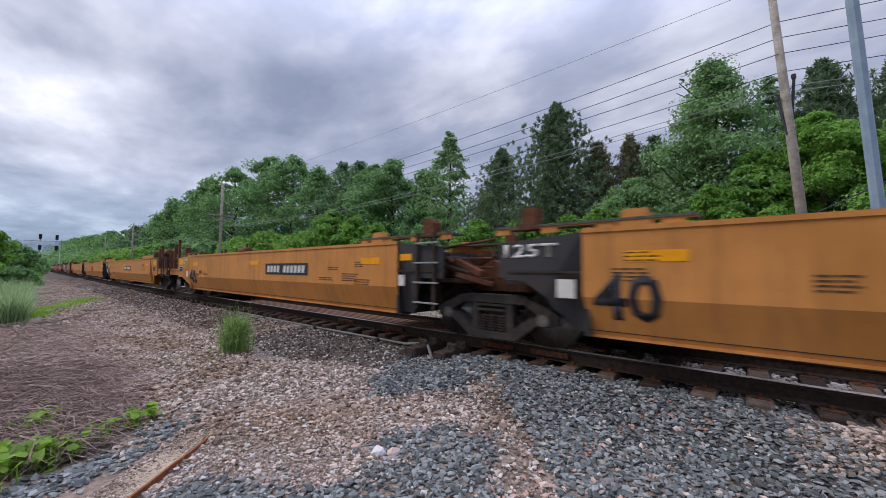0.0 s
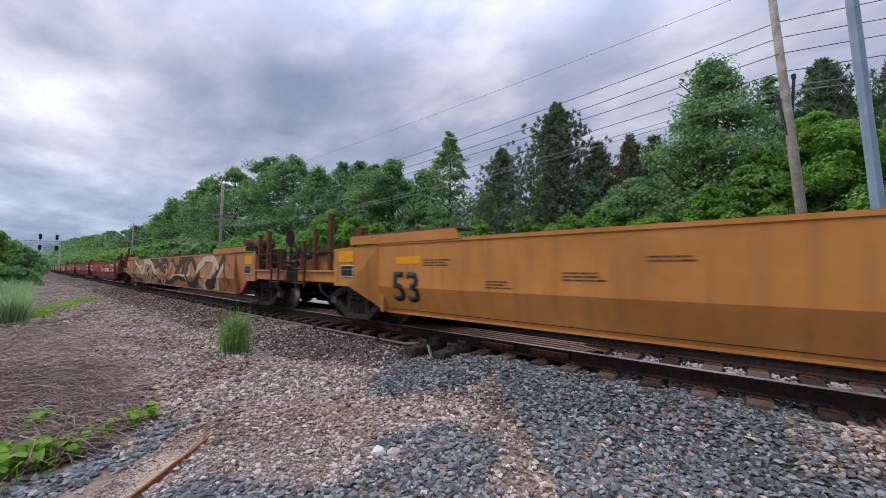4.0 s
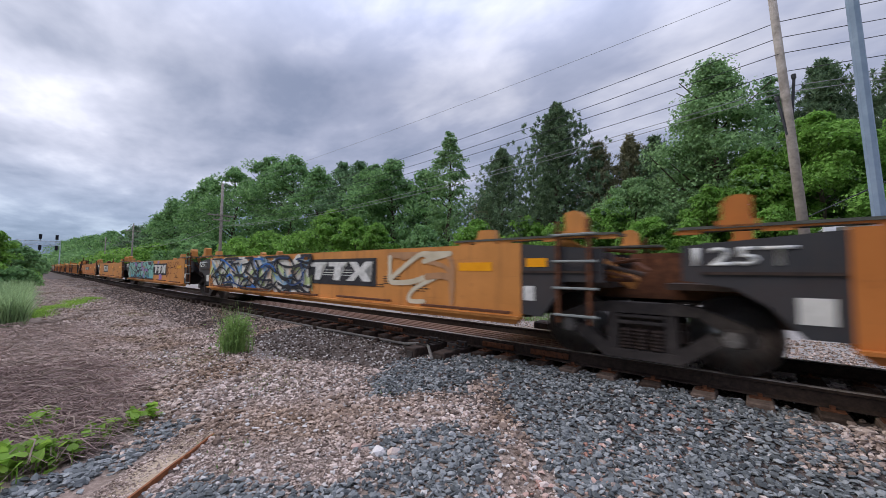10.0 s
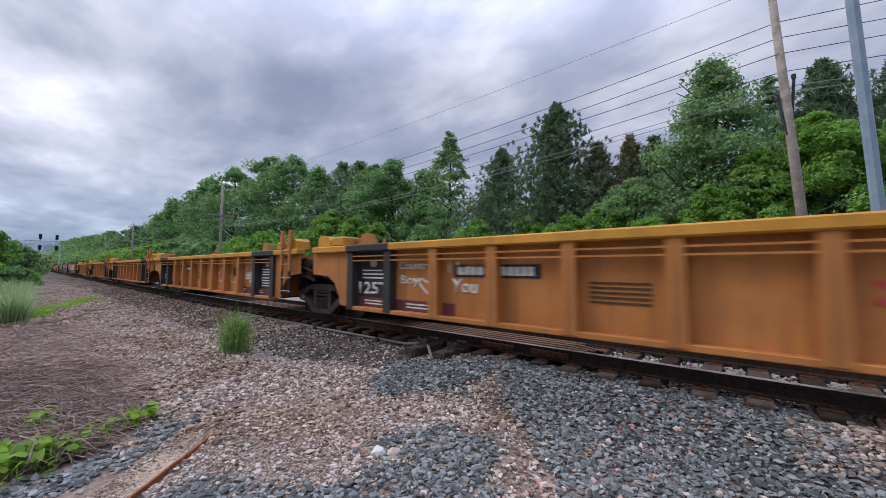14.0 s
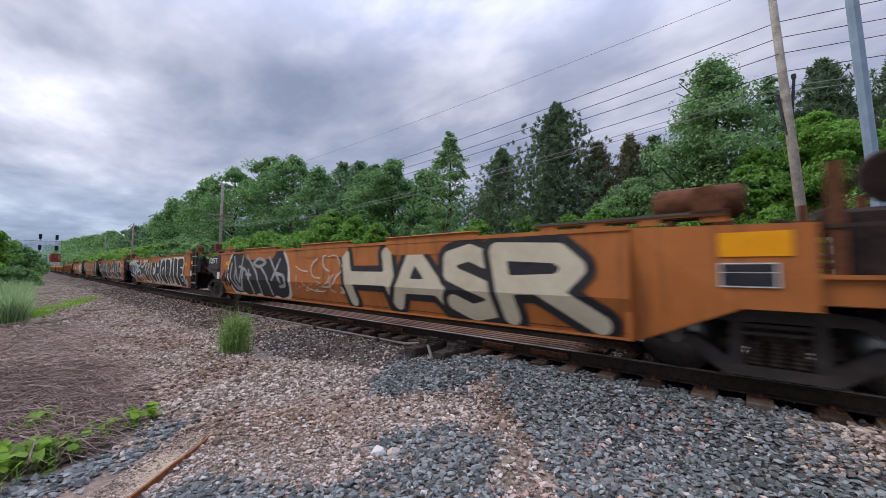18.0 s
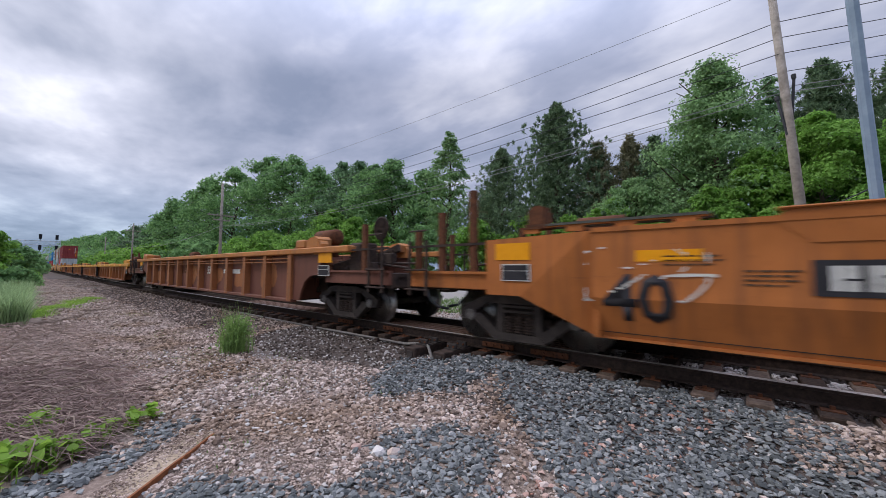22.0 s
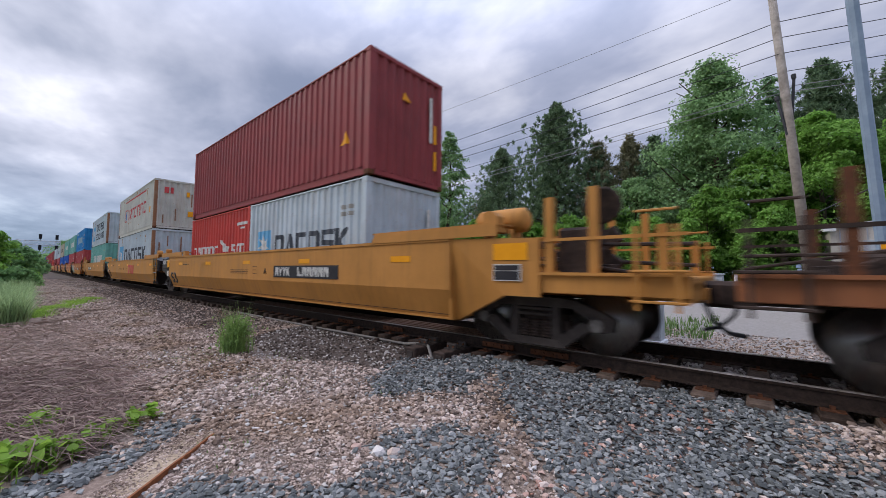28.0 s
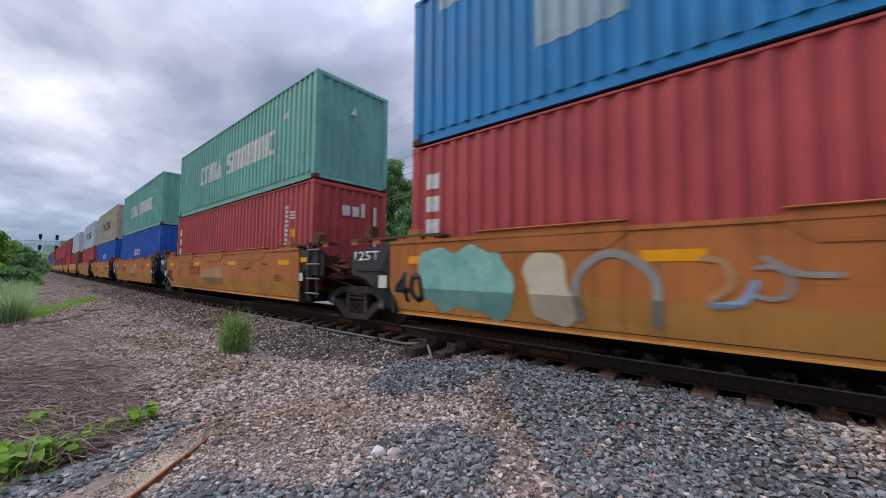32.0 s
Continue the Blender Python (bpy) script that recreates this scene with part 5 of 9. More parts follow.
            decal(t, "label_frame", [rect(fx if sgn > 0 else -fx - 0.45, zt - 0.66, 0.45, 0.24)], M["white_mark"], ps, "framed dark label", 0.008)
            decal(t, "label_field", [rect((fx if sgn > 0 else -fx - 0.45) + 0.018, zt - 0.645, 0.41, 0.125), rect((fx if sgn > 0 else -fx - 0.45) + 0.018, zt - 0.51, 0.41, 0.075)], M["ink"], ps, lift=0.012)
    KEYED.append((t, (q_front - gf + q_rear + gr) / 2))
    return t, we, prof, zt


def side_marks(t, we, prof, zt, seed, ink=None, amber=3, small=8, size="53", panel=True):
    """Reflectors, worn lettering as plain bars, size numbers and capacity marks on the camera's side."""
    rng = random.Random(seed)
    ink = ink or M["dark_mark"]
    bars = []
    for k in range(amber):
        x = -we + 0.5 + (2 * we - 1.6) * k / max(1, amber - 1)
        decal(t, "reflector", [rect(x, zt - 0.40, 0.62, 0.13)], M["amber"], prof, "amber reflector strip")
    for k in range(small):
        x, z = rng.choice((-1, 1)) * rng.uniform(0.42, 0.95) * we, zt - rng.uniform(0.30, 0.75)
        if x > we - 1.2:
            x = we - 1.3
        w = rng.uniform(0.25, 0.6)
        for j in range(rng.randint(2, 4)):
            a = x
            while a < x + w * rng.uniform(0.7, 1.0):
                b = rng.uniform(0.05, 0.16)
                bars.append(rect(a, z - 0.045 * j, b, 0.018))
                a += b + 0.025
    tagged(decal(t, "small_lettering", bars, ink, prof, "rows of small worn lettering"), kind="stuff")
    if panel:
        x = rng.uniform(-0.1, 0.15) * we
        decal(t, "number_panel", [rect(x, zt - 0.66, 2.3, 0.30)], M["ink"], prof, "black panel with pale lettering bars")
        decal(t, "lettering", [rect(x + 0.12 + 0.19 * k, zt - 0.60, 0.13, 0.18, 0.02) for k in range(4)] + [rect(x + 1.05 + 0.19 * k, zt - 0.60, 0.13, 0.18, 0.02) for k in range(6)], M["white_mark"], prof, lift=0.010)
    if size:
        letters(t, size, -we + (0.12 if size == "40" else 0.38), prof.bottom + 0.22 if prof.inset else zt - 0.75, 0.56, M["ink"] if ink is not M["white_mark"] else ink, prof, "size number " + size)


def end_marks(t, we, zt, sgn, text="125T"):
    """Capacity mark and sticker on the dark end plate."""
    p = Prof(0.0, -1.0, 0.0, 0.010)
    if sgn < 0:
        letters(t, text, -we - 1.12, zt - 0.33, 0.19, M["white_mark"], p, "white stencil " + text, 0.80)
        decal(t, "sticker", [rect(-we - 0.34, zt - 0.86, 0.24, 0.24)], M["pale_spray"], p, "pale yellow sticker")
    else:
        decal(t, "reflector", [rect(we + 0.08, zt - 0.34, 0.30, 0.12)], M["amber"], p, "amber reflector strip")
        decal(t, "sticker", [rect(we + 0.04, zt - 0.80, 0.16, 0.20)], M["white_mark"], p, "small white sticker")


# ---------------------------------------------------------------- containers
def container(q, length, height, z0, material, label, marks=None, post=None):
    t = tagged(new("shipping_container"), label, "shipping container", "stacked containers")
    hl, hw = length / 2, 1.219

    n = int(round((length - 0.3) / 0.278))
    step = (length - 0.24) / n
    xs = []
    for i in range(n):
        a = -hl + 0.12 + i * step
        xs += [(a, 0.0), (a + step * 0.26, 0.0), (a + step * 0.44, 0.036), (a + step * 0.82, 0.036)]
    xs.append((hl - 0.12, 0.0))
    wave_x, wave_d = [a for a, d in xs], [d for a, d in xs]

    def side(bm):
        lo = [bm.verts.new((a, -hw + 0.015 + d, 0.20)) for a, d in xs]
        hi = [bm.verts.new((a, -hw + 0.015 + d, height - 0.05)) for a, d in xs]
        for i in range(len(xs) - 1):
            bm.faces.new((lo[i], lo[i + 1], hi[i + 1], hi[i]))

    def endw(bm):
        n = 8
        step = (2 * hw - 0.30) / n
        ys = []
        for i in range(n):
            a = -hw + 0.15 + i * step
            ys += [(a, 0.0), (a + step * 0.26, 0.0), (a + step * 0.50, 0.04), (a + step * 0.76, 0.04)]
        ys.append((hw - 0.15, 0.0))
        lo = [bm.verts.new((hl - 0.02 - d, a, 0.14)) for a, d in ys]
        hi = [bm.verts.new((hl - 0.02 - d, a, height - 0.09)) for a, d in ys]
        for i in range(len(ys) - 1):
            bm.faces.new((lo[i], lo[i + 1], hi[i + 1], hi[i]))

    def roof(bm):
        box(bm, -hl + 0.1, hl - 0.1, -hw + 0.06, hw - 0.06, height - 0.05, height - 0.02)

    def under(bm):
        box(bm, -hl + 0.1, hl - 0.1, -hw + 0.08, hw - 0.08, 0.10, 0.14)
        for i in range(12):
            x = -hl + 0.6 + (length - 1.2) * i / 11
            box(bm, x - 0.03, x + 0.03, -hw + 0.08, hw - 0.08, 0.02, 0.10)

    def post_m(bm):
        box(bm, -0.08, 0.08, -0.08, 0.08, 0.10, height - 0.10, 0.015)

    def rail_l(bm):
        box(bm, -hl + 0.16, hl - 0.16, -0.03, 0.03, -0.04, 0.14)

    def rail_t(bm):
        box(bm, -hl + 0.16, hl - 0.16, -0.030, 0.030, 0.005, 0.045, 0.006)

    def rail_w(bm):
        box(bm, -0.05, 0.05, -hw + 0.16, hw - 0.16, -0.05, 0.05)

    def casting(bm):
        box(bm, -0.09, 0.09, -0.082, 0.082, -0.06, 0.06, 0.012)
    k = (round(length, 1), round(height, 2))
    for s in (-1, 1):
        flip = Matrix() if s < 0 else Matrix.Rotation(math.pi, 4, "Z")
        piece("side_wall", ("cside",) + k, side, material, t, flip)
        piece("end_wall", ("cend",) + k, endw, material, t, flip)
        for zz in (0.07, height - 0.05):
            piece("side_rail", ("crail" if zz < 1 else "crailt",) + k, rail_l if zz < 1 else rail_t, material, t, pose(0, s * (hw - (0.085 if zz < 1 else 0.036)), zz))
            piece("end_rail", ("crailw",) + k, rail_w, material, t, pose(s * (hl - 0.052), 0, zz))
        for u in (-1, 1):
            piece("corner_post", ("cpost",) + k, post_m, post or material, t, pose(s * (hl - 0.083), u * (hw - 0.083), 0))
            for zz in (0.055, height - 0.055):
                piece("corner_casting", "ccast", casting, M["rust"] if zz < 1 else material, t, pose(s * (hl - 0.088), u * (hw - 0.080), zz))
    piece("roof", ("croof",) + k, roof, material, t)
    piece("underframe", ("cunder",) + k, under, M["dark_rust"], t)
    if marks:
        sets = [([r], mat, lab, face) for rects, mat, lab, face in marks if len(rects) <= 6 for r in rects] + [m for m in marks if len(m[0]) > 6]
        for rects, mat, lab, face in sets:
            bm = bmesh.new()
            for pts in rects:
                bm.faces.new([bm.verts.new((a, -hw - 0.004, b) if face == "side" else (hl + 0.004, a, b)) for a, b in pts])
            if face == "side":
                x0, x1 = min(v.co.x for v in bm.verts), max(v.co.x for v in bm.verts)
                for a in wave_x:
                    if x0 < a < x1:
                        bmesh.ops.bisect_plane(bm, geom=bm.verts[:] + bm.edges[:] + bm.faces[:], plane_co=(a, 0, 0), plane_no=(1, 0, 0))
            r = bmesh.ops.extrude_face_region(bm, geom=bm.faces[:])
            for v in r["geom"]:
                if isinstance(v, bmesh.types.BMVert):
                    v.co += Vector((0, 0.014, 0)) if face == "side" else Vector((-0.014, 0, 0))
            if face == "side":
                for v in bm.verts:
                    v.co.y += (0.008 if "star" in lab else 0.013) + float(np.interp(v.co.x, wave_x, wave_d))
            bmesh.ops.recalc_face_normals(bm, faces=bm.faces)
            me = bpy.data.meshes.new("lettering")
            bm.to_mesh(me); bm.free()
            me.materials.append(mat)
            ob = new("lettering", me)
            ob.parent = t
            tagged(ob, lab, kind="stuff" if len(rects) > 1 else "")
    KEYED.append((t, q, z0))
    return t


def word(x, z, n, w, h, gap=0.28, lean=0.0):
    """A word as plain bars, one to a letter."""
    out = []
    for i in range(n):
        a = x + i * w * (1 + gap)
        if h < 0.17:
            out.append(rect(a, z, w, h, lean))
        else:
            # a large letter is two upright bars, the second in two lengths
            cut = (0.40, 0.55, 0.30, 0.62)[i % 4] * h
            out += [rect(a, z, w * 0.36, h, lean), rect(a + w * 0.52, z, w * 0.40, cut, lean), rect(a + w * 0.46, z + cut + 0.10 * h, w * 0.46, 0.90 * h - cut, lean)]
    return out


def emblem(x0, x1, z, h, kinds, bar=0.24, gap=0.16):
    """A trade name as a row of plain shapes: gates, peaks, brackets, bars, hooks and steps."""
    u = (x1 - x0) / (sum(0.34 if k == "i" else 1.0 for k in kinds) + gap * (len(kinds) - 1))
    v = 0.19
    forms = {
        "gate": [(0, 0), (bar, 0), (bar, 1 - v), (1 - bar, 1 - v), (1 - bar, 0), (1, 0), (1, 0.86), (0.88, 1), (0, 1)],
        "peak": [(0, 0), (bar, 0), (0.5, 0.70), (1 - bar, 0), (1, 0), (0.64, 1), (0.36, 1)],
        "fork": [(0, 1), (0.38, 0.30), (0.38, 0), (0.62, 0), (0.62, 0.30), (1, 1), (0.74, 1), (0.5, 0.55), (0.26, 1)],
        "bracket": [(0, 0), (1, 0), (1, v), (bar, v), (bar, 1 - v), (1, 1 - v), (1, 1), (0, 1)],
        "step": [(0, 0), (1, 0), (1, 0.58), (bar, 0.62), (bar, 1 - v), (1, 1 - v), (1, 1), (0, 1), (0, 0.42), (1 - bar, 0.40), (1 - bar, v), (0, v)],
        "hook": [(0, 0), (1, 0), (1, v), (bar, v), (bar, 1), (0, 1)],
        "i": [(0, 0), (0.34, 0), (0.34, 1), (0, 1)],
        "wedge": [(0, 0), (bar, 0), (bar, 0.40), (0.72, 0), (1, 0), (0.48, 0.52), (0.98, 1), (0.70, 1), (bar, 0.62), (bar, 1), (0, 1)],
    }
    out, a = [], x0
    for k in kinds:
        out.append([(a + px * u, z + pz * h) for px, pz in forms[k]])
        a += u * ((0.34 if k == "i" else 1.0) + gap)
    return out


NAME_A = ("gate", "peak", "bracket", "gate", "step", "wedge")
NAME_B = ("step", "bracket", "peak", "hook", "peak", "gate", "gate")
NAME_C = ("bracket", "gate", "i", "gate", "peak")
NAME_D = ("step", "gate", "i", "gate", "gate", "i", "gate", "bracket")
NAME_E = ("fork", "peak", "gate", "bracket")
NAME_F = ("gate", "i", "gate", "bracket")


M["c_maroon"] = paint("maroon_container_paint", (0.255, 0.042, 0.044), dirt=0.32, rust=0.12)
M["c_red"] = paint("red_container_paint", (0.50, 0.046, 0.034), dirt=0.3, rust=0.12)
M["c_texred"] = paint("brownish_red_container_paint", (0.41, 0.062, 0.062), dirt=0.28, rust=0.12)
M["c_grey"] = paint("pale_grey_container_paint", (0.47, 0.53, 0.56), dirt=0.42, rust=0.40, rustcol=(0.30, 0.13, 0.05), grime=(0.40, 0.32, 0.24))
M["c_white"] = paint("rust_streaked_white_container_paint", (0.54, 0.52, 0.46), dirt=0.45, rust=0.55, grime=(0.30, 0.17, 0.08), rustcol=(0.25, 0.10, 0.04))
M["c_teal"] = paint("green_container_paint", (0.155, 0.385, 0.325), dirt=0.28, rust=0.12)
M["c_blue"] = paint("blue_container_paint", (0.018, 0.20, 0.46), dirt=0.25, rust=0.15)
M["c_deep"] = paint("deep_blue_container_paint", (0.015, 0.10, 0.42), dirt=0.3, rust=0.15)
M["c_tan"] = paint("tan_container_paint", (0.42, 0.36, 0.27), dirt=0.35, rust=0.3)
M["c_rustpost"] = paint("rust_streaked_post_paint", (0.26, 0.115, 0.055), dirt=0.5, rust=0.7, grime=(0.34, 0.28, 0.22))
M["pale_over"] = mottled("greyish_blue_painted_patch", (0.20, 0.30, 0.36), (0.32, 0.42, 0.47), 1.5, 0.6, 0.05, 0.002)
M["rust_bloom"] = mottled("orange_rust_bloom", (0.30, 0.13, 0.05), (0.50, 0.30, 0.15), 14, 0.9, 0.1, 0.003)
M["logo_blue"] = mottled("light_blue_logo_paint", (0.10, 0.32, 0.52), (0.16, 0.40, 0.60), 4, 0.6, 0.05, 0.002)
M["logo_red"] = mottled("red_lettering_paint", (0.45, 0.045, 0.05), (0.58, 0.09, 0.09), 4, 0.6, 0.05, 0.002)
M["logo_dark"] = mottled("charcoal_lettering_paint", (0.035, 0.04, 0.05), (0.09, 0.10, 0.11), 4, 0.6, 0.05, 0.002)

CODE = ([rect(4.6, 0.30 + 0.13 * i, 0.10, 0.09) for i in range(16)] + [rect(4.92, 0.35 + 0.07 * i, 0.20 + 0.03 * (i % 3), 0.035) for i in range(9)] + [rect(4.86, 1.95 + 0.08 * i, 0.30, 0.045) for i in range(3)], M["white_mark"], "columns of small code lettering", "side")
WARN = ([[(4.02, 0.86), (4.38, 0.86), (4.28, 1.14), (4.12, 1.14)], rect(3.98, 0.42, 0.52, 0.30), rect(4.92, 1.45, 0.24, 0.22)], M["amber"], "yellow warning marks", "side")
LABELS = ([rect(2.02 + 0.28 * (i % 2), 2.08 + 0.16 * (i // 2), 0.22, 0.10) for i in range(4)], M["taupe_spray"], "small grey labels", "side")
ENDCODE = ([rect(0.72, 1.2, 0.10, 1.2)], M["white_mark"], "column of small code lettering", "end")
SERIF = [rect(0.28, 2.05, 0.12, 0.40), rect(-0.02, 2.05, 0.22, 0.28), rect(-0.34, 2.05, 0.24, 0.28)]


def rust_spots(seed, n):
    """Small ragged rust blooms, most of them under the top rail, some with a run below."""
    rr, out = random.Random(seed), []
    for k in range(n):
        x = -5.6 + 11.2 * (k + rr.random()) / n
        z = rr.choice((2.72, 2.66, 2.55, rr.uniform(0.3, 2.2)))
        w = rr.uniform(0.05, 0.16)
        out.append(blob(rr, x, z, w, w * rr.uniform(0.5, 0.9), 9, 0.35))
        if rr.random() < 0.45:
            out.append([(x - 0.012, z - w * 0.6), (x - 0.004, z - w - rr.uniform(0.1, 0.5)), (x + 0.012, z - w * 0.6)])
    return out


def star_panel(x, z, s):
    return ([rect(x, z, s, s)], M["logo_blue"], "light blue square emblem", "side"), ([[(x + s / 2 + (0.40 if i % 2 == 0 else 0.17) * s * math.cos(i * math.pi / 7 + 1.57), z + s / 2 + (0.40 if i % 2 == 0 else 0.17) * s * math.sin(i * math.pi / 7 + 1.57)) for i in range(14)]], M["white_mark"], "white star shape", "side")


def build_train():
    # each car: bogie places from the front, as they stand at the start
    def five(q0, step=15.6):
        return [q0 - step * i for i in range(6)]

    def run(qs, kind, body, label, dq=0.0, **kw):
        units = []
        qs = [q + dq for q in qs]
        for q in qs:
            bogie(q)
        n = len(qs) - 1
        for i in range(n):
            u = well_unit(qs[i], qs[i + 1], kind, body[i] if isinstance(body, list) else body, None, "coupler" if i == 0 else "art", "coupler" if i == n - 1 else "art", label, seed=i + int(abs(qs[0])), **kw)
            units.append(u)
        return units

    # lead car, forty-foot wells
    us = run([27.97, 12.37, -3.25, -18.79], "folded", M["orange"], "orange folded-side well car unit with dark end plates, empty")
    for k, (t, we, p, zt) in enumerate(us):
        side_marks(t, we, p, zt, 11 + k, size="40", panel=k == 2)
        end_marks(t, we, zt, -1)
        end_marks(t, we, zt, 1)

    us = run([-23.39, -42.14, -61.92, -81.6], "folded", M["orange"], "orange folded-side well car unit, empty and dusty", both_black=False)
    for k, (t, we, p, zt) in enumerate(us):
        side_marks(t, we, p, zt, 21 + k, size="53", panel=k != 1)
        if k == 1:
            slab_name(t, -0.9, zt - 0.82, 1.75, 0.46, M["rust_mark"], p, 0.010)
        if k < 2:
            end_marks(t, we, zt, -1)

    us = run([-86.2, -105.84], "folded", M["orange_tan"], "single faded orange well car covered in brown sprayed shapes")
    for t, we, p, zt in us:
        sprayed(t, "spray_field", [[(-we + 0.9, 1.0), (we - 1.0, 1.0)]], 0.60, M["tan_old"], p, 0.006, label="faded tan sprayed field", wave=0.06)
        swirls(t, 5, -we + 0.6, we - 0.7, 0.5, zt - 0.15, [M["brown_spray"], M["brown_spray"], M["peach_spray"]], p, 34, 0.10, 0.010, 2.0)
        scribble(t, 6, -we + 0.4, we - 0.5, 0.4, zt - 0.1, M["orange_old"], p, 26, 0.14, 0.016)
        scribble(t, 7, -we + 0.4, we - 0.5, 0.4, zt - 0.1, M["pale_spray"], p, 12, 0.05, 0.018)

    qs = [-110.42, -129.52, -148.85, -168.64]
    us = []
    for q in qs:
        bogie(q)
    for k in range(3):
        g = (1.40 if k == 0 else 1.45, 1.45)
        us.append(well_unit(qs[k], qs[k + 1], "folded", M["red"], None, "coupler" if k == 0 else "art", "coupler" if k == 2 else "art", "maroon folded-side well car unit with white stencils", lips=((-6.0, -2.9), (-1.6, 0.6), (1.7, 3.7)), black_ends=False, both_black=True, seed=k + 1, gaps=g, reach=1.20))
    for k, (t, we, p, zt) in enumerate(us):
        mid = KEYED[-3 + k][1]
        wm = M["white_mark"]
        side_marks(t, we, p, zt, 31 + k, ink=wm, amber=5, small=5, size=None, panel=False)
        letters(t, "53", -we + 0.06, 0.55, 0.50, wm, p, "size number 53")
        lx = (-117.1 - mid, None, -163.7 - mid)[k]
        if lx is not None:
            decal(t, "lettering", word(lx, 0.86, 4, 0.20, 0.28, 0.22) + word(lx + 1.12, 0.86, 6, 0.155, 0.28, 0.22), wm, p, "white lettering bars")
        letters(t, "BCA"[k], (-118.5, -142.1, -160.5)[k] - mid - 0.15, 0.86, 0.28, wm, p, "white letter " + "BCA"[k])
        cx = (-119.3, -143.2, -159.85)[k] - mid
        ring = [(cx + 0.18 * math.cos(j * 0.449), 1.02 + 0.22 * math.sin(j * 0.449)) for j in range(14)]
        decal(t, "round_emblem", [ring], wm, p, "round white emblem", 0.008)
        decal(t, "emblem", [rect(cx - 0.12, 0.92 + 0.075 * j, 0.24, 0.035) for j in range(3)], M["red"], p, lift=0.012)
        decal(t, "small_text", word(cx + 0.5, 1.0, 9, 0.14, 0.06, 0.15) + [rect(cx + 0.5, 1.48, 0.9, 0.03), rect(cx + 0.5, 1.43, 0.8, 0.03), rect(cx + 0.4, 0.62, 1.6, 0.015)], wm, p, "small white lettering bars")
        for sx in (-1, 1):
            wd = 2.45 if sx > 0 else 1.75
            x0 = we - wd if sx > 0 else -we + 0.01
            decal(t, "repainted_end", [rect(x0, 0.30, wd - 0.01, zt - 0.34)], M["brown"], p, "browner repainted end of the side", 0.004)
            if sx > 0:
                decal(t, "white_stencil", [rect(x0 + 0.02, 1.25, 0.16, 0.22)] + [rect(x0 + 0.22, 1.28 + 0.045 * j, 0.42 - 0.05 * (j % 2), 0.024) for j in range(4)] + [[(x0 + a, 1.46), (x0 + a + 0.26, 1.46), (x0 + a + 0.26, 1.30), (x0 + a + 0.14, 1.30), (x0 + a + 0.14, 1.38), (x0 + a, 1.38)] for a in (0.75, 1.20, 2.05)] + [rect(x0 + 1.45, 0.90 + 0.055 * j, 0.75 - 0.10 * (j % 2), 0.028) for j in range(4)] + [rect(x0 + 0.35, 0.60 + 0.05 * j, 0.95 - 0.3 * j, 0.02) for j in range(3)], wm, p, "white stencil blocks", 0.009, single=True)
                decal(t, "orange_arrow", [[(x0 + 0.45, 0.95), (x0 + 0.95, 0.95), (x0 + 0.88, 1.03), (x0 + 0.45, 1.03)]], M["rib_orange"], p, "faded orange arrow mark", 0.009)
            else:
                decal(t, "white_stencil", [[(x0 + a, 1.46), (x0 + a + 0.22, 1.46), (x0 + a + 0.22, 1.40), (x0 + a + 0.10, 1.40), (x0 + a + 0.10, 1.30), (x0 + a, 1.30)] for a in (-0.02 + 0.03, 0.75, 1.15)] + [rect(x0 + 1.30, 1.28 + 0.05 * j, 0.36, 0.025) for j in range(4)], wm, p, "white stencil blocks", 0.009, single=True)
                decal(t, "reflector", [rect(x0 + 0.18, 1.26, 0.42, 0.17)], M["amber"], p, "amber reflector plate", 0.010)
                decal(t, "framed_label", [rect(x0 + 1.05, 0.50, 0.75, 0.19)], wm, p, "white framed label", 0.008)
                decal(t, "label_field", [rect(x0 + 1.065, 0.515, 0.72, 0.16)], M["brown"], p, lift=0.012)
        ps = Prof(0.0, -1.0, 0.0, 0.004)
        if k > 0:
            decal(t, "reflector", [rect(we + 0.02, 1.20, 0.62, 0.22)], M["amber"], ps, "big amber reflector plate")
        if k < 2:
            letters(t, "125T", -we - 0.80, 1.30, 0.16, wm, ps, "white stencil 125T", 0.55)
            decal(t, "sticker", [rect(-we - 0.20, 1.05, 0.15, 0.15)], M["cream_spray"], ps, "pale yellow sticker")

    us = run([-172.8, -188.08, -203.76, -219.22, -234.73, -250.27], "flat", [M["orange_warm"]] + [M["orange"]] * 3 + [M["orange_warm"]], "orange flat-side well car unit with dark end plates")
    for k, (t, we, p, zt) in enumerate(us):
        side_marks(t, we, p, zt, 41 + k, size=None, panel=False, amber=4, small=5)
        end_marks(t, we, zt, -1) if k < 4 else None
        end_marks(t, we, zt, 1) if k else None
        px = (1.7, 0.75, 0.80, -2.9, -3.1)[k]
        if k in (1, 2, 3):
            decal(t, "name_panel", [rect(px, zt - 0.72, 2.55, 0.56)], M["ink"], p, "black panel with big pale slab shapes", 0.010)
            slab_name(t, px + 0.10, zt - 0.63, 2.35, 0.40, M["white_mark"], p, 0.014)
            for j in range(3):
                decal(t, "panel_stripe", [rect(px + 0.62, zt - 0.52 + 0.055 * j, 1.15, 0.014)], M["white_mark"] if j != 1 else M["pale_spray"], p, lift=0.012)
        else:
            pw = 3.3 if k == 0 else 3.8
            decal(t, "number_panel", [rect(px, zt - 0.66, pw, 0.36)], M["ink"], p, "long black panel with pale lettering shapes", 0.010)
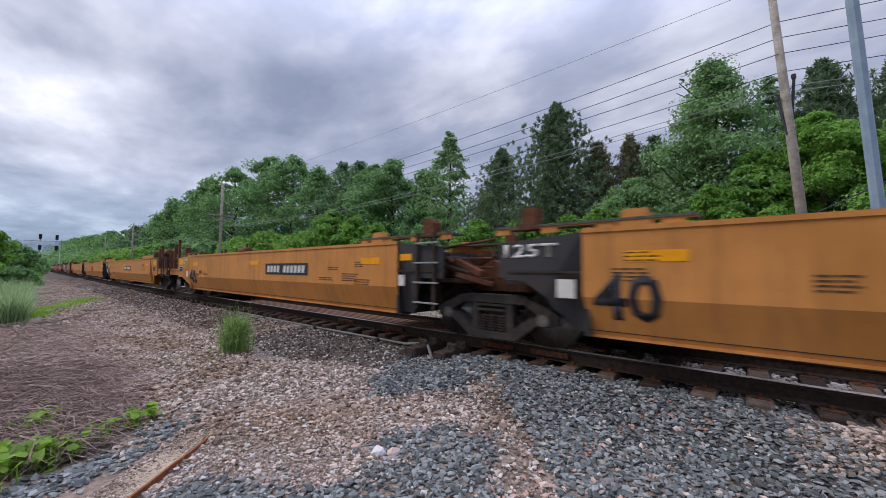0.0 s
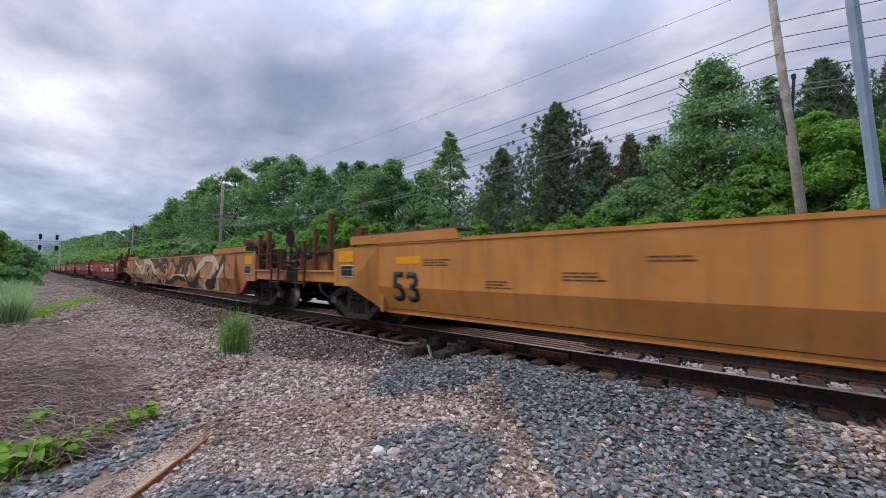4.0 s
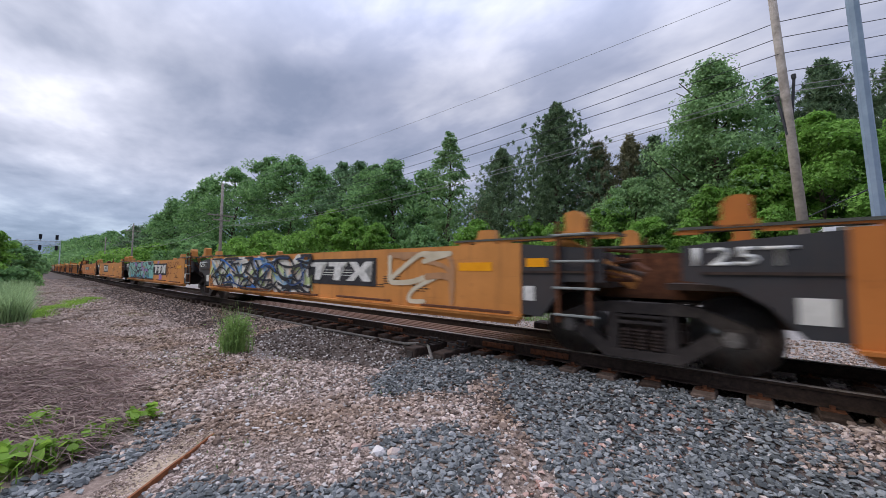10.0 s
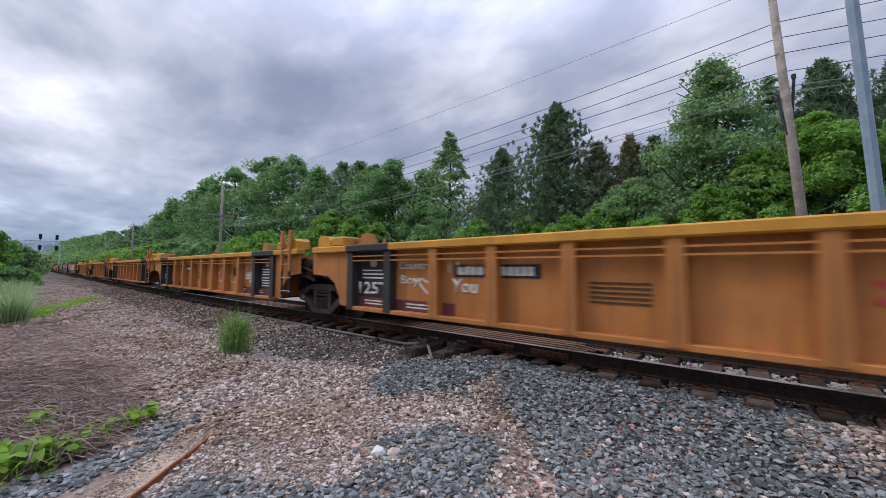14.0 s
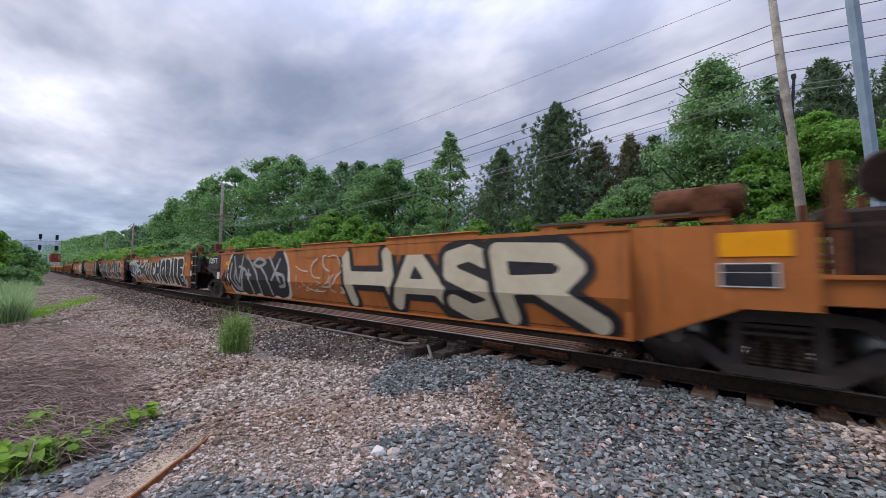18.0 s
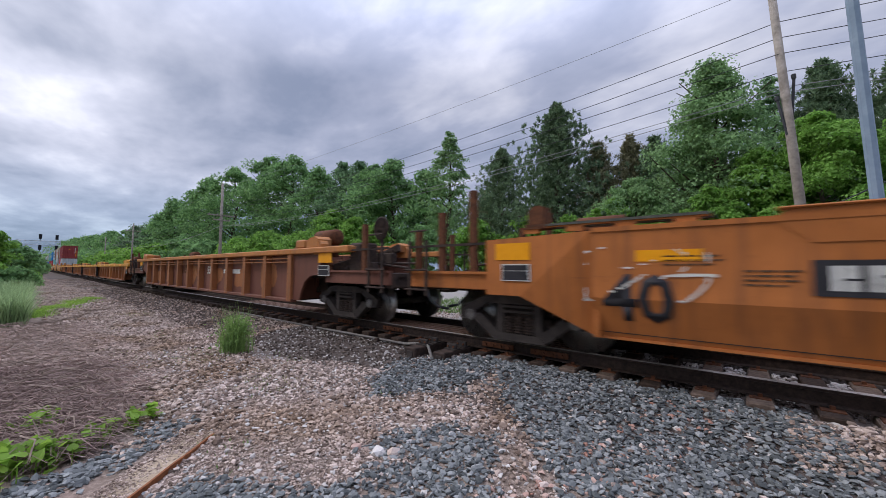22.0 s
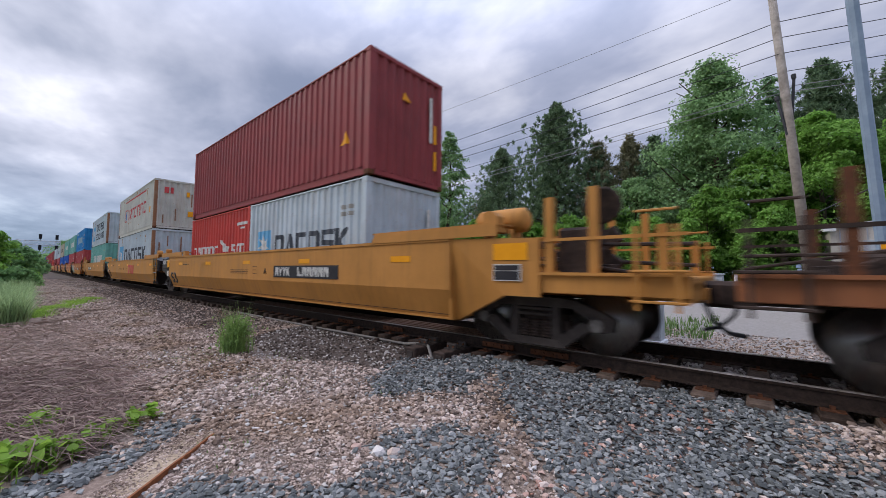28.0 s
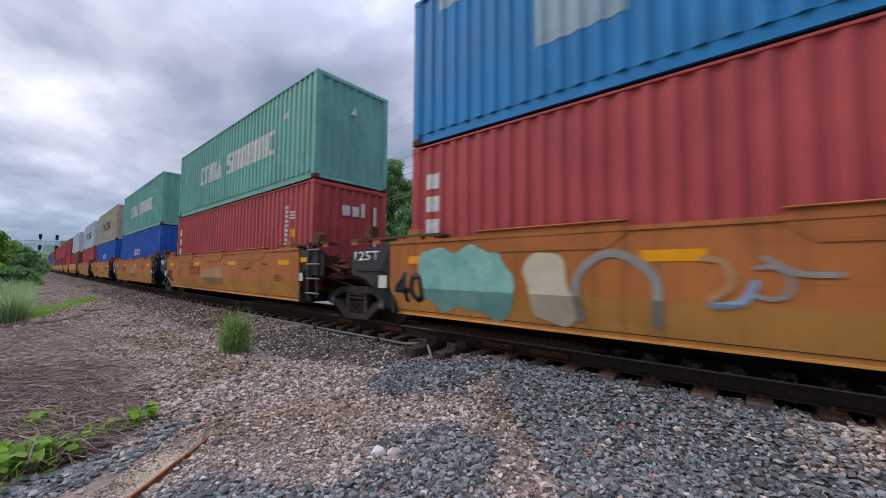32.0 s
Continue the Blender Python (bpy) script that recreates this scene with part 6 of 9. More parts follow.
            decal(t, "lettering", word(px + 0.15, zt - 0.60, 4, 0.20, 0.24, 0.3, 0.03) + word(px + 0.39 * pw, zt - 0.60, 6, 0.23, 0.24, 0.3, 0.03), M["white_mark"], p, lift=0.014)
    t, we, p, zt = us[0]
    sprayed(t, "spray_field", [[(-4.9, 0.95), (1.3, 1.05)]], 0.52, M["plum_spray"], p, 0.006, label="dark plum sprayed field", wave=0.05)
    bubble(t, "MERAZ", [(-4.5, -3.22), (-3.12, -2.18), (-2.08, -1.2), (-1.14, -0.2), (-0.12, 1.0)], 0.62, zt - 0.08, p, M["cyan_spray"], M["ink"], 0.135, 0.035, low=(M["taupe_spray"], 1.06))
    swirls(t, 52, -5.6, -4.7, 0.8, zt - 0.2, [M["peach_spray"], M["brown_spray"]], p, 6, 0.04)
    swirls(t, 58, 1.2, 2.0, 0.7, zt - 0.1, [M["peach_spray"], M["brown"]], p, 6, 0.06)
    t, we, p, zt = us[1]
    sprayed(t, "spray_field", [[(-5.5, 1.05), (0.3, 0.95)]], 0.48, M["pale_spray"], p, 0.006, label="pale sprayed field", wave=0.07)
    shards(t, 53, -5.9, 0.9, 0.56, zt - 0.02, [M["lime_spray"], M["blue_spray"], M["peach_spray"], M["lime_spray"], M["blue_spray"]], p, 26, 0.010)
    swirls(t, 54, -5.8, 0.9, 0.58, zt - 0.06, M["ink"], p, 46, 0.030, 0.026, 1.5)
    swirls(t, 60, -5.6, 0.6, 0.62, zt - 0.10, [M["royal_spray"], M["navy_spray"]], p, 12, 0.026, 0.052, 1.2)
    swirls(t, 59, 3.7, 5.2, 0.62, zt - 0.12, [M["tan_old"], M["sand_spray"]], p, 8, 0.05, 0.012, 1.6)
    t, we, p, zt = us[2]
    sprayed(t, "spray_field", [[(-we + 0.5, 1.02), (0.2, 1.02)]], 0.58, M["teal_spray"], p, 0.006, label="teal sprayed field", wave=0.03)
    sprayed(t, "spray_base", [[(-we + 0.9, 0.62), (-2.0, 0.66), (0.3, 0.58)]], 0.13, M["cyan_spray"], p, 0.009, label="blue lower edge of the sprayed field", wave=0.06)
    swirls(t, 56, -we + 0.2, 0.7, 0.60, zt - 0.06, M["ink"], p, 20, 0.028, 0.012, 2.2)
    swirls(t, 61, -we + 0.3, 0.4, 0.66, zt - 0.12, [M["plum_spray"], M["taupe_spray"], M["violet_spray"]], p, 10, 0.07, 0.024, 1.0)
    swirls(t, 57, 3.5, 5.4, 0.75, zt - 0.12, M["rust"], p, 18, 0.016, 0.012, 0.9)
    decal(t, "spray_patch", [blob(random.Random(77), 2.2, 0.72, 0.6, 0.3), blob(random.Random(78), 1.7, zt - 0.10, 0.4, 0.12)], M["violet_spray"], p, "violet sprayed patches", 0.012)
    for k, q in enumerate((-180.29, -195.92, -211.47, -227.02, -242.81)):
        lay_paint(us[k][0], q)
    t, we, p, zt = us[3]
    letters(t, "E", 2.6, 0.95, 0.28, M["ink"], p, "black letter E")
    t, we, p, zt = us[4]
    letters(t, "40", we - 0.9, 0.80, 0.30, M["ink"], p, "size number 40")

    us = run([-254.79, -270.07, -285.6, -301.1, -316.61, -332.4], "ribbed", M["rib_orange"], "dusty orange ribbed-side well car unit with yellow top sill", sill=M["yellow_sill"], black_ends=False)
    for k, (t, we, p, zt) in enumerate(us):
        p2 = Prof(0, -1, 0, 0.16)
        bay = (2 * we - 0.24) / 10
        wm = M["white_mark"]
        for xa in (-we + 0.22, we - bay - 0.02):
            decal(t, "end_panel", [rect(xa, 0.40, bay - 0.2, 1.12)], M["ink"], p2, "black end panel with white lettering")
            for j in range(3):
                decal(t, "panel_line", [rect(xa + 0.14, 0.98 + 0.075 * j, 0.72 - 0.06 * j, 0.028)], wm, p2, lift=0.014)
            decal(t, "round_emblem", [[(xa + 0.48 + 0.11 * math.cos(j * 0.628), 1.29 + 0.075 * math.sin(j * 0.628)) for j in range(10)]], M["pale_grey_spray"], p2, "worn round emblem", 0.014)
        letters(t, "125T", -we + 0.24, 0.66, 0.25, wm, p2, "white stencil 125T", 0.95, 0.014)
        for j in range(4):
            decal(t, "panel_line", [rect(we - bay + 0.12, 0.66 + 0.075 * j, 0.62 + 0.05 * j, 0.03)], wm, p2, lift=0.014)
        for xa, wd in ((-we + 0.22, 2.6), (we - 3.0, 2.8)):
            decal(t, "stencil_band", [rect(xa, 0.40, wd, 0.20)], M["plum"], p2, "plum band with small lettering", 0.012)
            for j in range(4):
                decal(t, "band_line", [rect(xa + 0.22 + 1.25 * (j // 2), 0.46 + 0.06 * (j % 2), 0.55, 0.025)], wm, p2, lift=0.016)
        for xa in (-we, we - bay - 0.2):
            piece("sill_band", ("sill_band", round(xa, 2)), lambda bm: box(bm, xa, xa + bay + 0.2, -SIDE_Y - 0.056, -SIDE_Y + 0.226, 1.525, 1.676, 0.02), M["black"], t, None, "black stretch of the top sill")
        decal(t, "number_panel", [rect(-we + 2.4 * bay, 1.05, 1.55, 0.20)], M["ink"], p2, "black panel with pale lettering shapes", 0.012)
        decal(t, "lettering", word(-we + 2.4 * bay + 0.08, 1.085, 4, 0.10, 0.13, 0.3) + word(-we + 2.4 * bay + 0.80, 1.085, 6, 0.085, 0.13, 0.3), wm, p2, lift=0.016)
        letters(t, "40", -we + 7.1 * bay + 0.35, 0.90, 0.30, M["ink"], p2, "size number 40", None, 0.012)
        for d in (-1, 1):
            decal(t, "pink_mark", [[(-we + 6.45 * bay - d * 0.17, 0.90), (-we + 6.45 * bay - d * 0.10, 0.88), (-we + 6.45 * bay + d * 0.17, 1.08), (-we + 6.45 * bay + d * 0.10, 1.10)]], M["logo_red"], p2, "small pink paint mark", 0.012 + 0.002 * (d > 0))
        for j in range(5):
            decal(t, "small_line", [rect(-we + 8.15 * bay + 0.2, 1.02 - 0.045 * j, 0.55, 0.025)], wm, p2, lift=0.012)
            decal(t, "small_line", [rect(-we + 4.2 * bay + 0.1, 1.0 - 0.06 * j, 0.7, 0.025)], M["dark_mark"], p2, lift=0.012)
        if k == 0:
            for txt, xx, zz, hh, wd in (("Country", -we + bay + 0.28, 1.12, 0.20, 0.86), ("Boy", -we + bay + 0.34, 0.84, 0.22, 0.50), ("I Love", -we + 2 * bay + 0.34, 1.10, 0.20, 0.82), ("You", -we + 2 * bay + 0.42, 0.78, 0.24, 0.52)):
                letters(t, txt, xx, zz, hh, M["pale_spray"], p2, "white hand-sprayed words", wd, 0.012)
            sprayed(t, "sprayed_heart", [flowing([(-we + 1.90 * bay, 0.74), (-we + 1.72 * bay, 0.92), (-we + 1.76 * bay, 1.0), (-we + 1.90 * bay, 0.94), (-we + 2.0 * bay, 1.0), (-we + 2.04 * bay, 0.92), (-we + 1.90 * bay, 0.74)])], 0.022, M["pale_spray"], p2, 0.012)
        for j in ((6, 7, 8) if k == 1 else ()):
            swirls(t, 61 + k * 10 + j, -we + j * bay + 0.35, -we + (j + 1) * bay - 0.1, 0.72, 1.25, M["pale_spray"], p2, 5, 0.018, 0.012, 0.7)

    LIPS = ((-4.5, -2.3), (-1.0, 1.0), (2.15, 4.3))
    us = run([-336.44, -352.19, -367.7, -383.5, -398.75, -414.17], "folded", M["orange_old"], "rusted orange well car unit covered in sprayed shapes", lips=LIPS)
    pale, ink = M["pale_spray"], M["ink"]
    for k, (t, we, p, zt) in enumerate(us):
        side_marks(t, we, p, zt, 71 + k, size="40" if k in (0, 3, 4) else None, panel=False, amber=2)
        if k:
            end_marks(t, we, zt, 1, "125T")
        if k < 4:
            end_marks(t, we, zt, -1, "125T")
    t, we, p, zt = us[0]
    loop_tag(t, -5.45, -1.35, p)
    swirls(t, 94, -1.0, 1.0, 0.65, zt - 0.2, [pale, M["peach_spray"]], p, 14, 0.018, 0.012, 0.8)
    bubble(t, "HASR", [(1.15, 2.75), (2.55, 4.15), (3.95, 5.05), (4.95, 6.45)], 0.38, zt - 0.08, p, M["sand_spray"], ink, 0.135, 0.12, lean=-0.18, bend_amt=0.03)
    t, we, p, zt = us[1]
    sprayed(t, "spray_field", [[(-we + 0.6, 1.1), (-3.0, 0.9), (-1.2, 1.05)]], 0.52, M["navy_spray"], p, 0.006, label="navy sprayed field", wave=0.08)
    swirls(t, 97, -we + 0.4, -0.9, 0.45, zt - 0.15, [M["royal_spray"], M["orange"], M["ink"]], p, 9, 0.15, 0.010, 1.2)
    swirls(t, 98, -we + 0.2, -0.8, 0.42, zt - 0.10, [M["cream_spray"], M["sand_spray"]], p, 22, 0.050, 0.018, 1.7)
    bubble(t, "CHGRABE", [(-0.35, 0.72), (0.62, 1.66), (1.70, 2.75), (2.72, 3.65), (3.55, 4.35), (4.20, 4.95), (4.85, 5.70)], 0.42, zt - 0.06, p, ink, pale, 0.175, 0.125, bend_amt=0.04)
    sprayed(t, "spray_patch", [[(5.45, 0.72), (5.9, 0.66)]], 0.20, pale, p, 0.030, label="pale sprayed patch")
    swirls(t, 90, 5.3, 6.05, 0.55, 0.85, ink, p, 5, 0.025, 0.034, 0.6)
    t, we, p, zt = us[2]
    loop_tag(t, -6.1, -2.05, p)
    bubble(t, "ER", [(-1.60, -0.55), (-0.62, 0.55)], 0.42, zt - 0.06, p, ink, pale, 0.18, 0.09)
    decal(t, "red_patch", [rect(0.30, 1.02, 0.62, 0.24)], M["rust_mark"], p, "red painted patch", 0.030)
    bubble(t, "CENO", [(0.95, 2.05), (1.95, 3.00), (2.90, 4.10), (4.00, 5.15)], 0.40, zt - 0.04, p, ink, pale, 0.185, 0.12, bend_amt=0.03)
    t, we, p, zt = us[3]
    bubble(t, "RODE", [(-4.15, -3.45), (-3.42, -2.80), (-2.78, -2.12), (-2.08, -1.30)], 0.62, zt - 0.10, p, ink, pale, 0.115, 0.075, lean=-0.10)
    sprayed(t, "yellow_patch", [[(-0.1, 1.0), (1.9, 0.9)]], 0.42, M["yellow_sill"], p, 0.005, label="yellow repainted patch", lo=0.5, hi=1.36)
    slab_name(t, -0.15, 0.72, 2.05, 0.58, M["rust_mark"], p, 0.012)
    loop_tag(t, 2.75, we - 0.05, p)
    t, we, p, zt = us[4]
    bubble(t, "KISEZ", [(2.45, 3.35), (3.25, 3.75), (3.65, 4.55), (4.45, 5.25), (5.15, 6.10)], 0.52, zt - 0.08, p, pale, M["royal_spray"], 0.12, 0.06, lean=0.12)
    swirls(t, 96, 1.6, 2.4, 0.8, zt - 0.2, [M["blue_spray"], M["royal_spray"]], p, 5, 0.03, 0.012, 0.7)
    swirls(t, 95, -5.9, -4.6, 0.8, zt - 0.2, pale, p, 8, 0.016, 0.012, 0.7)
    decal(t, "number_panel", [rect(-3.9, 0.95, 2.4, 0.32)], ink, p, "black panel with pale lettering shapes", 0.010)
    decal(t, "lettering", word(-3.78, 1.0, 4, 0.17, 0.22, 0.3) + word(-2.78, 1.0, 6, 0.15, 0.22, 0.3), M["white_mark"], p, lift=0.014)

    for k, q in enumerate((-344.37, -360.53, -375.78, -391.58, -407.1)):
        lay_paint(us[k][0], q)

    us = run([-418.65, -438.21], "ribbed", M["brown_side"], "single brown rusty ribbed-side well car", sill=M["rib_orange"], rib=M["rib_worn"], black_ends=False, ribs=12)
    for t, we, p, zt in us:
        p2 = Prof(0, -1, 0, 0.16)
        decal(t, "faded_lettering", word(-2.9, 0.95, 3, 0.40, 0.34, 0.25), M["rust"], p2, "faded lettering bars")
        for j, (x, w, h) in enumerate(((-we + 3.9, 1.1, 0.85), (-we + 7.4, 1.2, 0.8), (we - 5.8, 0.9, 0.6))):
            decal(t, "repainted_patch", [blob(random.Random(30 + j), x, 0.9, w, h)], M["rib_worn"], p2, "orange repainted patch", 0.008)
        letters(t, "53", 1.2, 0.95, 0.30, M["pale_spray"], p2, "size number 53")
        decal(t, "rust_patch", [blob(random.Random(3), we - 3.6, 0.85, 1.0, 0.7), blob(random.Random(4), we - 1.7, 0.95, 0.9, 0.9), blob(random.Random(8), -we + 2.0, 0.8, 1.0, 0.6)], M["rib_worn"], p2, "orange repainted patches")
        decal(t, "lettering", [rect(we - 5.2, 1.0, 0.55, 0.14), rect(we - 4.5, 1.0, 0.75, 0.14)], M["white_mark"], p2, lift=0.010)

    us = run([-443.0, -458.56, -474.4, -490.1, -505.9, -521.73], "low_ribbed", M["rust_side"], "rusty orange brown low ribbed well car unit with wide yellow sill", sill=M["yellow_sill"], rib=M["rib_worn"], black_ends=False, ribs=9)
    for k, (t, we, p, zt) in enumerate(us):
        p2 = Prof(0, -1, 0, 0.16)
        bay = (2 * we - 0.24) / 8
        if k not in (0,):
            decal(t, "end_panel", [rect(we - bay - 0.02, 0.38, bay - 0.1, 0.86)], M["black"], p2, "black end panel")
            decal(t, "lettering", [rect(we - bay + 0.3, 0.98 - 0.11 * j, 0.55 + 0.1 * (j % 2), 0.05) for j in range(4)], M["white_mark"], p2, lift=0.012)
        if k != 4:
            decal(t, "end_panel", [rect(-we + 0.22, 0.38, bay - 0.2, 0.86)], M["black"], p2, "black end panel")
            letters(t, "125T", -we + 0.5, 0.82, 0.18, M["white_mark"], p2, "white stencil 125T", 0.6, 0.012)
        decal(t, "lettering", word(-we + bay + 0.4, 0.46, 4, 0.11, 0.15, 0.5) + word(-we + 2 * bay + 0.4, 0.46, 6, 0.09, 0.15, 0.5), M["white_mark"], p2, lift=0.010)
        for j in range(6):
            scribble(t, 101 + k * 10 + j, -we + (j + 1) * bay + 0.2, -we + (j + 2) * bay, 0.5, 1.1, M["white_mark"] if (j + k) % 3 == 0 else M["brown"], p2, 2, 0.03 if (j + k) % 3 == 0 else 0.10, 0.010)
        letters(t, "40", 0.85, 0.56, 0.44, M["brown"], p2, "faded size number 40", 0.75)
        ps = Prof(0, -1, 0, -0.05)
        for j in range(5):
            decal(t, "reflector", [rect(-we + 0.5 + (2 * we - 1.6) * j / 4, 1.30, 0.62, 0.12)], M["amber"], ps, "amber reflector strip")

    # loaded cars
    us = run([-526.1, -545.75, -565.33, -585.0], "folded", M["orange_new"], "clean yellow-orange well car unit loaded with containers")
    for k, (t, we, p, zt) in enumerate(us):
        o = -we + 0.38
        letters(t, "53", o, 0.52, 0.46, M["ink"], p, "size number 53", 0.80)
        for j in range(5):
            decal(t, "reflector", [rect(o + 1.15 + 0.3 * (k == 2) + 3.45 * j, 1.30, 0.52, 0.11)], M["amber"], p, "amber reflector strip")
        lx = (7.06, 4.85, 8.38)[k]
        tagged(decal(t, "small_lettering", [rect(o + lx + 0.02 * j, 1.12 - 0.05 * j, 1.40 - 0.06 * j, 0.014) for j in range(3)] + [rect(o + 1.8 + 0.13 * j, 1.30, 0.08, 0.05) for j in range(6)], M["dark_mark"], p, "rows of small worn lettering"), kind="stuff")
        fx = (8.79, 7.80, 7.83)[k]
        decal(t, "label_frame", [rect(o + fx, 1.02 + 0.10 * j, 0.26, 0.014) for j in range(3)], M["dark_mark"], p, "thin ruled label")
        letters(t, ("A", "C", "B")[k], o + (9.54, 6.86, 7.10)[k], 1.02, 0.17, M["dark_mark"], p, "black letter " + ("A", "C", "B")[k])
        if k == 1:
            slab_name(t, o + 8.56, 0.80, 1.90, 0.54, M["logo_red"], p, 0.010)
        else:
            x = o + (10.16, 0, 3.67)[k]
            decal(t, "number_panel", [rect(x, 0.94, 3.08, 0.31)], M["ink"], p, "black panel with pale lettering bars", 0.010)
            decal(t, "lettering", emblem(x + 0.12, x + 0.90, 0.985, 0.22, ("gate", "fork", "fork", "wedge"), 0.28) + emblem(x + 1.30, x + 2.70, 0.985, 0.22, ("hook", "gate", "gate", "gate", "gate", "gate"), 0.28), M["white_mark"], p, lift=0.014)
        if k < 2:
            end_marks(t, we, zt, -1)
            decal(t, "reflector", [rect(-we - 0.36, zt - 0.46, 0.34, 0.34)], M["amber"], Prof(0.0, -1.0, 0.0, 0.010), "square amber reflector plate", 0.008)
    hc = 2.896
    container(-533.0, 6.06, hc, 0.32, M["c_grey"], "pale grey twenty-foot container with dark lettering bars", [(emblem(-1.30, 2.37, 1.16, 0.66, NAME_A), M["logo_dark"], "big dark lettering bars", "side"), star_panel(-2.49, 1.08, 0.92)[0], star_panel(-2.49, 1.08, 0.92)[1], LABELS, ENDCODE])
    container(-539.1, 6.06, hc, 0.32, M["c_red"], "bright red twenty-foot container with white lettering bars", [(emblem(-2.74, 0.20, 1.30, 0.40, ("gate", "peak", "gate", "gate", "gate", "bracket")) + emblem(1.54, 2.65, 1.28, 0.42, ("step", "gate", "gate")), M["white_mark"], "white plain lettering shapes", "side"), ([[(0.30, 1.92), (0.62, 1.86), (0.95, 1.66), (1.34, 1.62), (1.20, 1.46), (0.74, 1.44), (0.58, 1.66)], rect(1.91, 2.33, 1.0, 0.10), rect(2.20, 2.20, 0.40, 0.06)], M["white_mark"], "white emblem and small lines", "side")])
    container(-536.0, 12.192, hc, 3.26, M["c_maroon"], "dark red corrugated forty-foot container", [ENDCODE, ([[(4.95, 0.85), (5.3, 0.85), (5.2, 1.15)]], M["amber"], "yellow warning triangle", "side"), ([[(-0.25, 2.0), (0.05, 2.0), (-0.18, 2.2)], rect(0.88, 1.2, 0.10, 0.5), rect(0.88, 0.5, 0.10, 0.5)], M["amber"], "yellow warning marks", "end")])
    rp = M["c_rustpost"]
    container(-555.9, 12.192, hc, 0.56, M["c_grey"], "pale grey rust-streaked container with dark lettering bars", [(emblem(-2.98, 4.40, 1.00, 0.95, NAME_A), M["logo_dark"], "big dark lettering shapes", "side"), star_panel(-5.15, 0.72, 1.50)[0], star_panel(-5.15, 0.72, 1.50)[1], ([rect(0.15, 1.6, 0.07, 0.9), rect(0.75, 1.5, 0.06, 0.8), rect(-0.5, 1.9, 0.05, 0.6), rect(-0.9, 1.2, 0.06, 0.9)], rp, "rust streaks", "end"), (rust_spots(61, 16), M["rust_bloom"], "orange rust spots and runs", "side")], rp)
    container(-555.9, 12.192, hc, 3.50, M["c_white"], "rust-streaked white container with red lettering bars", [(emblem(-2.32, 0.60, 1.10, 0.75, NAME_E, 0.20) + emblem(1.05, 3.80, 1.10, 0.75, NAME_F, 0.20), M["logo_red"], "red lettering shapes", "side"), (word(-3.41, 2.45, 26, 0.19, 0.10, 0.45), M["logo_red"], "thin line of small red lettering", "side"), ([rect(-3.52, 1.03, 0.10, 0.90), rect(-2.76, 1.03, 0.10, 0.90), rect(-3.40, 1.03, 0.62, 0.08), rect(-3.40, 1.85, 0.62, 0.08)], M["logo_red"], "red emblem frame", "side"), ([[(-3.18, 1.16), (-3.0, 1.16), (-3.0, 1.5), (-2.84, 1.80), (-2.98, 1.80), (-3.09, 1.60), (-3.20, 1.80), (-3.34, 1.80), (-3.18, 1.5)]], M["royal_spray"], "blue emblem shape", "side"), ([rect(-0.75, 2.1, 0.22, 0.36), rect(-0.45, 2.1, 0.14, 0.36)], M["logo_red"], "red emblem", "end"), ([rect(4.9, 1.0, 0.2, 0.35)], M["amber"], "yellow warning mark", "side"), ([rect(0.45, 0.8, 0.28, 0.32), rect(0.35, 2.0, 0.16, 0.3)], M["amber"], "yellow warning marks", "end"), ([rect(-0.2, 0.5, 0.06, 0.7), rect(0.6, 1.4, 0.06, 0.8), rect(-0.8, 0.3, 0.06, 0.5)], rp, "rust streaks", "end"), (rust_spots(67, 20), M["rust_bloom"], "orange rust spots and runs", "side")], rp)
    container(-575.4, 12.192, hc, 0.56, M["c_teal"], "green corrugated container with white lettering bars", [(emblem(-3.12, -0.75, 1.10, 0.75, NAME_C, 0.34, 0.12) + emblem(-0.13, 3.66, 1.10, 0.75, NAME_D, 0.34, 0.12), M["white_mark"], "white plain lettering shapes", "side"), ([rect(-5.41, 2.22 - 0.50 * i, 0.44, 0.06) for i in range(3)] + [rect(-5.41, 2.02 - 0.50 * i, 0.44, 0.06) for i in range(3)] + [rect(-5.22, 1.86 - 0.50 * i, 0.07, 0.15) for i in range(3)], M["white_mark"], "white sign shapes", "side"), ([[(4.9, 2.2), (5.1, 2.2), (5.0, 2.36)], rect(5.3, 2.2, 0.12, 0.14)], M["amber"], "yellow warning marks", "side"), ([[(0.0, 1.6), (0.25, 1.6), (0.12, 1.85)]], M["amber"], "yellow warning mark", "end")])
    container(-575.4, 12.192, hc, 3.50, M["c_grey"], "pale grey container with two rows of dark lettering bars", [(emblem(-2.24, 3.75, 1.48, 0.76, NAME_A) + emblem(-2.26, 3.95, 0.60, 0.62, NAME_B), M["logo_dark"], "two rows of dark lettering shapes", "side"), star_panel(-4.80, 0.56, 1.55)[0], star_panel(-4.80, 0.56, 1.55)[1], (rust_spots(71, 14), M["rust_bloom"], "orange rust spots and runs", "side")], rp)

    def load(q, low, top, lowlab, toplab, lowm=None, topm=None):
        container(q, 12.192, hc, 0.60, low, lowlab, lowm)
        if top:
            container(q, 12.192, hc, 3.54, top, toplab, topm)

    texm = [CODE, WARN, ([rect(-5.75, 2.05 - 0.42 * i, 0.34, 0.28) for i in range(3)], M["white_mark"], "white lettering bars set upright", "side"), (SERIF, M["white_mark"], "white lettering bars", "end"), ENDCODE]
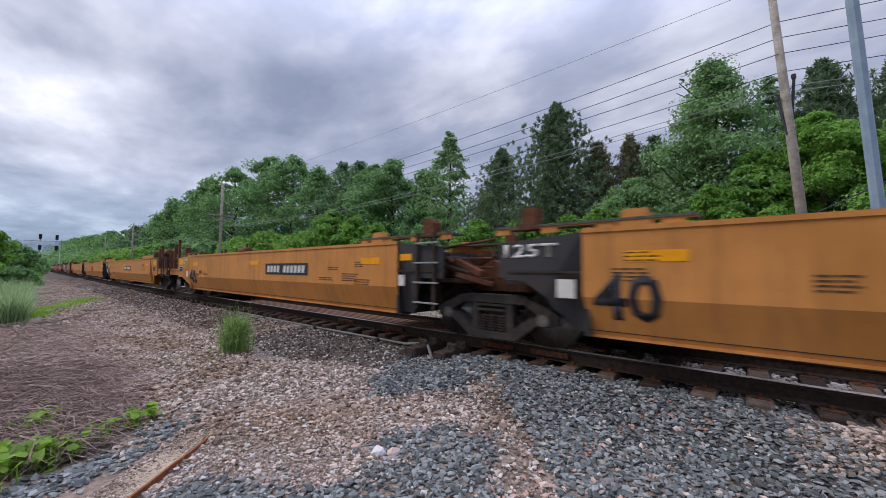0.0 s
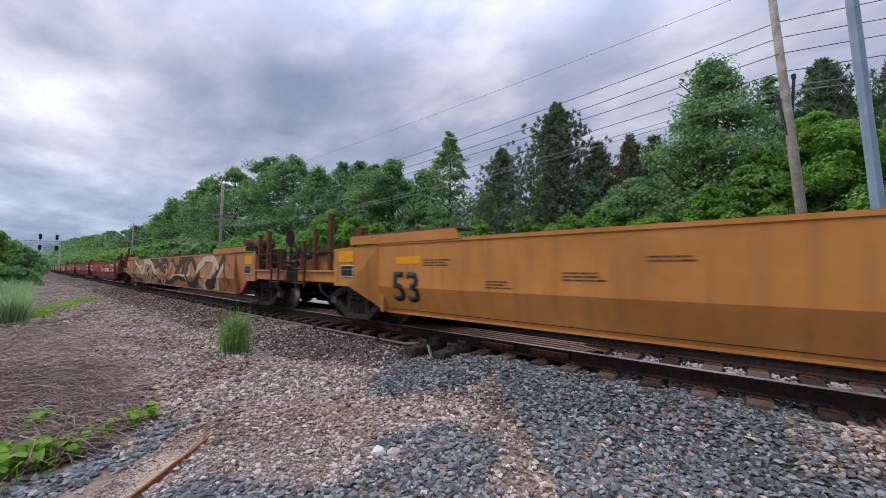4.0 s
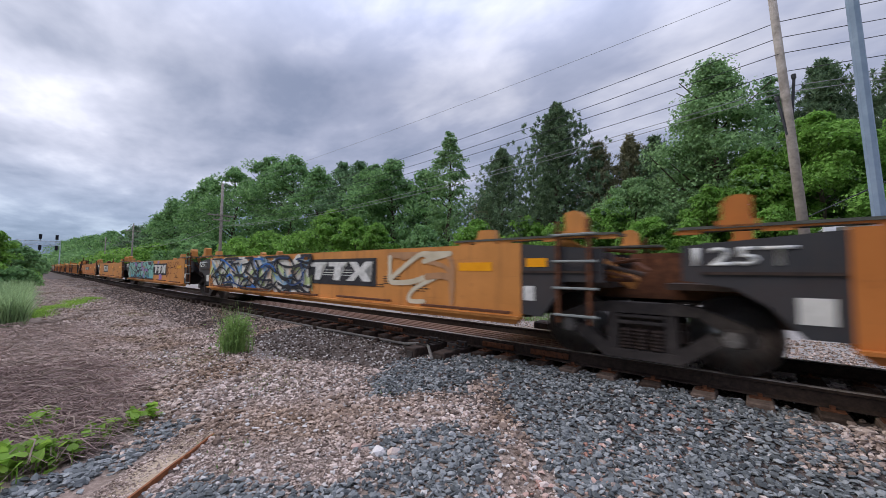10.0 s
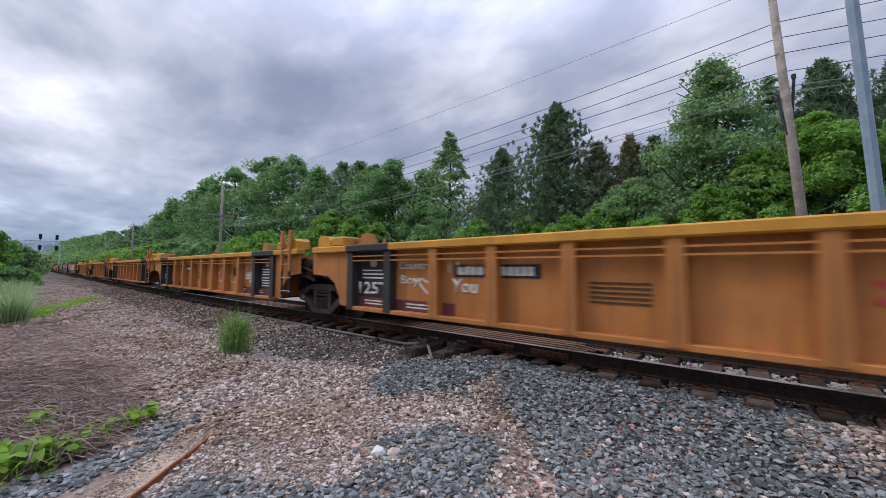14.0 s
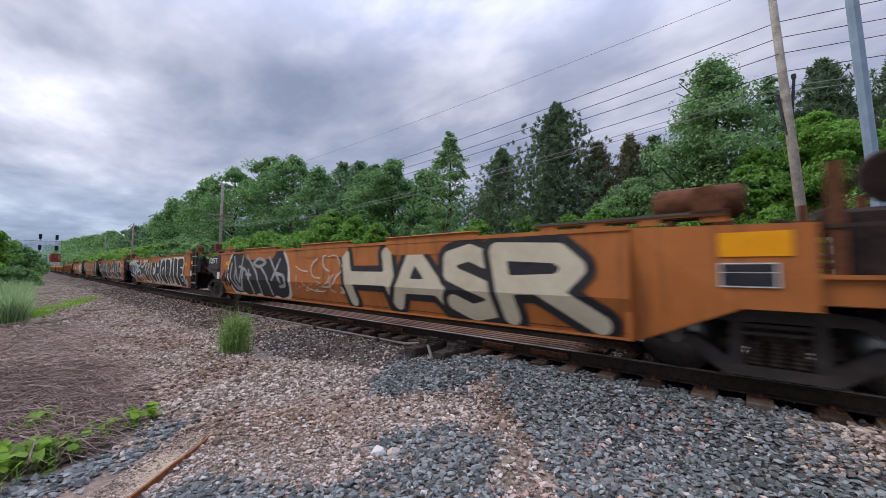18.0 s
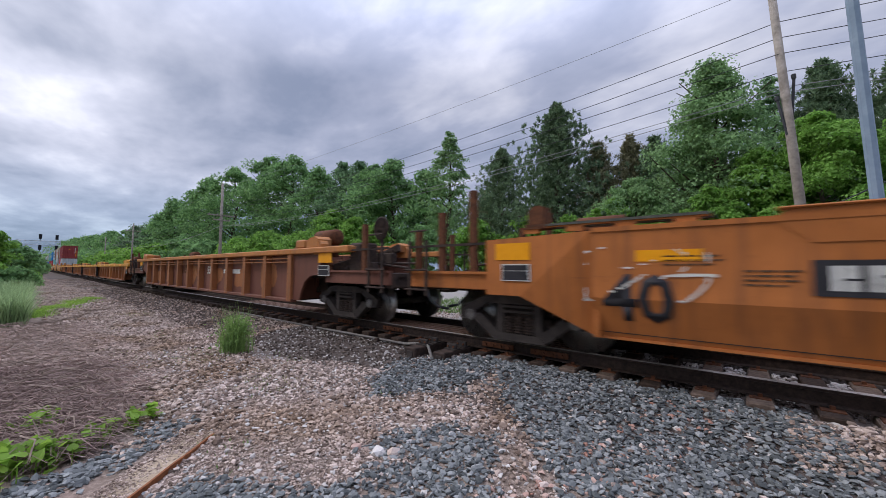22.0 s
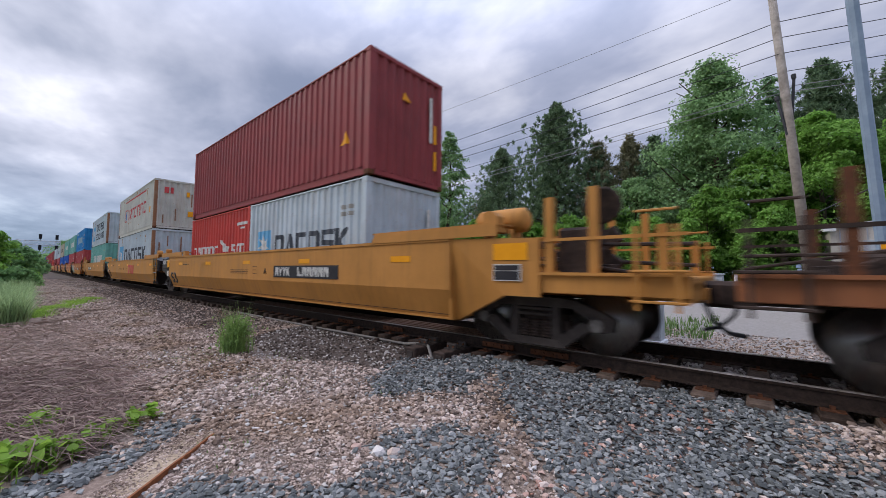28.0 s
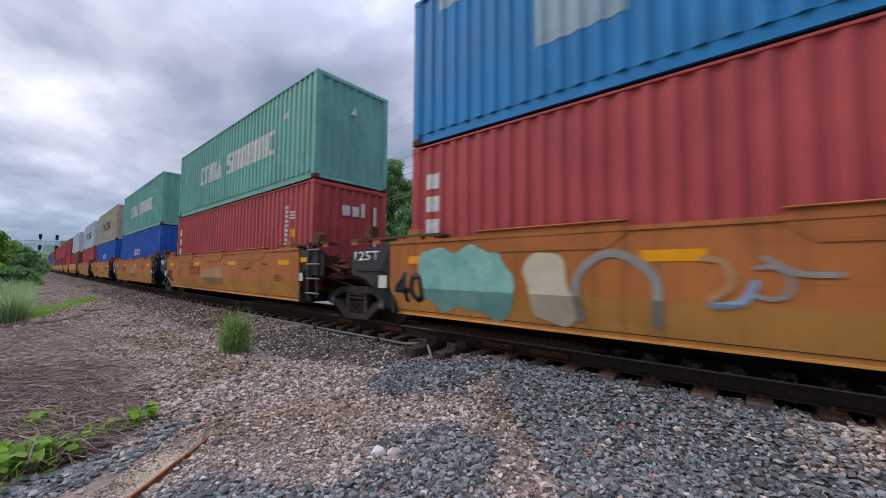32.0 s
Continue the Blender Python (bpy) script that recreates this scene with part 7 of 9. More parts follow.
    csm = [(emblem(-3.1, -0.75, 1.10, 0.75, NAME_C, 0.34, 0.12) + emblem(-0.13, 3.66, 1.10, 0.75, NAME_D, 0.34, 0.12), M["white_mark"], "white lettering bars", "side"), ([[(4.2, 2.0), (4.5, 2.0), (4.5, 2.25)]], M["white_mark"], "small white mark", "side"), ([[(-0.15, 2.0), (0.05, 2.0), (0.0, 2.25)]], M["white_mark"], "small white mark", "end")]
    blm = [([rect(-3.54, 0.97, 1.30, 1.08), rect(-2.0, 1.12, 4.9, 0.82), rect(-5.47, 2.45, 2.35, 0.26), rect(3.6, 0.9, 0.35, 0.9)], M["pale_over"], "pale blue painted-over patch", "side"), ([rect(-0.3, 1.7, 0.75, 0.8)], M["pale_over"], "pale blue painted-over patch", "end"), ([rect(5.0, 1.9, 0.5, 0.25), rect(5.0, 1.5, 0.5, 0.2), rect(4.4, 0.4, 0.3, 0.5)], M["amber"], "yellow warning marks", "side")]
    bdm = [(word(-0.9, 1.4, 3, 0.45, 0.4), M["white_mark"], "white lettering bars", "side")]
    wm = [(emblem(-2.6, 2.6, 1.1, 0.72, NAME_A), M["logo_dark"], "dark lettering bars", "side")]
    qs = five(-589.4, 15.75)
    # lower sheets coloured brighter in place of light falling on a bulging fold
    us = run(qs, "folded", M["orange_old"], "worn orange well car unit with sprayed patches, loaded", -0.1, lips=LIPS, lower_mat=M["orange_low_lit"])
    for k, (t, we, p, zt) in enumerate(us):
        side_marks(t, we, p, zt, 131 + k, size="40", panel=False, amber=4)
        if k == 0:
            sprayed(t, "spray_patch", [[(-5.2, 1.05), (-4.3, 0.95)]], 0.50, M["teal_spray"], p, 0.008, label="faded teal sprayed patch", wave=0.06)
            sprayed(t, "spray_patch", [[(-3.4, 1.1), (-3.3, 0.7)]], 0.30, M["sand_spray"], p, 0.010, label="faded cream sprayed patch", wave=0.05)
            sprayed(t, "spray_line", [flowing([(-2.9, 0.55), (-2.9, 1.1), (-2.5, 1.38), (-2.05, 1.1), (-2.05, 0.55)])], 0.05, M["taupe_spray"], p, 0.012)
            swirls(t, 142, -1.8, 0.2, 0.8, 1.3, [M["taupe_spray"], M["blue_spray"], M["tan_old"]], p, 5, 0.028, 0.014, 0.6)
            letters(t, "B", 2.0, 0.98, 0.20, M["ink"], p, "black letter B")
            decal(t, "number_panel", [rect(2.55, 0.86, 2.2, 0.32)], M["ink"], p, "black panel with pale lettering shapes", 0.010)
            decal(t, "lettering", word(2.65, 0.90, 4, 0.16, 0.22, 0.3) + word(3.52, 0.90, 6, 0.145, 0.22, 0.3), M["white_mark"], p, lift=0.014)
        else:
            decal(t, "repainted_patch", [blob(random.Random(k), -1.0 + k, 0.9, 2.0, 0.7)], M["tan_old"], p, "pale repainted patch")
            decal(t, "faded_lettering", word(-2.6, zt - 0.75, 3, 0.34, 0.34), M["rust_mark"], p, "faded lettering bars")
        if k:
            end_marks(t, we, zt, 1, "125T")
        if k < 4:
            end_marks(t, we, zt, -1, "125T")
    mid = [(a + b) / 2 for a, b in zip(qs[:-1], qs[1:])]
    red_l, green_l, blue_l = "brownish red corrugated container with white lettering bars", "green corrugated container with white lettering bars", "blue corrugated container with pale patches"
    load(mid[0], M["c_texred"], M["c_blue"], red_l, blue_l, texm, blm)
    load(mid[1], M["c_texred"], M["c_teal"], red_l, green_l, texm, csm)
    load(mid[2], M["c_deep"], M["c_teal"], "deep blue container with white lettering bars", green_l, bdm, csm)
    load(mid[3], M["c_deep"], M["c_tan"], "deep blue container with white lettering bars", "tan container with dark lettering bars", bdm, wm)
    load(mid[4], M["c_texred"], M["c_grey"], red_l, "pale grey container with dark lettering bars", texm, wm)
    # the tail of the train, far up the line
    rng = random.Random(9)
    pal = [M["c_maroon"], M["c_texred"], M["c_red"], M["c_blue"], M["c_deep"], M["c_grey"], M["c_texred"], M["c_maroon"]]
    q0 = qs[-1] - 4.3
    for c in range(2):
        qs2 = five(q0, 15.75)
        run(qs2, "folded", M["orange_old"] if c % 2 else M["orange"], "worn orange well car unit loaded with containers", plain=True)
        for a, b in zip(qs2[:-1], qs2[1:]):
            lo, hi = rng.choice(pal), rng.choice(pal)
            load((a + b) / 2, lo, hi if rng.random() < 0.8 else None, "corrugated container in the lower tier", "corrugated container in the upper tier")
        q0 = qs2[-1] - 4.3


build_train()


def motions():
    """The train rolls past at an even speed; its wheels turn while they are near."""
    gain = {9.0: 0.40, 20.0: -0.60, 20.5: -0.40}        # slack running in and out of the couplers

    def rows(q, z=0.0):
        ts = {0.0, 32.0}
        for k in range(65):
            if -110 < q + SPEED * k * 0.5 < 12:
                ts.add(k * 0.5)
        return [(t, on_track(q + SPEED * t + gain.get(t, 0.0)) @ Matrix.Translation((0, 0, z))) for t in sorted(ts)]

    for entry in KEYED:
        walk(entry[0], rows(entry[1], entry[2] if len(entry) > 2 else 0.0))
    step = 1.0 / FPS
    for ws, side, q in WHEELS:
        ta, tb = (-22.0 - q) / SPEED, (5.0 - q) / SPEED
        ta, tb = max(ta, 0.0), min(tb, 32.0)
        home = Matrix.Translation((side * 0.89, 0, 0.43))
        if tb <= ta:
            continue
        n = int((tb - ta) / step)
        ts = [0.0] if ta > 0 else []
        ts += [round((ta + k * step) * FPS) / FPS for k in range(n + 1)]
        if ts[-1] < 32.0:
            ts.append(32.0)
        last, out = None, []
        for t in ts:
            if last is not None and t - last < 0.5 / FPS:
                continue
            last = t
            tt = min(max(t, ta), tb)
            out.append((t, home @ Matrix.Rotation(SPEED * (tt - ta) / 0.43, 4, "Y")))
        walk(ws, out)


# ---------------------------------------------------------------- trees and bushes
def leaf_cloud(rng, centres, normals, size, flat=0.5, axis=None, thin=0.55):
    """Folded four-cornered leaves at the centres, roughly facing the normals."""
    n = len(centres)
    nrm = normals + rng.normal(0, flat, (n, 3))
    nrm /= np.linalg.norm(nrm, axis=1, keepdims=True) + 1e-9
    a = np.cross(nrm, rng.normal(0, 1, (n, 3))) if axis is None else axis + rng.normal(0, 0.45, (n, 3))
    a /= np.linalg.norm(a, axis=1, keepdims=True) + 1e-9
    b = np.cross(nrm, a)
    b /= np.linalg.norm(b, axis=1, keepdims=True) + 1e-9
    s = (size * rng.uniform(0.6, 1.35, n))[:, None]
    v = np.stack([centres - a * s, centres - b * s * thin + nrm * s * 0.22, centres + a * s, centres + b * s * thin + nrm * s * 0.22], 1).reshape(-1, 3)
    f = np.arange(4 * n).reshape(n, 4)
    return v, f


def trunk_mesh(rng, h, r, limbs, spread, kind):
    bm = bmesh.new()
    pts = [Vector((0, 0, -0.3))]
    for i in range(1, 7):
        pts.append(Vector((rng.uniform(-0.03, 0.03) * h * i / 6, rng.uniform(-0.03, 0.03) * h * i / 6, h * 0.92 * i / 6)))
    for i in range(6):
        rod(bm, pts[i], pts[i + 1], r * (1 - i / 6.5), 8, r * (1 - (i + 1) / 6.5))
    for k in range(limbs):
        u = rng.uniform(0.25, 0.85)
        p = pts[int(u * 6)].lerp(pts[min(6, int(u * 6) + 1)], (u * 6) % 1)
        a = rng.uniform(0, 6.28)
        ln = spread * (1 - u * 0.6) * rng.uniform(0.6, 1.0)
        up = rng.uniform(0.25, 0.9) if kind == "broad" else rng.uniform(-0.15, 0.2)
        e = p + Vector((math.cos(a), math.sin(a), up)) * ln
        rod(bm, p, e, r * 0.35 * (1 - u * 0.6), 5, r * 0.08)
    return bm


def tree(name, x, y, h, w, leaf, seed, kind="broad", count=5000, size=0.17, label="", base=0.12, lobes=34, lean=0.0, lob=1.0, taper=0.0):
    rng = np.random.default_rng(seed)
    pr = random.Random(seed)
    z0 = float(ground_z(x, y))
    t = tagged(new(name), label, "tree" if "tree" in name else "bush", "trees along the line")
    t.location = (x, y, z0)
    bm = trunk_mesh(pr, h, 0.022 * h * (0.6 if name == "bush" else 1), 14, w * 0.5, kind)
    me = bpy.data.meshes.new("trunk")
    bm.to_mesh(me); bm.free()
    me.materials.append(M["bark"])
    tr = new("trunk", me)
    tr.parent = t
    cs, ns = [], []
    if kind == "broad":
        # lobes on an uneven egg
        lobes = int(lobes * 3.6)
        per = count // lobes
        for k in range(lobes):
            u = (k + 0.5) / lobes
            zc = base + (1 - base) * (u ** 0.85)
            env = max(0.10, math.sin(math.pi * min(1, (zc - base) / (1 - base) * 0.86 + 0.13)) ** 0.75)
            env *= 1 - taper * (zc - base) / (1 - base)
            a = rng.uniform(0, 2 * np.pi)
            rr = w * 0.46 * env * rng.uniform(0.15, 1.0) ** 0.6
            c = np.array([rr * math.cos(a) + lean * zc * h, rr * math.sin(a), zc * h * rng.uniform(0.92, 1.0)])
            lr = lob * w * rng.uniform(0.05, 0.165) * (0.6 + 0.5 * env)
            d = rng.normal(0, 1, (per, 3)); d /= np.linalg.norm(d, axis=1, keepdims=True)
            d[:, 2] = np.where(d[:, 2] < -0.35, -d[:, 2] * 0.6, d[:, 2])
            rad = lr * rng.uniform(0.15, 1.15, per) ** 0.6
            cs.append(c + d * rad[:, None] * np.array([1, 1, 0.78])); ns.append(d + np.array([0, 0, 0.35]))
    elif kind == "pine":
        n_b = int(150 + 13 * h)
        tufts = 11
        per = max(9, int(1.7 * count) // (n_b * tufts))
        ax = []
        for k in range(n_b):
            u = k / n_b
            layer = round(u * h * 2.0) / (h * 2.0)                     # boughs stand in whorls
            zc = h * (base + (0.985 - base) * (0.75 * layer + 0.25 * u))
            ln = w * 0.66 * max(0.0, 1 - u) ** 0.86 * rng.uniform(0.48, 1.15) * (0.82 + 0.26 * math.sin(layer * 57 + seed)) + 0.12
            a = k * 2.4 + rng.uniform(-0.5, 0.5)
            s = rng.uniform(0.12, 1.0, tufts) ** 0.75
            wid = 0.13 * ln + 0.05
            c = np.stack([np.cos(a) * ln * s, np.sin(a) * ln * s, zc + 0.10 * ln * s + 0.20 * ln * s ** 2], 1) + rng.normal(0, 1, (tufts, 3)) * np.array([wid, wid, 0.10])
            d = rng.normal(0, 0.75, (tufts, per, 3)) + np.array([np.cos(a) * 0.45, np.sin(a) * 0.45, 0.75])
            d /= np.linalg.norm(d, axis=2, keepdims=True)
            p = c[:, None] + d * rng.uniform(0.3, 1.25, (tufts, per, 1)) * size * np.array([1.0, 1.0, 1.5])
            cs.append(p.reshape(-1, 3)); ax.append(d.reshape(-1, 3) * 2.0)
            ns.append(rng.normal(0, 1, (tufts * per, 3)))
        v, f = leaf_cloud(rng, np.concatenate(cs), np.concatenate(ns), size * 1.1, 0.8, np.concatenate(ax), 0.20)
    if kind == "broad":
        v, f = leaf_cloud(rng, np.concatenate(cs), np.concatenate(ns), size, 0.55)
    cr = new("crown", arrays_mesh("crown", v, f, leaf))
    cr.parent = t
    return t


BROAD = "leafy broadleaf tree with an uneven green crown"
for i, (x, y, h, w, leaf, cnt, lab, sz) in enumerate([
    # far line up the track
    (-175, 30, 16.0, 13, "needle", 3000, "distant dark conifer-like tree", 0.40), (-196, 31, 16, 14, "leaf_a", 3000, BROAD, 0.42), (-228, 30, 17.5, 15, "leaf_a", 3000, BROAD, 0.45), (-262, 31, 18, 18, "leaf_a", 2500, BROAD, 0.5), (-300, 31, 20, 20, "leaf_a", 2500, BROAD, 0.55), (-345, 32, 21, 22, "leaf_a", 2200, BROAD, 0.6), (-405, 32, 23, 26, "leaf_a", 2200, BROAD, 0.7), (-480, 33, 25, 30, "leaf_a", 2000, BROAD, 0.8),
    # big stand
    (-150, 31, 16.5, 12, "leaf_c", 5000, "tall greyish green broadleaf tree", 0.36), (-134, 30, 18.0, 11, "leaf_a", 6000, BROAD, 0.34), (-122, 29, 18.5, 13, "leaf_a", 7000, BROAD, 0.32), (-108, 31, 19.5, 10, "leaf_a", 6000, BROAD, 0.32), (-99, 30, 21.0, 12, "leaf_a", 8000, BROAD, 0.30), (-86, 31, 21.3, 13, "leaf_a", 9000, BROAD, 0.28), (-74, 32.5, 21.8, 13, "leaf_a", 10000, BROAD, 0.27), (-65, 33, 20.6, 12, "leaf_a", 9000, BROAD, 0.26),
    (-56, 33, 16.4, 10, "leaf_a", 9000, BROAD, 0.24), (-49, 33.5, 16.6, 8, "leaf_c", 7000, BROAD, 0.22), (-44.5, 33, 15.8, 8, "leaf_c", 7000, BROAD, 0.22), (-38, 30.5, 13.4, 8.0, "leaf_a", 9000, BROAD, 0.20), (-32.6, 29, 12.6, 8.4, "leaf_a", 12000, BROAD, 0.18), (-28.0, 30, 11.0, 7, "leaf_a", 8000, BROAD, 0.18),
    # behind the pines and to the right
    (-1.3, 23, 11.4, 9.4, "leaf_d", 30000, BROAD, 0.080), (1.0, 27, 11.6, 2.8, "leaf_c", 5000, "slender greyish green tree", 0.090), (2.2, 20.5, 6.9, 4.8, "leaf_b", 26000, "bright green young broadleaf tree", 0.080), (0.4, 21, 5.9, 3.8, "leaf_b", 20000, "bright green young broadleaf tree", 0.080),
    (4.6, 21.5, 6.4, 4.4, "leaf_b", 18000, "bright green young broadleaf tree", 0.080), (-4.8, 22, 5.6, 4.6, "leaf_d", 15000, BROAD, 0.085), (7.6, 24, 9, 6, "leaf_a", 6000, BROAD, 0.17),
]):
    tree("tree", x, y, h * (1.06 if x < -20 else 1.0), w * (1.15 if x < -20 else 1.0), M[leaf], 100 + i, "broad", int(cnt * (1.45 if x < -20 else 1.2)), sz * (0.98 if x < -20 else (1.15 if h > 11.3 else 1)), lab, taper=0.72 if h == 11.4 else 0.0, base=0.05 if x < -20 else 0.12, lob=1.15 if x < -20 else 1.0, lobes=34 if h < 11.3 or x < -20 else 60)
tree("poplar_tree", -22.2, 27.0, 13.8, 5.2, M["leaf_d"], 201, "broad", 16000, 0.11, "narrow upright poplar with fluttering grey green leaves", base=0.06, lobes=60)
for i, (x, y, h, w, cnt, leaf) in enumerate([(-15.7, 26, 10.4, 7.4, 24000, "needle"), (-10.5, 25, 12.4, 9.4, 46000, "needle"), (-8.3, 27, 9.7, 5.4, 11000, "brown_leaf"), (-6.4, 28, 9.9, 5.0, 10000, "brown_leaf"), (-4.9, 28, 9.6, 5.4, 12000, "needle"), (-2.1, 25.5, 9.0, 5.6, 24000, "needle"), (3.1, 27, 11.4, 8.0, 26000, "needle"), (-13.0, 28.5, 8.2, 6.2, 9000, "needle"), (5.4, 26, 10.4, 5.8, 9000, "needle"), (-18.6, 28, 7.5, 5.5, 7000, "brown_leaf")]):
    tree("pine_tree", x, y, h, w * 1.22, M[leaf], 300 + i, "pine", cnt, 0.12, "dark green pine with ragged layered branches" if leaf == "needle" else "thin pine with browning needles", base=0.03)
# shrubs in front of the wood
for i, (x, y, h, w, leaf, cnt, sz) in enumerate([
    (-31.0, 20, 6.4, 6.0, "leaf_b", 10000, 0.15), (-26.8, 19.6, 5.4, 4.6, "leaf_b", 8000, 0.14), (-23.2, 19, 4.5, 3.6, "leaf_b", 7000, 0.13), (-18.9, 20, 4.0, 4.4, "leaf_a", 6000, 0.13), (-14.6, 21, 4.0, 4.6, "leaf_b", 6000, 0.13), (-11.2, 22, 4.0, 4.6, "leaf_b", 6000, 0.13), (-7.6, 20, 3.7, 4.2, "leaf_b", 12000, 0.085), (-5.8, 21, 4.6, 4.0, "leaf_b", 12000, 0.085), (-1.4, 19, 4.4, 3.2, "leaf_b", 15000, 0.075), (-3.4, 18.5, 3.2, 3.4, "leaf_b", 12000, 0.075), (0.6, 18.0, 3.2, 3.0, "leaf_b", 12000, 0.075), (5.6, 18.0, 3.0, 3.0, "leaf_b", 8000, 0.08),
    (-37, 20, 4.6, 6.5, "leaf_b", 6000, 0.16), (-45, 20, 5.3, 8, "leaf_b", 7000, 0.18), (-54, 20.5, 4.9, 9, "leaf_b", 5500, 0.2), (-66, 20, 5.2, 11, "leaf_a", 5500, 0.23), (-84, 21.5, 7.2, 11, "leaf_a", 5500, 0.27), (-98, 20.5, 6.0, 14, "leaf_b", 5000, 0.3), (-120, 21, 6.2, 17, "leaf_b", 4000, 0.36), (-145, 22, 6.6, 20, "leaf_b", 3600, 0.42), (-175, 22, 7.2, 24, "leaf_a", 3200, 0.5), (-215, 23, 8, 28, "leaf_a", 3000, 0.6), (-265, 24, 9, 34, "leaf_a", 2600, 0.7), (-330, 25, 11, 40, "leaf_a", 2400, 0.85),
    # verge on the camera's side, up the line
    (-30, -2.0, 3.5, 3.0, "leaf_b", 9000, 0.10), (-44, -1.7, 5.0, 4.4, "leaf_b", 9000, 0.12), (-60, 0.0, 4.6, 4.6, "leaf_a", 6000, 0.17), (-80, 1.4, 4.0, 5.0, "leaf_a", 4000, 0.2), (-25, -2.4, 2.0, 2.4, "leaf_b", 5000, 0.10), (-36, 0.2, 1.7, 2.4, "leaf_a", 4000, 0.11), (-108, 2.4, 3.4, 6, "leaf_a", 3000, 0.28), (-52, 0.6, 1.6, 3.0, "leaf_b", 3500, 0.14),
]):
    tree("bush", x, y, h * 0.95, w, M[leaf], 400 + i, "broad", cnt, sz, "rounded green bush at the wood's edge" if y > 10 else "green bush on the verge beside the line", base=0.02, lobes=26)


# ---------------------------------------------------------------- grass, weeds, twigs
def blades(rng, bx, by, h, w, lean, name, material, label, kind="stuff", thing=None):
    """Grass blades: bent three-cornered ribbons standing on the ground."""
    n = len(bx)
    bz = ground_z(bx, by) - 0.02
    a = rng.uniform(0, 2 * np.pi, n)
    hh, ww = h * rng.uniform(0.55, 1.15, n), w * rng.uniform(0.7, 1.3, n)
    dx, dy = np.cos(a), np.sin(a)
    ln = lean * hh * rng.uniform(0.2, 1.0, n)
    p0 = np.stack([bx, by, bz], 1)
    mid = p0 + np.stack([dx * ln * 0.35, dy * ln * 0.35, hh * 0.6], 1)
    tip = p0 + np.stack([dx * ln, dy * ln, hh], 1)
    sx = np.stack([-dy * ww, dx * ww, 0 * ww], 1)
    v = np.stack([p0 - sx, p0 + sx, mid + sx * 0.8, mid - sx * 0.8, tip], 1).reshape(-1, 3)
    i = np.arange(n)[:, None] * 5
    f = np.concatenate([i + np.array([0, 1, 2]), i + np.array([0, 2, 3]), i + np.array([3, 2, 4])])
    ob = new(name, arrays_mesh(name, v, f, material))
    if label:
        tagged(ob, label, "grass", kind=kind)
    return ob


rg = np.random.default_rng(7)
# weed clump by the rod
clump = tagged(new("weed_clump"), "tall green weed clump growing out of the gravel", "weed")
b1 = blades(rg, -7.75 + rg.normal(0, 0.12, 620), 2.90 + rg.normal(0, 0.11, 620), 0.70 + 0.16 * rg.normal(0, 1, 620).clip(-1.5, 2.2), 0.0042, 0.42, "stem", M["weed"], "", None)
b1.parent = clump
lv = np.stack([-7.75 + rg.normal(0, 0.17, 500), 2.9 + rg.normal(0, 0.15, 500), -0.40 + rg.uniform(0.05, 0.62, 500)], 1)
vv, ff = leaf_cloud(rg, lv, np.tile([[0.0, 0, 1]], (500, 1)), 0.035, 0.9)
b2 = new("leaves", arrays_mesh("leaves", vv, ff, M["weed"]))
b2.parent = clump
# verge grass
n = 26000
gx = -15.5 - 60 * rg.uniform(0, 1, n) ** 1.6
gy = -2.6 + (2.9 + (-gx - 14) * 0.03) * rg.uniform(0, 1, n)
blades(rg, gx, gy, 0.90, 0.012, 0.75, "verge_grass", M["verge"], "tall pale green grass on the verge")
n = 5200
u = rg.uniform(0, 1, n) ** 1.3
gx = -18.20 + u * (-9.38) + rg.normal(0, 0.5, n)
gy = 0.26 + u * (2.72) + rg.normal(0, 0.20, n) + 0.18 * np.sin(gx * 2.3)
blades(rg, gx, gy, 0.11, 0.010, 0.9, "low_grass", M["vine"], "patch of low bright green grass on the gravel")
n = 2600
c = rg.integers(0, 6, n)
gx = np.array([-16.5, -10.6, -7.6, -5.6, -12.8, -8.8])[c] + rg.normal(0, 0.45, n)
gy = np.array([2.9, 2.5, 2.2, 2.6, 1.7, 1.6])[c] + rg.normal(0, 0.28, n)
blades(rg, gx, gy, 0.055, 0.006, 1.2, "yellowing_grass", M["dry_grass"], "short yellowing grass between the stones")
n = 9000
gx = rg.uniform(-30, 12, n); gy = rg.uniform(16, 21, n)
blades(rg, gx, gy, 0.5, 0.02, 0.5, "meadow_grass", M["grass"], "green grass below the trees")
n = 9000
gx = rg.uniform(-11, -0.8, n); gy = rg.uniform(10.2, 16.5, n)
keep = np.sin(gx * 1.3 + 0.7) + np.cos(gy * 1.1) > -0.9
blades(rg, gx[keep], gy[keep], 0.20, 0.012, 0.8, "trackside_grass", M["grass"], "green grass beyond the far rail")
n = 1500
gx = rg.uniform(-12, -3, n); gy = rg.uniform(1.2, 3.6, n)
keep = np.sin(gx * 2.1) * np.cos(gy * 2.7) > 0.45
blades(rg, gx[keep], gy[keep], 0.07, 0.006, 0.8, "sparse_grass", M["grass"], "sparse short grass between the stones")


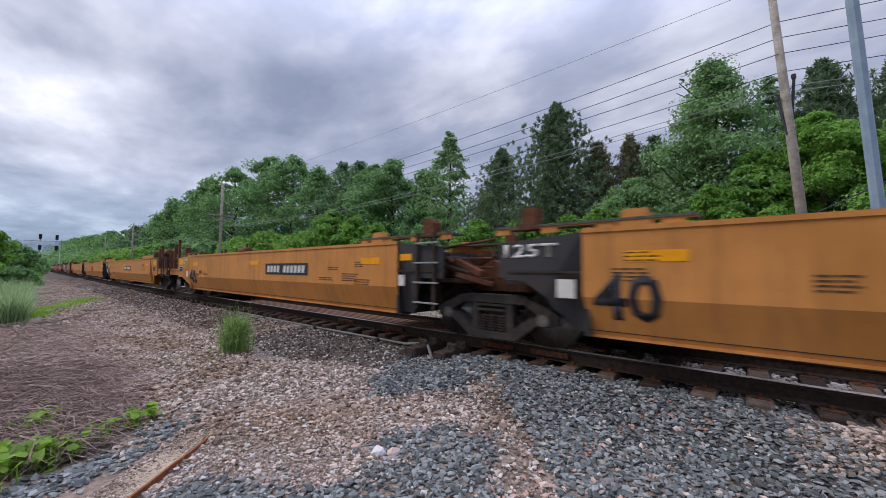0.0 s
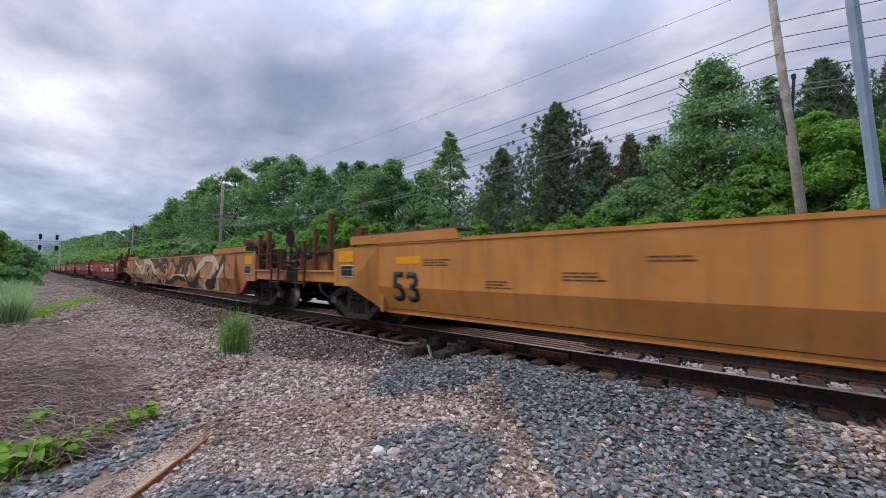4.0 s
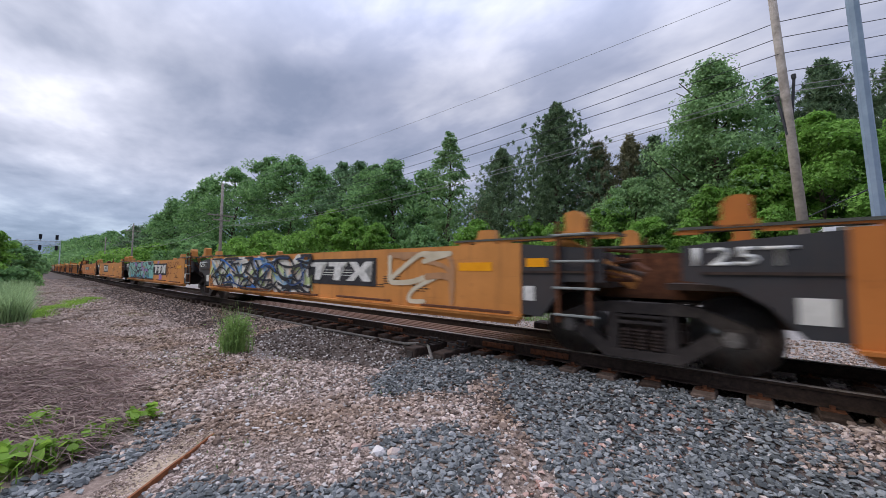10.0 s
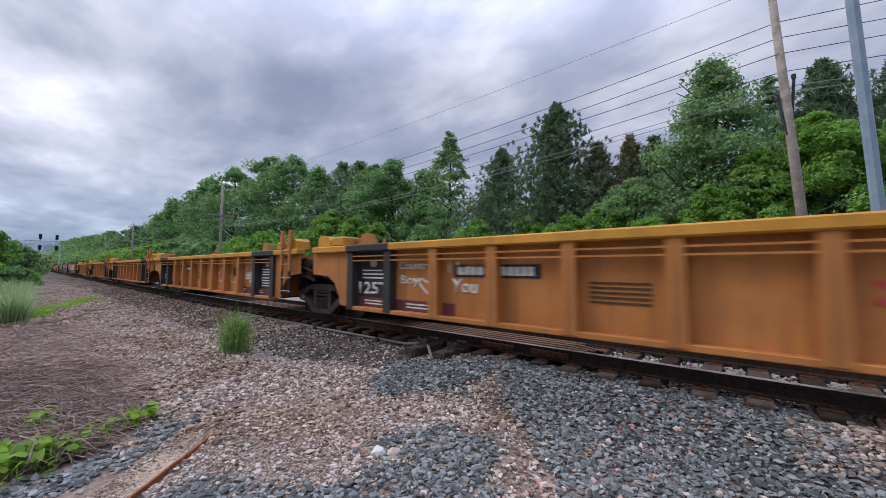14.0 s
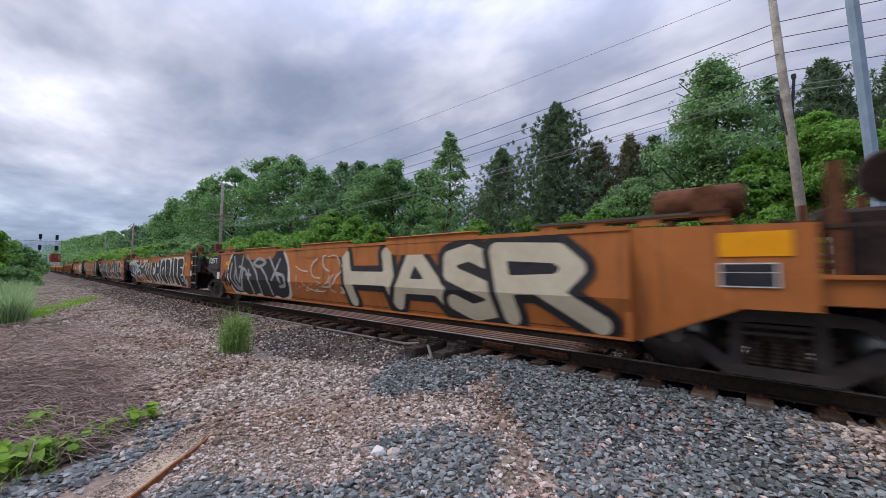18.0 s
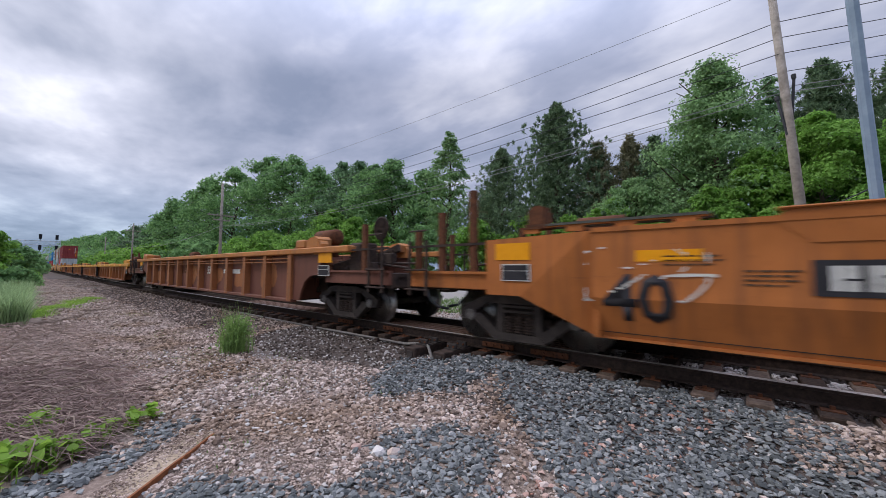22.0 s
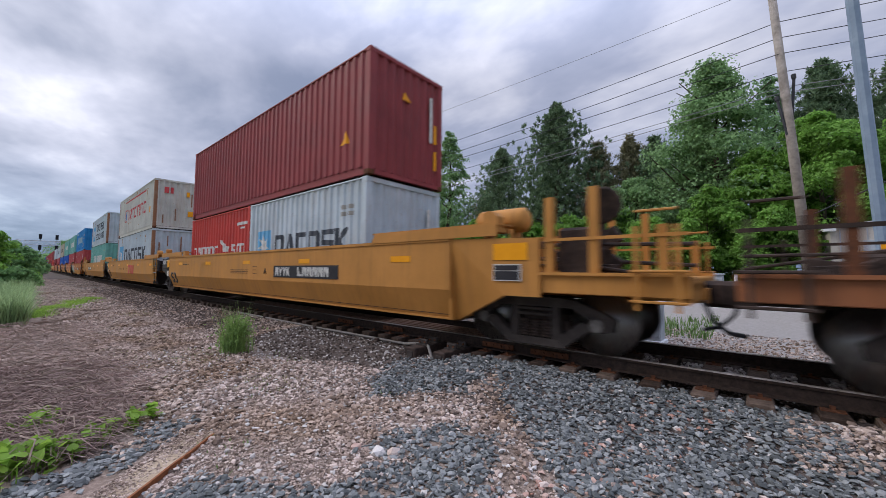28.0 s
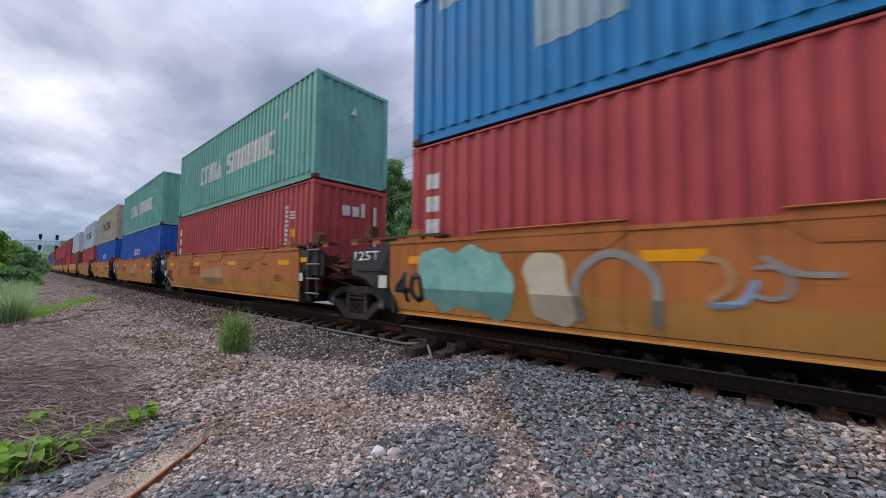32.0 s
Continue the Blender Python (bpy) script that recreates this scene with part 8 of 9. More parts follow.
def twig_heap(n, high, thick, material, name, label, far=-14.5, spread=0.55):
    """Dead brush lying on the soil."""
    cx, cy = rg.uniform(far, -4.6, n), rg.normal(0.25, spread, n)
    keep = cy < 0.75 + 0.42 * (-cx - 4.9).clip(-1, 2.2)
    cx, cy = cx[keep], cy[keep]
    n = len(cx)
    ln, a = rg.uniform(0.15, 0.65, n), rg.normal(0.3, 0.9, n)
    cz = ground_z(cx, cy) + rg.uniform(0.005, high, n)
    d = np.stack([np.cos(a) * ln, np.sin(a) * ln, rg.normal(0, 0.05, n)], 1)
    c = np.stack([cx, cy, cz], 1)
    r = rg.uniform(0.0016, 0.0050, n)[:, None] * thick
    u = np.cross(d, [0, 0, 1.0]); u /= np.linalg.norm(u, axis=1, keepdims=True)
    k = np.array([0, 0, 1.0])
    ring = [u, -0.5 * u + 0.87 * k, -0.5 * u - 0.87 * k]
    bow = np.stack([rg.normal(0, 0.05, n), rg.normal(0, 0.05, n), rg.uniform(0, 0.07, n)], 1)
    v = np.stack([c - d / 2 + q * r for q in ring] + [c + bow + q * r for q in ring] + [c + d / 2 + q * r * 0.5 for q in ring], 1).reshape(-1, 3)
    i = np.arange(n)[:, None] * 9
    fs = []
    for s in (0, 3):
        for j in range(3):
            l = (j + 1) % 3
            fs.append(i + np.array([s + j, s + l, s + 3 + l, s + 3 + j]))
    tagged(new(name, arrays_mesh(name, v, np.concatenate(fs), material)), label, "brush", kind="stuff")


twig_heap(6000, 0.09, 1.0, M["twig"], "dead_brush", "tangle of dead grey brown twigs on bare soil")
twig_heap(5200, 0.16, 1.15, M["dark_twig"], "dark_brush", "thick heap of dark brown dead twigs", -8.6, 0.42)
twig_heap(1300, 0.22, 1.5, M["driftwood"], "dry_stalks", "paler dry stalks sticking up from the dead brush")


def dead_branch(x0, y0, x1, y1, r, seed):
    """A crooked bleached branch lying on the ground, with a stub or two."""
    pr = random.Random(seed)
    t = tagged(new("dead_branch"), "crooked bleached dead branch lying on the gravel", "branch", "dead branches")
    n = 8
    side = Vector((y0 - y1, x1 - x0, 0)).normalized()
    pts = []
    for i in range(n + 1):
        u = i / n
        p = Vector((x0 + (x1 - x0) * u, y0 + (y1 - y0) * u, 0)) + side * pr.uniform(-1.6, 1.6) * r
        p.z = float(ground_z(p.x, p.y)) + r * (0.9 + pr.uniform(0, 0.7))
        pts.append(p)
    vs, fs = [], []
    for i, p in enumerate(pts):
        rr = r * (1.05 - 0.75 * i / n)
        for k in range(7):
            a = k * 0.8976
            vs.append(tuple(p + side * math.cos(a) * rr * pr.uniform(0.85, 1.15) + Vector((0, 0, math.sin(a) * rr * pr.uniform(0.85, 1.15)))))
        if i:
            fs += [(7 * i - 7 + k, 7 * i - 7 + (k + 1) % 7, 7 * i + (k + 1) % 7, 7 * i + k) for k in range(7)]
    new("limb", arrays_mesh("limb", np.array(vs), np.array(fs), M["driftwood"])).parent = t
    for k in range(2):
        p = pts[2 + 3 * k]
        e = p + side * pr.choice((-1, 1)) * pr.uniform(5, 12) * r + Vector((0, 0, pr.uniform(0.5, 4) * r)) + (pts[-1] - pts[0]).normalized() * 6 * r
        bm = bmesh.new(); rod(bm, p, e, r * 0.45, 5, r * 0.12)
        me = bpy.data.meshes.new("twig"); bm.to_mesh(me); bm.free(); me.materials.append(M["driftwood"])
        new("twig", me).parent = t


for i, row in enumerate([(-15.27, 0.28, -19.23, 2.50, 0.035), (-15.86, 0.78, -17.88, 1.74, 0.030), (-18.56, 1.81, -19.65, 2.69, 0.030), (-19.77, 1.14, -20.75, 1.59, 0.030), (-10.67, 0.05, -11.27, 0.80, 0.016), (-9.57, 0.57, -10.63, 1.07, 0.022), (-9.46, 0.96, -9.93, 1.55, 0.012), (-20.33, 2.64, -21.08, 3.67, 0.020), (-44.95, 3.85, -44.30, 4.64, 0.050), (-9.71, -0.04, -9.93, 0.36, 0.018), (-7.01, 1.61, -7.41, 2.19, 0.010)]):
    dead_branch(*row, 700 + i)


def vine(x, y, seed, n, spread):
    r = np.random.default_rng(seed)
    t = tagged(new("vine_plant"), "low vine with bright green broad leaves creeping over brush", "plant", "vines")
    px, py = x + r.normal(0, spread, n), y + r.normal(0, spread * 0.45, n)
    pz = ground_z(px, py) + r.uniform(0.03, 0.10 + spread * 0.8, n)
    bm = bmesh.new()
    for i in range(0, n, 3):
        rod(bm, (px[i], py[i], float(ground_z(px[i], py[i]))), (px[i] + 0.02, py[i], pz[i]), 0.004, 4)
    me = bpy.data.meshes.new("stems"); bm.to_mesh(me); bm.free(); me.materials.append(M["vine"])
    st = tagged(new("stem", me), kind="stuff"); st.parent = t
    # heart-shaped folded leaves, two halves of three corners each
    a, s = r.uniform(0, 6.28, n), r.uniform(0.030, 0.066, n)
    tilt = r.normal(0.45, 0.45, n)
    vs, fs = [], []
    for i in range(n):
        m = Matrix.Translation((px[i], py[i], pz[i])) @ Matrix.Rotation(a[i], 4, "Z") @ Matrix.Rotation(tilt[i], 4, "X")
        pts = [(0, 0, 0), (-0.75, 0.35, 0.16), (-0.85, -0.25, 0.18), (-0.35, -0.65, 0.08), (0, -0.45, 0), (0.35, -0.65, 0.08), (0.85, -0.25, 0.18), (0.75, 0.35, 0.16), (0, 1.15, -0.10)]
        b = len(vs)
        vs += [tuple(m @ (Vector(p) * s[i])) for p in pts]
        fs += [(b, b + 8, b + 1), (b, b + 1, b + 2), (b, b + 2, b + 3), (b, b + 3, b + 4), (b, b + 4, b + 5), (b, b + 5, b + 6), (b, b + 6, b + 7), (b, b + 7, b + 8)]
    lf = tagged(new("leaves", arrays_mesh("leaves", np.array(vs), np.array(fs), M["vine"])), kind="stuff")
    lf.parent = t


for i, (x, y, n, s) in enumerate([(-5.62, 0.29, 80, 0.13), (-5.45, 0.22, 50, 0.10), (-4.70, 0.26, 90, 0.13), (-4.62, 0.02, 90, 0.14), (-4.66, 0.42, 40, 0.08), (-4.84, 0.57, 44, 0.08), (-4.98, 0.71, 40, 0.08), (-5.08, 0.92, 30, 0.07), (-5.14, 1.07, 16, 0.05)]):
    vine(x, y, 500 + i, n, s)


# ---------------------------------------------------------------- poles and wires
def pole(x, y, h, r, lean=(0.0, 0.0), arms=(), label=""):
    t = tagged(new("utility_pole"), label, "utility pole", "utility poles")
    z0 = float(ground_z(x, y))
    t.matrix_world = Matrix.Translation((x, y, z0)) @ pose(0, 0, 0, lean[0], lean[1], 0)
    piece("pole", ("pole", h, r), lambda bm: rod(bm, (0, 0, -0.5), (0, 0, h), r, 14, r * 0.68), M["pole_wood"], t, None, "", True)
    for z, w in arms:
        piece("cross_arm", ("arm", w), lambda bm: box(bm, -0.05, 0.05, -w / 2, w / 2, -0.06, 0.06, 0.01), M["pole_wood"], t, pose(0.12, 0, z))
        for k in (-0.45, -0.15, 0.15, 0.45):
            piece("insulator", "insulator", lambda bm: lathe(bm, [(0.0, 0), (0.035, 0), (0.05, 0.05), (0.03, 0.09), (0.045, 0.13), (0.0, 0.16)], 10, Matrix.Rotation(math.pi / 2, 4, "X")), M["grate"], t, pose(0.12, k * w, z + 0.06))
    return t


p1 = pole(1.24, 14.0, 9.9, 0.135, (0.0, -3.5), (), "leaning weathered timber utility pole")
for yy, zz, dx in ((-0.06, 5.9, -0.14), (0.04, 6.45, 0.17)):
    piece("cable_head", ("cable_head", dx), lambda bm: (rod(bm, (-dx * 0.5, 0, -0.75), (dx * 0.3, 0, 0.30), 0.035, 8), rod(bm, (dx * 0.3, 0, 0.30), (dx * 0.3, 0, 0.42), 0.055, 8)), M["wire"], p1, pose(dx, yy, zz), "dark cable termination")
pole(-42.4, 14.0, 10.3, 0.17, (0, 0.0), ((6.9, 2.6), (6.4, 1.6)), "timber utility pole with cross arms among the trees")
pole(-92, 15.0, 10.0, 0.17, (0, 1.5), ((8.6, 2.4),), "distant leaning timber utility pole")
pole(-136, 16.5, 10.0, 0.17, (0, -1), ((8.6, 2.4),), "distant timber utility pole")
pole(44, 25.0, 11.6, 0.17, (0, 0), ((9.4, 2.6),), "timber utility pole beside the line")

mast = tagged(new("steel_mast"), "blue grey painted octagonal steel mast", "mast")
mast.matrix_world = Matrix.Translation((2.04, 11.0, float(ground_z(2.04, 11.0)))) @ pose(0, 0, 0, 0, -2.4, 0)
piece("mast_tube", "mast_tube", lambda bm: rod(bm, (0, 0, -0.3), (0, 0, 11.0), 0.105, 8, 0.095), M["pole_steel"], mast)
piece("base_plate", "base_plate", lambda bm: box(bm, -0.32, 0.32, -0.32, 0.32, -0.02, 0.05, 0.01), M["grate"], mast)
piece("marker_band", "marker_band", lambda bm: box(bm, -0.05, 0.05, -0.115, -0.095, 1.95, 2.12), M["amber"], mast)


def cable(pts, sag, r, material, label, n=18):
    """One wire from pole to pole, hanging."""
    path = []
    for a, b in zip(pts[:-1], pts[1:]):
        a, b = Vector(a), Vector(b)
        path += [a.lerp(b, i / n) - Vector((0, 0, 4 * sag * (i / n) * (1 - i / n))) for i in range(n)]
    path.append(Vector(pts[-1]))
    vs, fs = [], []
    for i, p in enumerate(path):
        d = (path[min(i + 1, len(path) - 1)] - path[max(i - 1, 0)]).normalized()
        u = d.cross(Vector((0, 0, 1))).normalized()
        w = u.cross(d)
        vs += [tuple(p + (u * math.cos(k * 1.2566) + w * math.sin(k * 1.2566)) * r) for k in range(5)]
        if i:
            c = 5 * i
            fs += [(c - 5 + k, c - 5 + (k + 1) % 5, c + (k + 1) % 5, c + k) for k in range(5)]
    me = arrays_mesh("wire", np.array(vs), np.array(fs), material, True)
    return tagged(new("overhead_wire", me), label, "wire", "overhead wires")


DW = "thin dark overhead wire sagging between poles"
for z1, z2, dy, sag, dark in ((8.41, 7.7, 0.0, 0.76, True), (7.94, 7.6, 0.1, 1.0, True), (7.42, 6.5, -0.9, 0.80, True), (6.95, 6.45, 0.9, 0.78, True), (6.47, 5.7, 0.1, 0.83, False), (6.30, 5.6, -0.1, 0.9, False), (9.62, 9.7, 0.0, 0.35, True)):
    cable([(44, 25.0, z1 + 2.2), (0.78, 14.0 + dy * 0.1, z1), (-42.3, 14.0 + dy, z2), (-92, 15.0 + dy, z2 - 0.2), (-136, 16.5 + dy, z2 - 0.2)], sag, (0.007 if z1 > 9 else 0.011) if dark else 0.011, M["wire"] if dark and z1 < 9 else M["wire_pale"], DW if dark else "pale overhead cable sagging between poles")
cable([(1.0, 14.0, 2.6), (7.5, 15.5, 6.2)], 0.0, 0.016, M["wire"], "dark guy wire from a pole")


# ---------------------------------------------------------------- signal bridge, cabinets, shed
def signal_bridge():
    t = tagged(new("signal_bridge"), "grey lattice signal bridge with signal heads over the line", "signal bridge")
    x, y0, y1, z = -200.0, 0.5, 11.6, 9.4
    t.location = (x, 0, 0)

    def truss(bm):
        for zz in (z, z + 1.6):
            for xx in (-0.6, 0.6):
                rod(bm, (xx, y0, zz), (xx, y1, zz), 0.10, 5)
        n = 9
        for i in range(n):
            ya, yb = y0 + (y1 - y0) * i / n, y0 + (y1 - y0) * (i + 1) / n
            for xx in (-0.6, 0.6):
                rod(bm, (xx, ya, z), (xx, yb, z + 1.6), 0.06, 4)
                rod(bm, (xx, yb, z), (xx, yb, z + 1.6), 0.05, 4)
    piece("truss", "bridge_truss", truss, M["alu"], t)
    for yy in (y0, y1):
        piece("tower", "bridge_tower" + str(yy), lambda bm: (rod(bm, (-0.6, yy, -0.6), (-0.6, yy, z), 0.13, 6), rod(bm, (0.6, yy, -0.6), (0.6, yy, z), 0.13, 6), rod(bm, (-0.6, yy, 2), (0.6, yy, 6), 0.06, 4)), M["alu"], t)
    for yy in (6.4, 10.6):
        for zz, k in ((z + 3.1, 1), (z - 0.9, 0)):
            piece("signal_head", "signal_head" + str(k), lambda bm: (box(bm, -0.2, 0.2, -0.42, 0.42, -0.9, 0.9, 0.05), rod(bm, (0, 0, -1.5), (0, 0, -0.9), 0.08, 6)), M["glass_dark"], t, pose(0.7, yy, zz))


signal_bridge()


def cabinet(x, y, w, d, h, label, rz=0):
    t = tagged(new("equipment_cabinet"), label, "cabinet", "trackside cabinets")
    t.matrix_world = Matrix.Translation((x, y, float(ground_z(x, y)))) @ pose(0, 0, 0, 0, 0, rz)
    piece("body", ("cab", w, d, h), lambda bm: box(bm, -w / 2, w / 2, -d / 2, d / 2, 0.08, h, 0.015), M["alu"], t)
    piece("plinth", ("plinth", w, d), lambda bm: box(bm, -w / 2 - 0.05, w / 2 + 0.05, -d / 2 - 0.05, d / 2 + 0.05, -0.15, 0.08, 0.01), M["white_metal"], t)
    piece("roof", ("cab_roof", w, d, h), lambda bm: box(bm, -w / 2 - 0.04, w / 2 + 0.04, -d / 2 - 0.06, d / 2 + 0.04, h, h + 0.05, 0.01), M["alu"], t)
    for s in (-1, 1):
        dr = piece("door", ("cab_door", w, h), lambda bm: box(bm, -w / 4 + 0.02, w / 4 - 0.02, -d / 2 - 0.02, -d / 2, 0.16, h - 0.08, 0.006), M["alu"], t, pose(s * w / 4, 0, 0))
        piece("vent", ("cab_vent", w, h), lambda bm: [box(bm, -w / 8, w / 8, -d / 2 - 0.03, -d / 2 - 0.02, h * 0.62 + 0.05 * k, h * 0.62 + 0.03 + 0.05 * k) for k in range(4)], M["grate"], dr)
        piece("handle", "cab_handle", lambda bm: box(bm, -0.015, 0.015, -d / 2 - 0.06, -d / 2 - 0.02, h * 0.42, h * 0.42 + 0.14, 0.004), M["grate"], dr, pose(-s * w * 0.16, 0, 0))


cabinet(-1.85, 9.1, 0.66, 0.45, 0.86, "grey aluminium trackside equipment cabinet")
cabinet(-2.50, 8.95, 0.40, 0.30, 0.40, "small grey trackside junction box")
cabinet(-1.25, 16.0, 0.9, 0.5, 0.9, "grey equipment cabinet between white posts")
for x in (-2.1, -0.45):
    pp = tagged(new("marker_post"), "short white marker post in the grass", "post", "marker posts")
    pp.location = (x, 15.6, float(ground_z(x, 15.6)))
    piece("post", "marker_post", lambda bm: rod(bm, (0, 0, -0.2), (0, 0, 0.95), 0.05, 10), M["white_metal"], pp)
    piece("post_cap", "marker_cap", lambda bm: rod(bm, (0, 0, 0.95), (0, 0, 1.0), 0.058, 10, 0.03), M["grate"], pp)

mach = tagged(new("switch_machine"), "low black switch machine on timbers beyond the track", "switch machine")
mach.location = (-3.6, 8.35, -0.32)
piece("housing", "mach_box", lambda bm: (box(bm, -0.45, 0.35, -0.22, 0.22, 0.05, 0.28, 0.03), box(bm, -0.6, 0.5, -0.28, 0.28, 0.0, 0.06, 0.01)), M["dark_rust"], mach)
piece("motor", "mach_motor", lambda bm: rod(bm, (0.35, 0, 0.16), (0.62, 0, 0.16), 0.10, 12), M["dark_rust"], mach)
piece("hand_lever", "mach_lever", lambda bm: (rod(bm, (0.55, -0.1, 0.2), (0.95, -0.1, 0.30), 0.02, 6), rod(bm, (0.95, -0.1, 0.20), (0.95, -0.1, 0.42), 0.02, 6), rod(bm, (0.95, -0.1, 0.42), (0.75, -0.1, 0.42), 0.02, 6)), M["dark_rust"], mach)

shed = tagged(new("equipment_shelter"), "beige metal equipment shelter with a low pitched roof", "shelter")
shed.matrix_world = Matrix.Translation((3.65, 18.6, float(ground_z(3.65, 18.6)))) @ pose(0, 0, 0, 0, 0, 3)
SH = 2.95 - float(ground_z(3.65, 18.6))
piece("wall", "shed_wall", lambda bm: prism(bm, [(-1.72, -0.3), (1.72, -0.3), (1.72, SH - 0.30), (0, SH - 0.04), (-1.72, SH - 0.30)], -1.0, 1.0), M["beige"], shed)
for s in (-1, 1):
    piece("roof_sheet", ("shed_roof", s), lambda bm: prism(bm, [(0, SH), (s * 1.85, SH - 0.28), (s * 1.85, SH - 0.33), (0, SH - 0.05)], -1.10, 1.10), M["white_metal"], shed)
for k in range(6):
    piece("panel_seam", "shed_seam", lambda bm: box(bm, -0.015, 0.015, -1.02, -1.0, -0.3, SH - 0.35), M["alu"], shed, pose(-1.5 + 0.6 * k, 0, 0))
piece("door", "shed_door", lambda bm: box(bm, -0.40, 0.40, -1.04, -1.0, 0.0, 1.7, 0.01), M["alu"], shed, pose(-0.6, 0, 0))
piece("vent_box", "shed_vent", lambda bm: box(bm, -1.90, -1.62, -1.25, -1.0, SH - 0.42, SH - 0.22, 0.01), M["white_metal"], shed)


# plank at the camera's feet
plank = tagged(new("wooden_plank"), "sandy plank with a rusted orange edge lying in gravel", "plank")
plank.matrix_world = Matrix.Translation((-3.74, 0.96, -0.488)) @ pose(0, 0, 0, 0, 0, 133)
piece("board", "plank_board", lambda bm: box(bm, -0.62, 0.60, 0.012, 0.24, -0.03, 0.012, 0.006), M["sand"], plank)
piece("edge_strip", "plank_edge", lambda bm: prism(bm, [(-0.62, -0.03), (0.62, -0.03), (0.62, 0.004), (0.5, 0.015), (0.2, 0.011), (0.0, 0.020), (-0.3, 0.017), (-0.62, 0.022)], -0.008, 0.011), M["rust_plank"], plank)


# ---------------------------------------------------------------- ties, plates, stones
def build_ties():
    xs = np.arange(-76.0, 34.0, 0.50)
    tie_rng = random.Random(17)

    def tie_mesh(bm):
        box(bm, -0.115, 0.115, -1.10, 1.30, -0.18, 0.0, 0.014)
    tiebed = tagged(new("tie_row"), "row of weathered creosoted timber ties under the rails", "railway ties", kind="structure")
    for i, x in enumerate(xs):
        x = float(x) + tie_rng.uniform(-0.05, 0.05)
        if any(abs(x - h) < 0.28 for h in (-4.60, -3.98)):
            continue
        m = on_track(x) @ pose(0, tie_rng.uniform(-0.06, 0.06), TIE_TOP - 0.003, 0, 0, tie_rng.uniform(-1.5, 1.5))
        piece("tie", "tie" + str(i % 3 != 0 and x > -3.3), tie_mesh, M["tie_pale"] if i % 3 != 0 and x > -3.3 else M["tie"], tiebed, m)
        if -14 < x < 6:
            for s in (-1, 1):
                piece("tie_plate", "tie_plate", lambda bm: (box(bm, -0.09, 0.09, -0.17, 0.17, -0.006, 0.012, 0.003), box(bm, -0.02, 0.02, -0.115, -0.08, 0.0, 0.045), box(bm, -0.02, 0.02, 0.08, 0.115, 0.0, 0.045)), M["rust"], tiebed, m @ pose(0, s * 0.7525, 0.0))
    # far ties, joined
    far = np.concatenate([np.arange(-420, -76, 0.55), np.arange(34, 200, 0.55)])
    vs, fs = [], []
    for x in far:
        m = on_track(float(x))
        b = len(vs)
        vs += [tuple(m @ Vector((sx * 0.115, sy * 1.3, TIE_TOP - 0.003 - (0.18 if sz < 0 else 0)))) for sz in (-1, 1) for sy in (-1, 1) for sx in (-1, 1)]
        fs += [(b + 4, b + 5, b + 7, b + 6), (b, b + 1, b + 5, b + 4), (b + 2, b + 6, b + 7, b + 3), (b, b + 4, b + 6, b + 2), (b + 1, b + 3, b + 7, b + 5)]
    tagged(new("distant_ties", arrays_mesh("distant_ties", np.array(vs), np.array(fs), M["tie"])), "distant timber ties under the rails", "railway ties", kind="stuff")


build_ties()

# a broken block: cube corners with the top chipped
CUT_V = np.array([(-1, -1, -1), (1, -1, -1), (1, 1, -1), (-1, 1, -1), (-1, -1, 1), (1, -1, 1), (1, 1, 1), (-1, 1, 1), (0, 0, 1.35)], float) * 0.72
CUT_F = np.array([(0, 1, 5), (0, 5, 4), (1, 2, 6), (1, 6, 5), (2, 3, 7), (2, 7, 6), (3, 0, 4), (3, 4, 7), (4, 5, 8), (5, 6, 8), (6, 7, 8), (7, 4, 8)])
RING5 = [(math.cos(k * 1.2566), math.sin(k * 1.2566)) for k in range(5)]
ROUND_V = np.array([(a * 0.95, b * 0.95, -0.45) for a, b in RING5] + [(a * 0.81 - b * 0.59, b * 0.81 + a * 0.59, 0.45) for a, b in RING5] + [(0, 0, 1.0)])
ROUND_F = np.array([(k, (k + 1) % 5, 5 + k) for k in range(5)] + [((k + 1) % 5, 5 + (k + 1) % 5, 5 + k) for k in range(5)] + [(5 + k, 5 + (k + 1) % 5, 10) for k in range(5)])


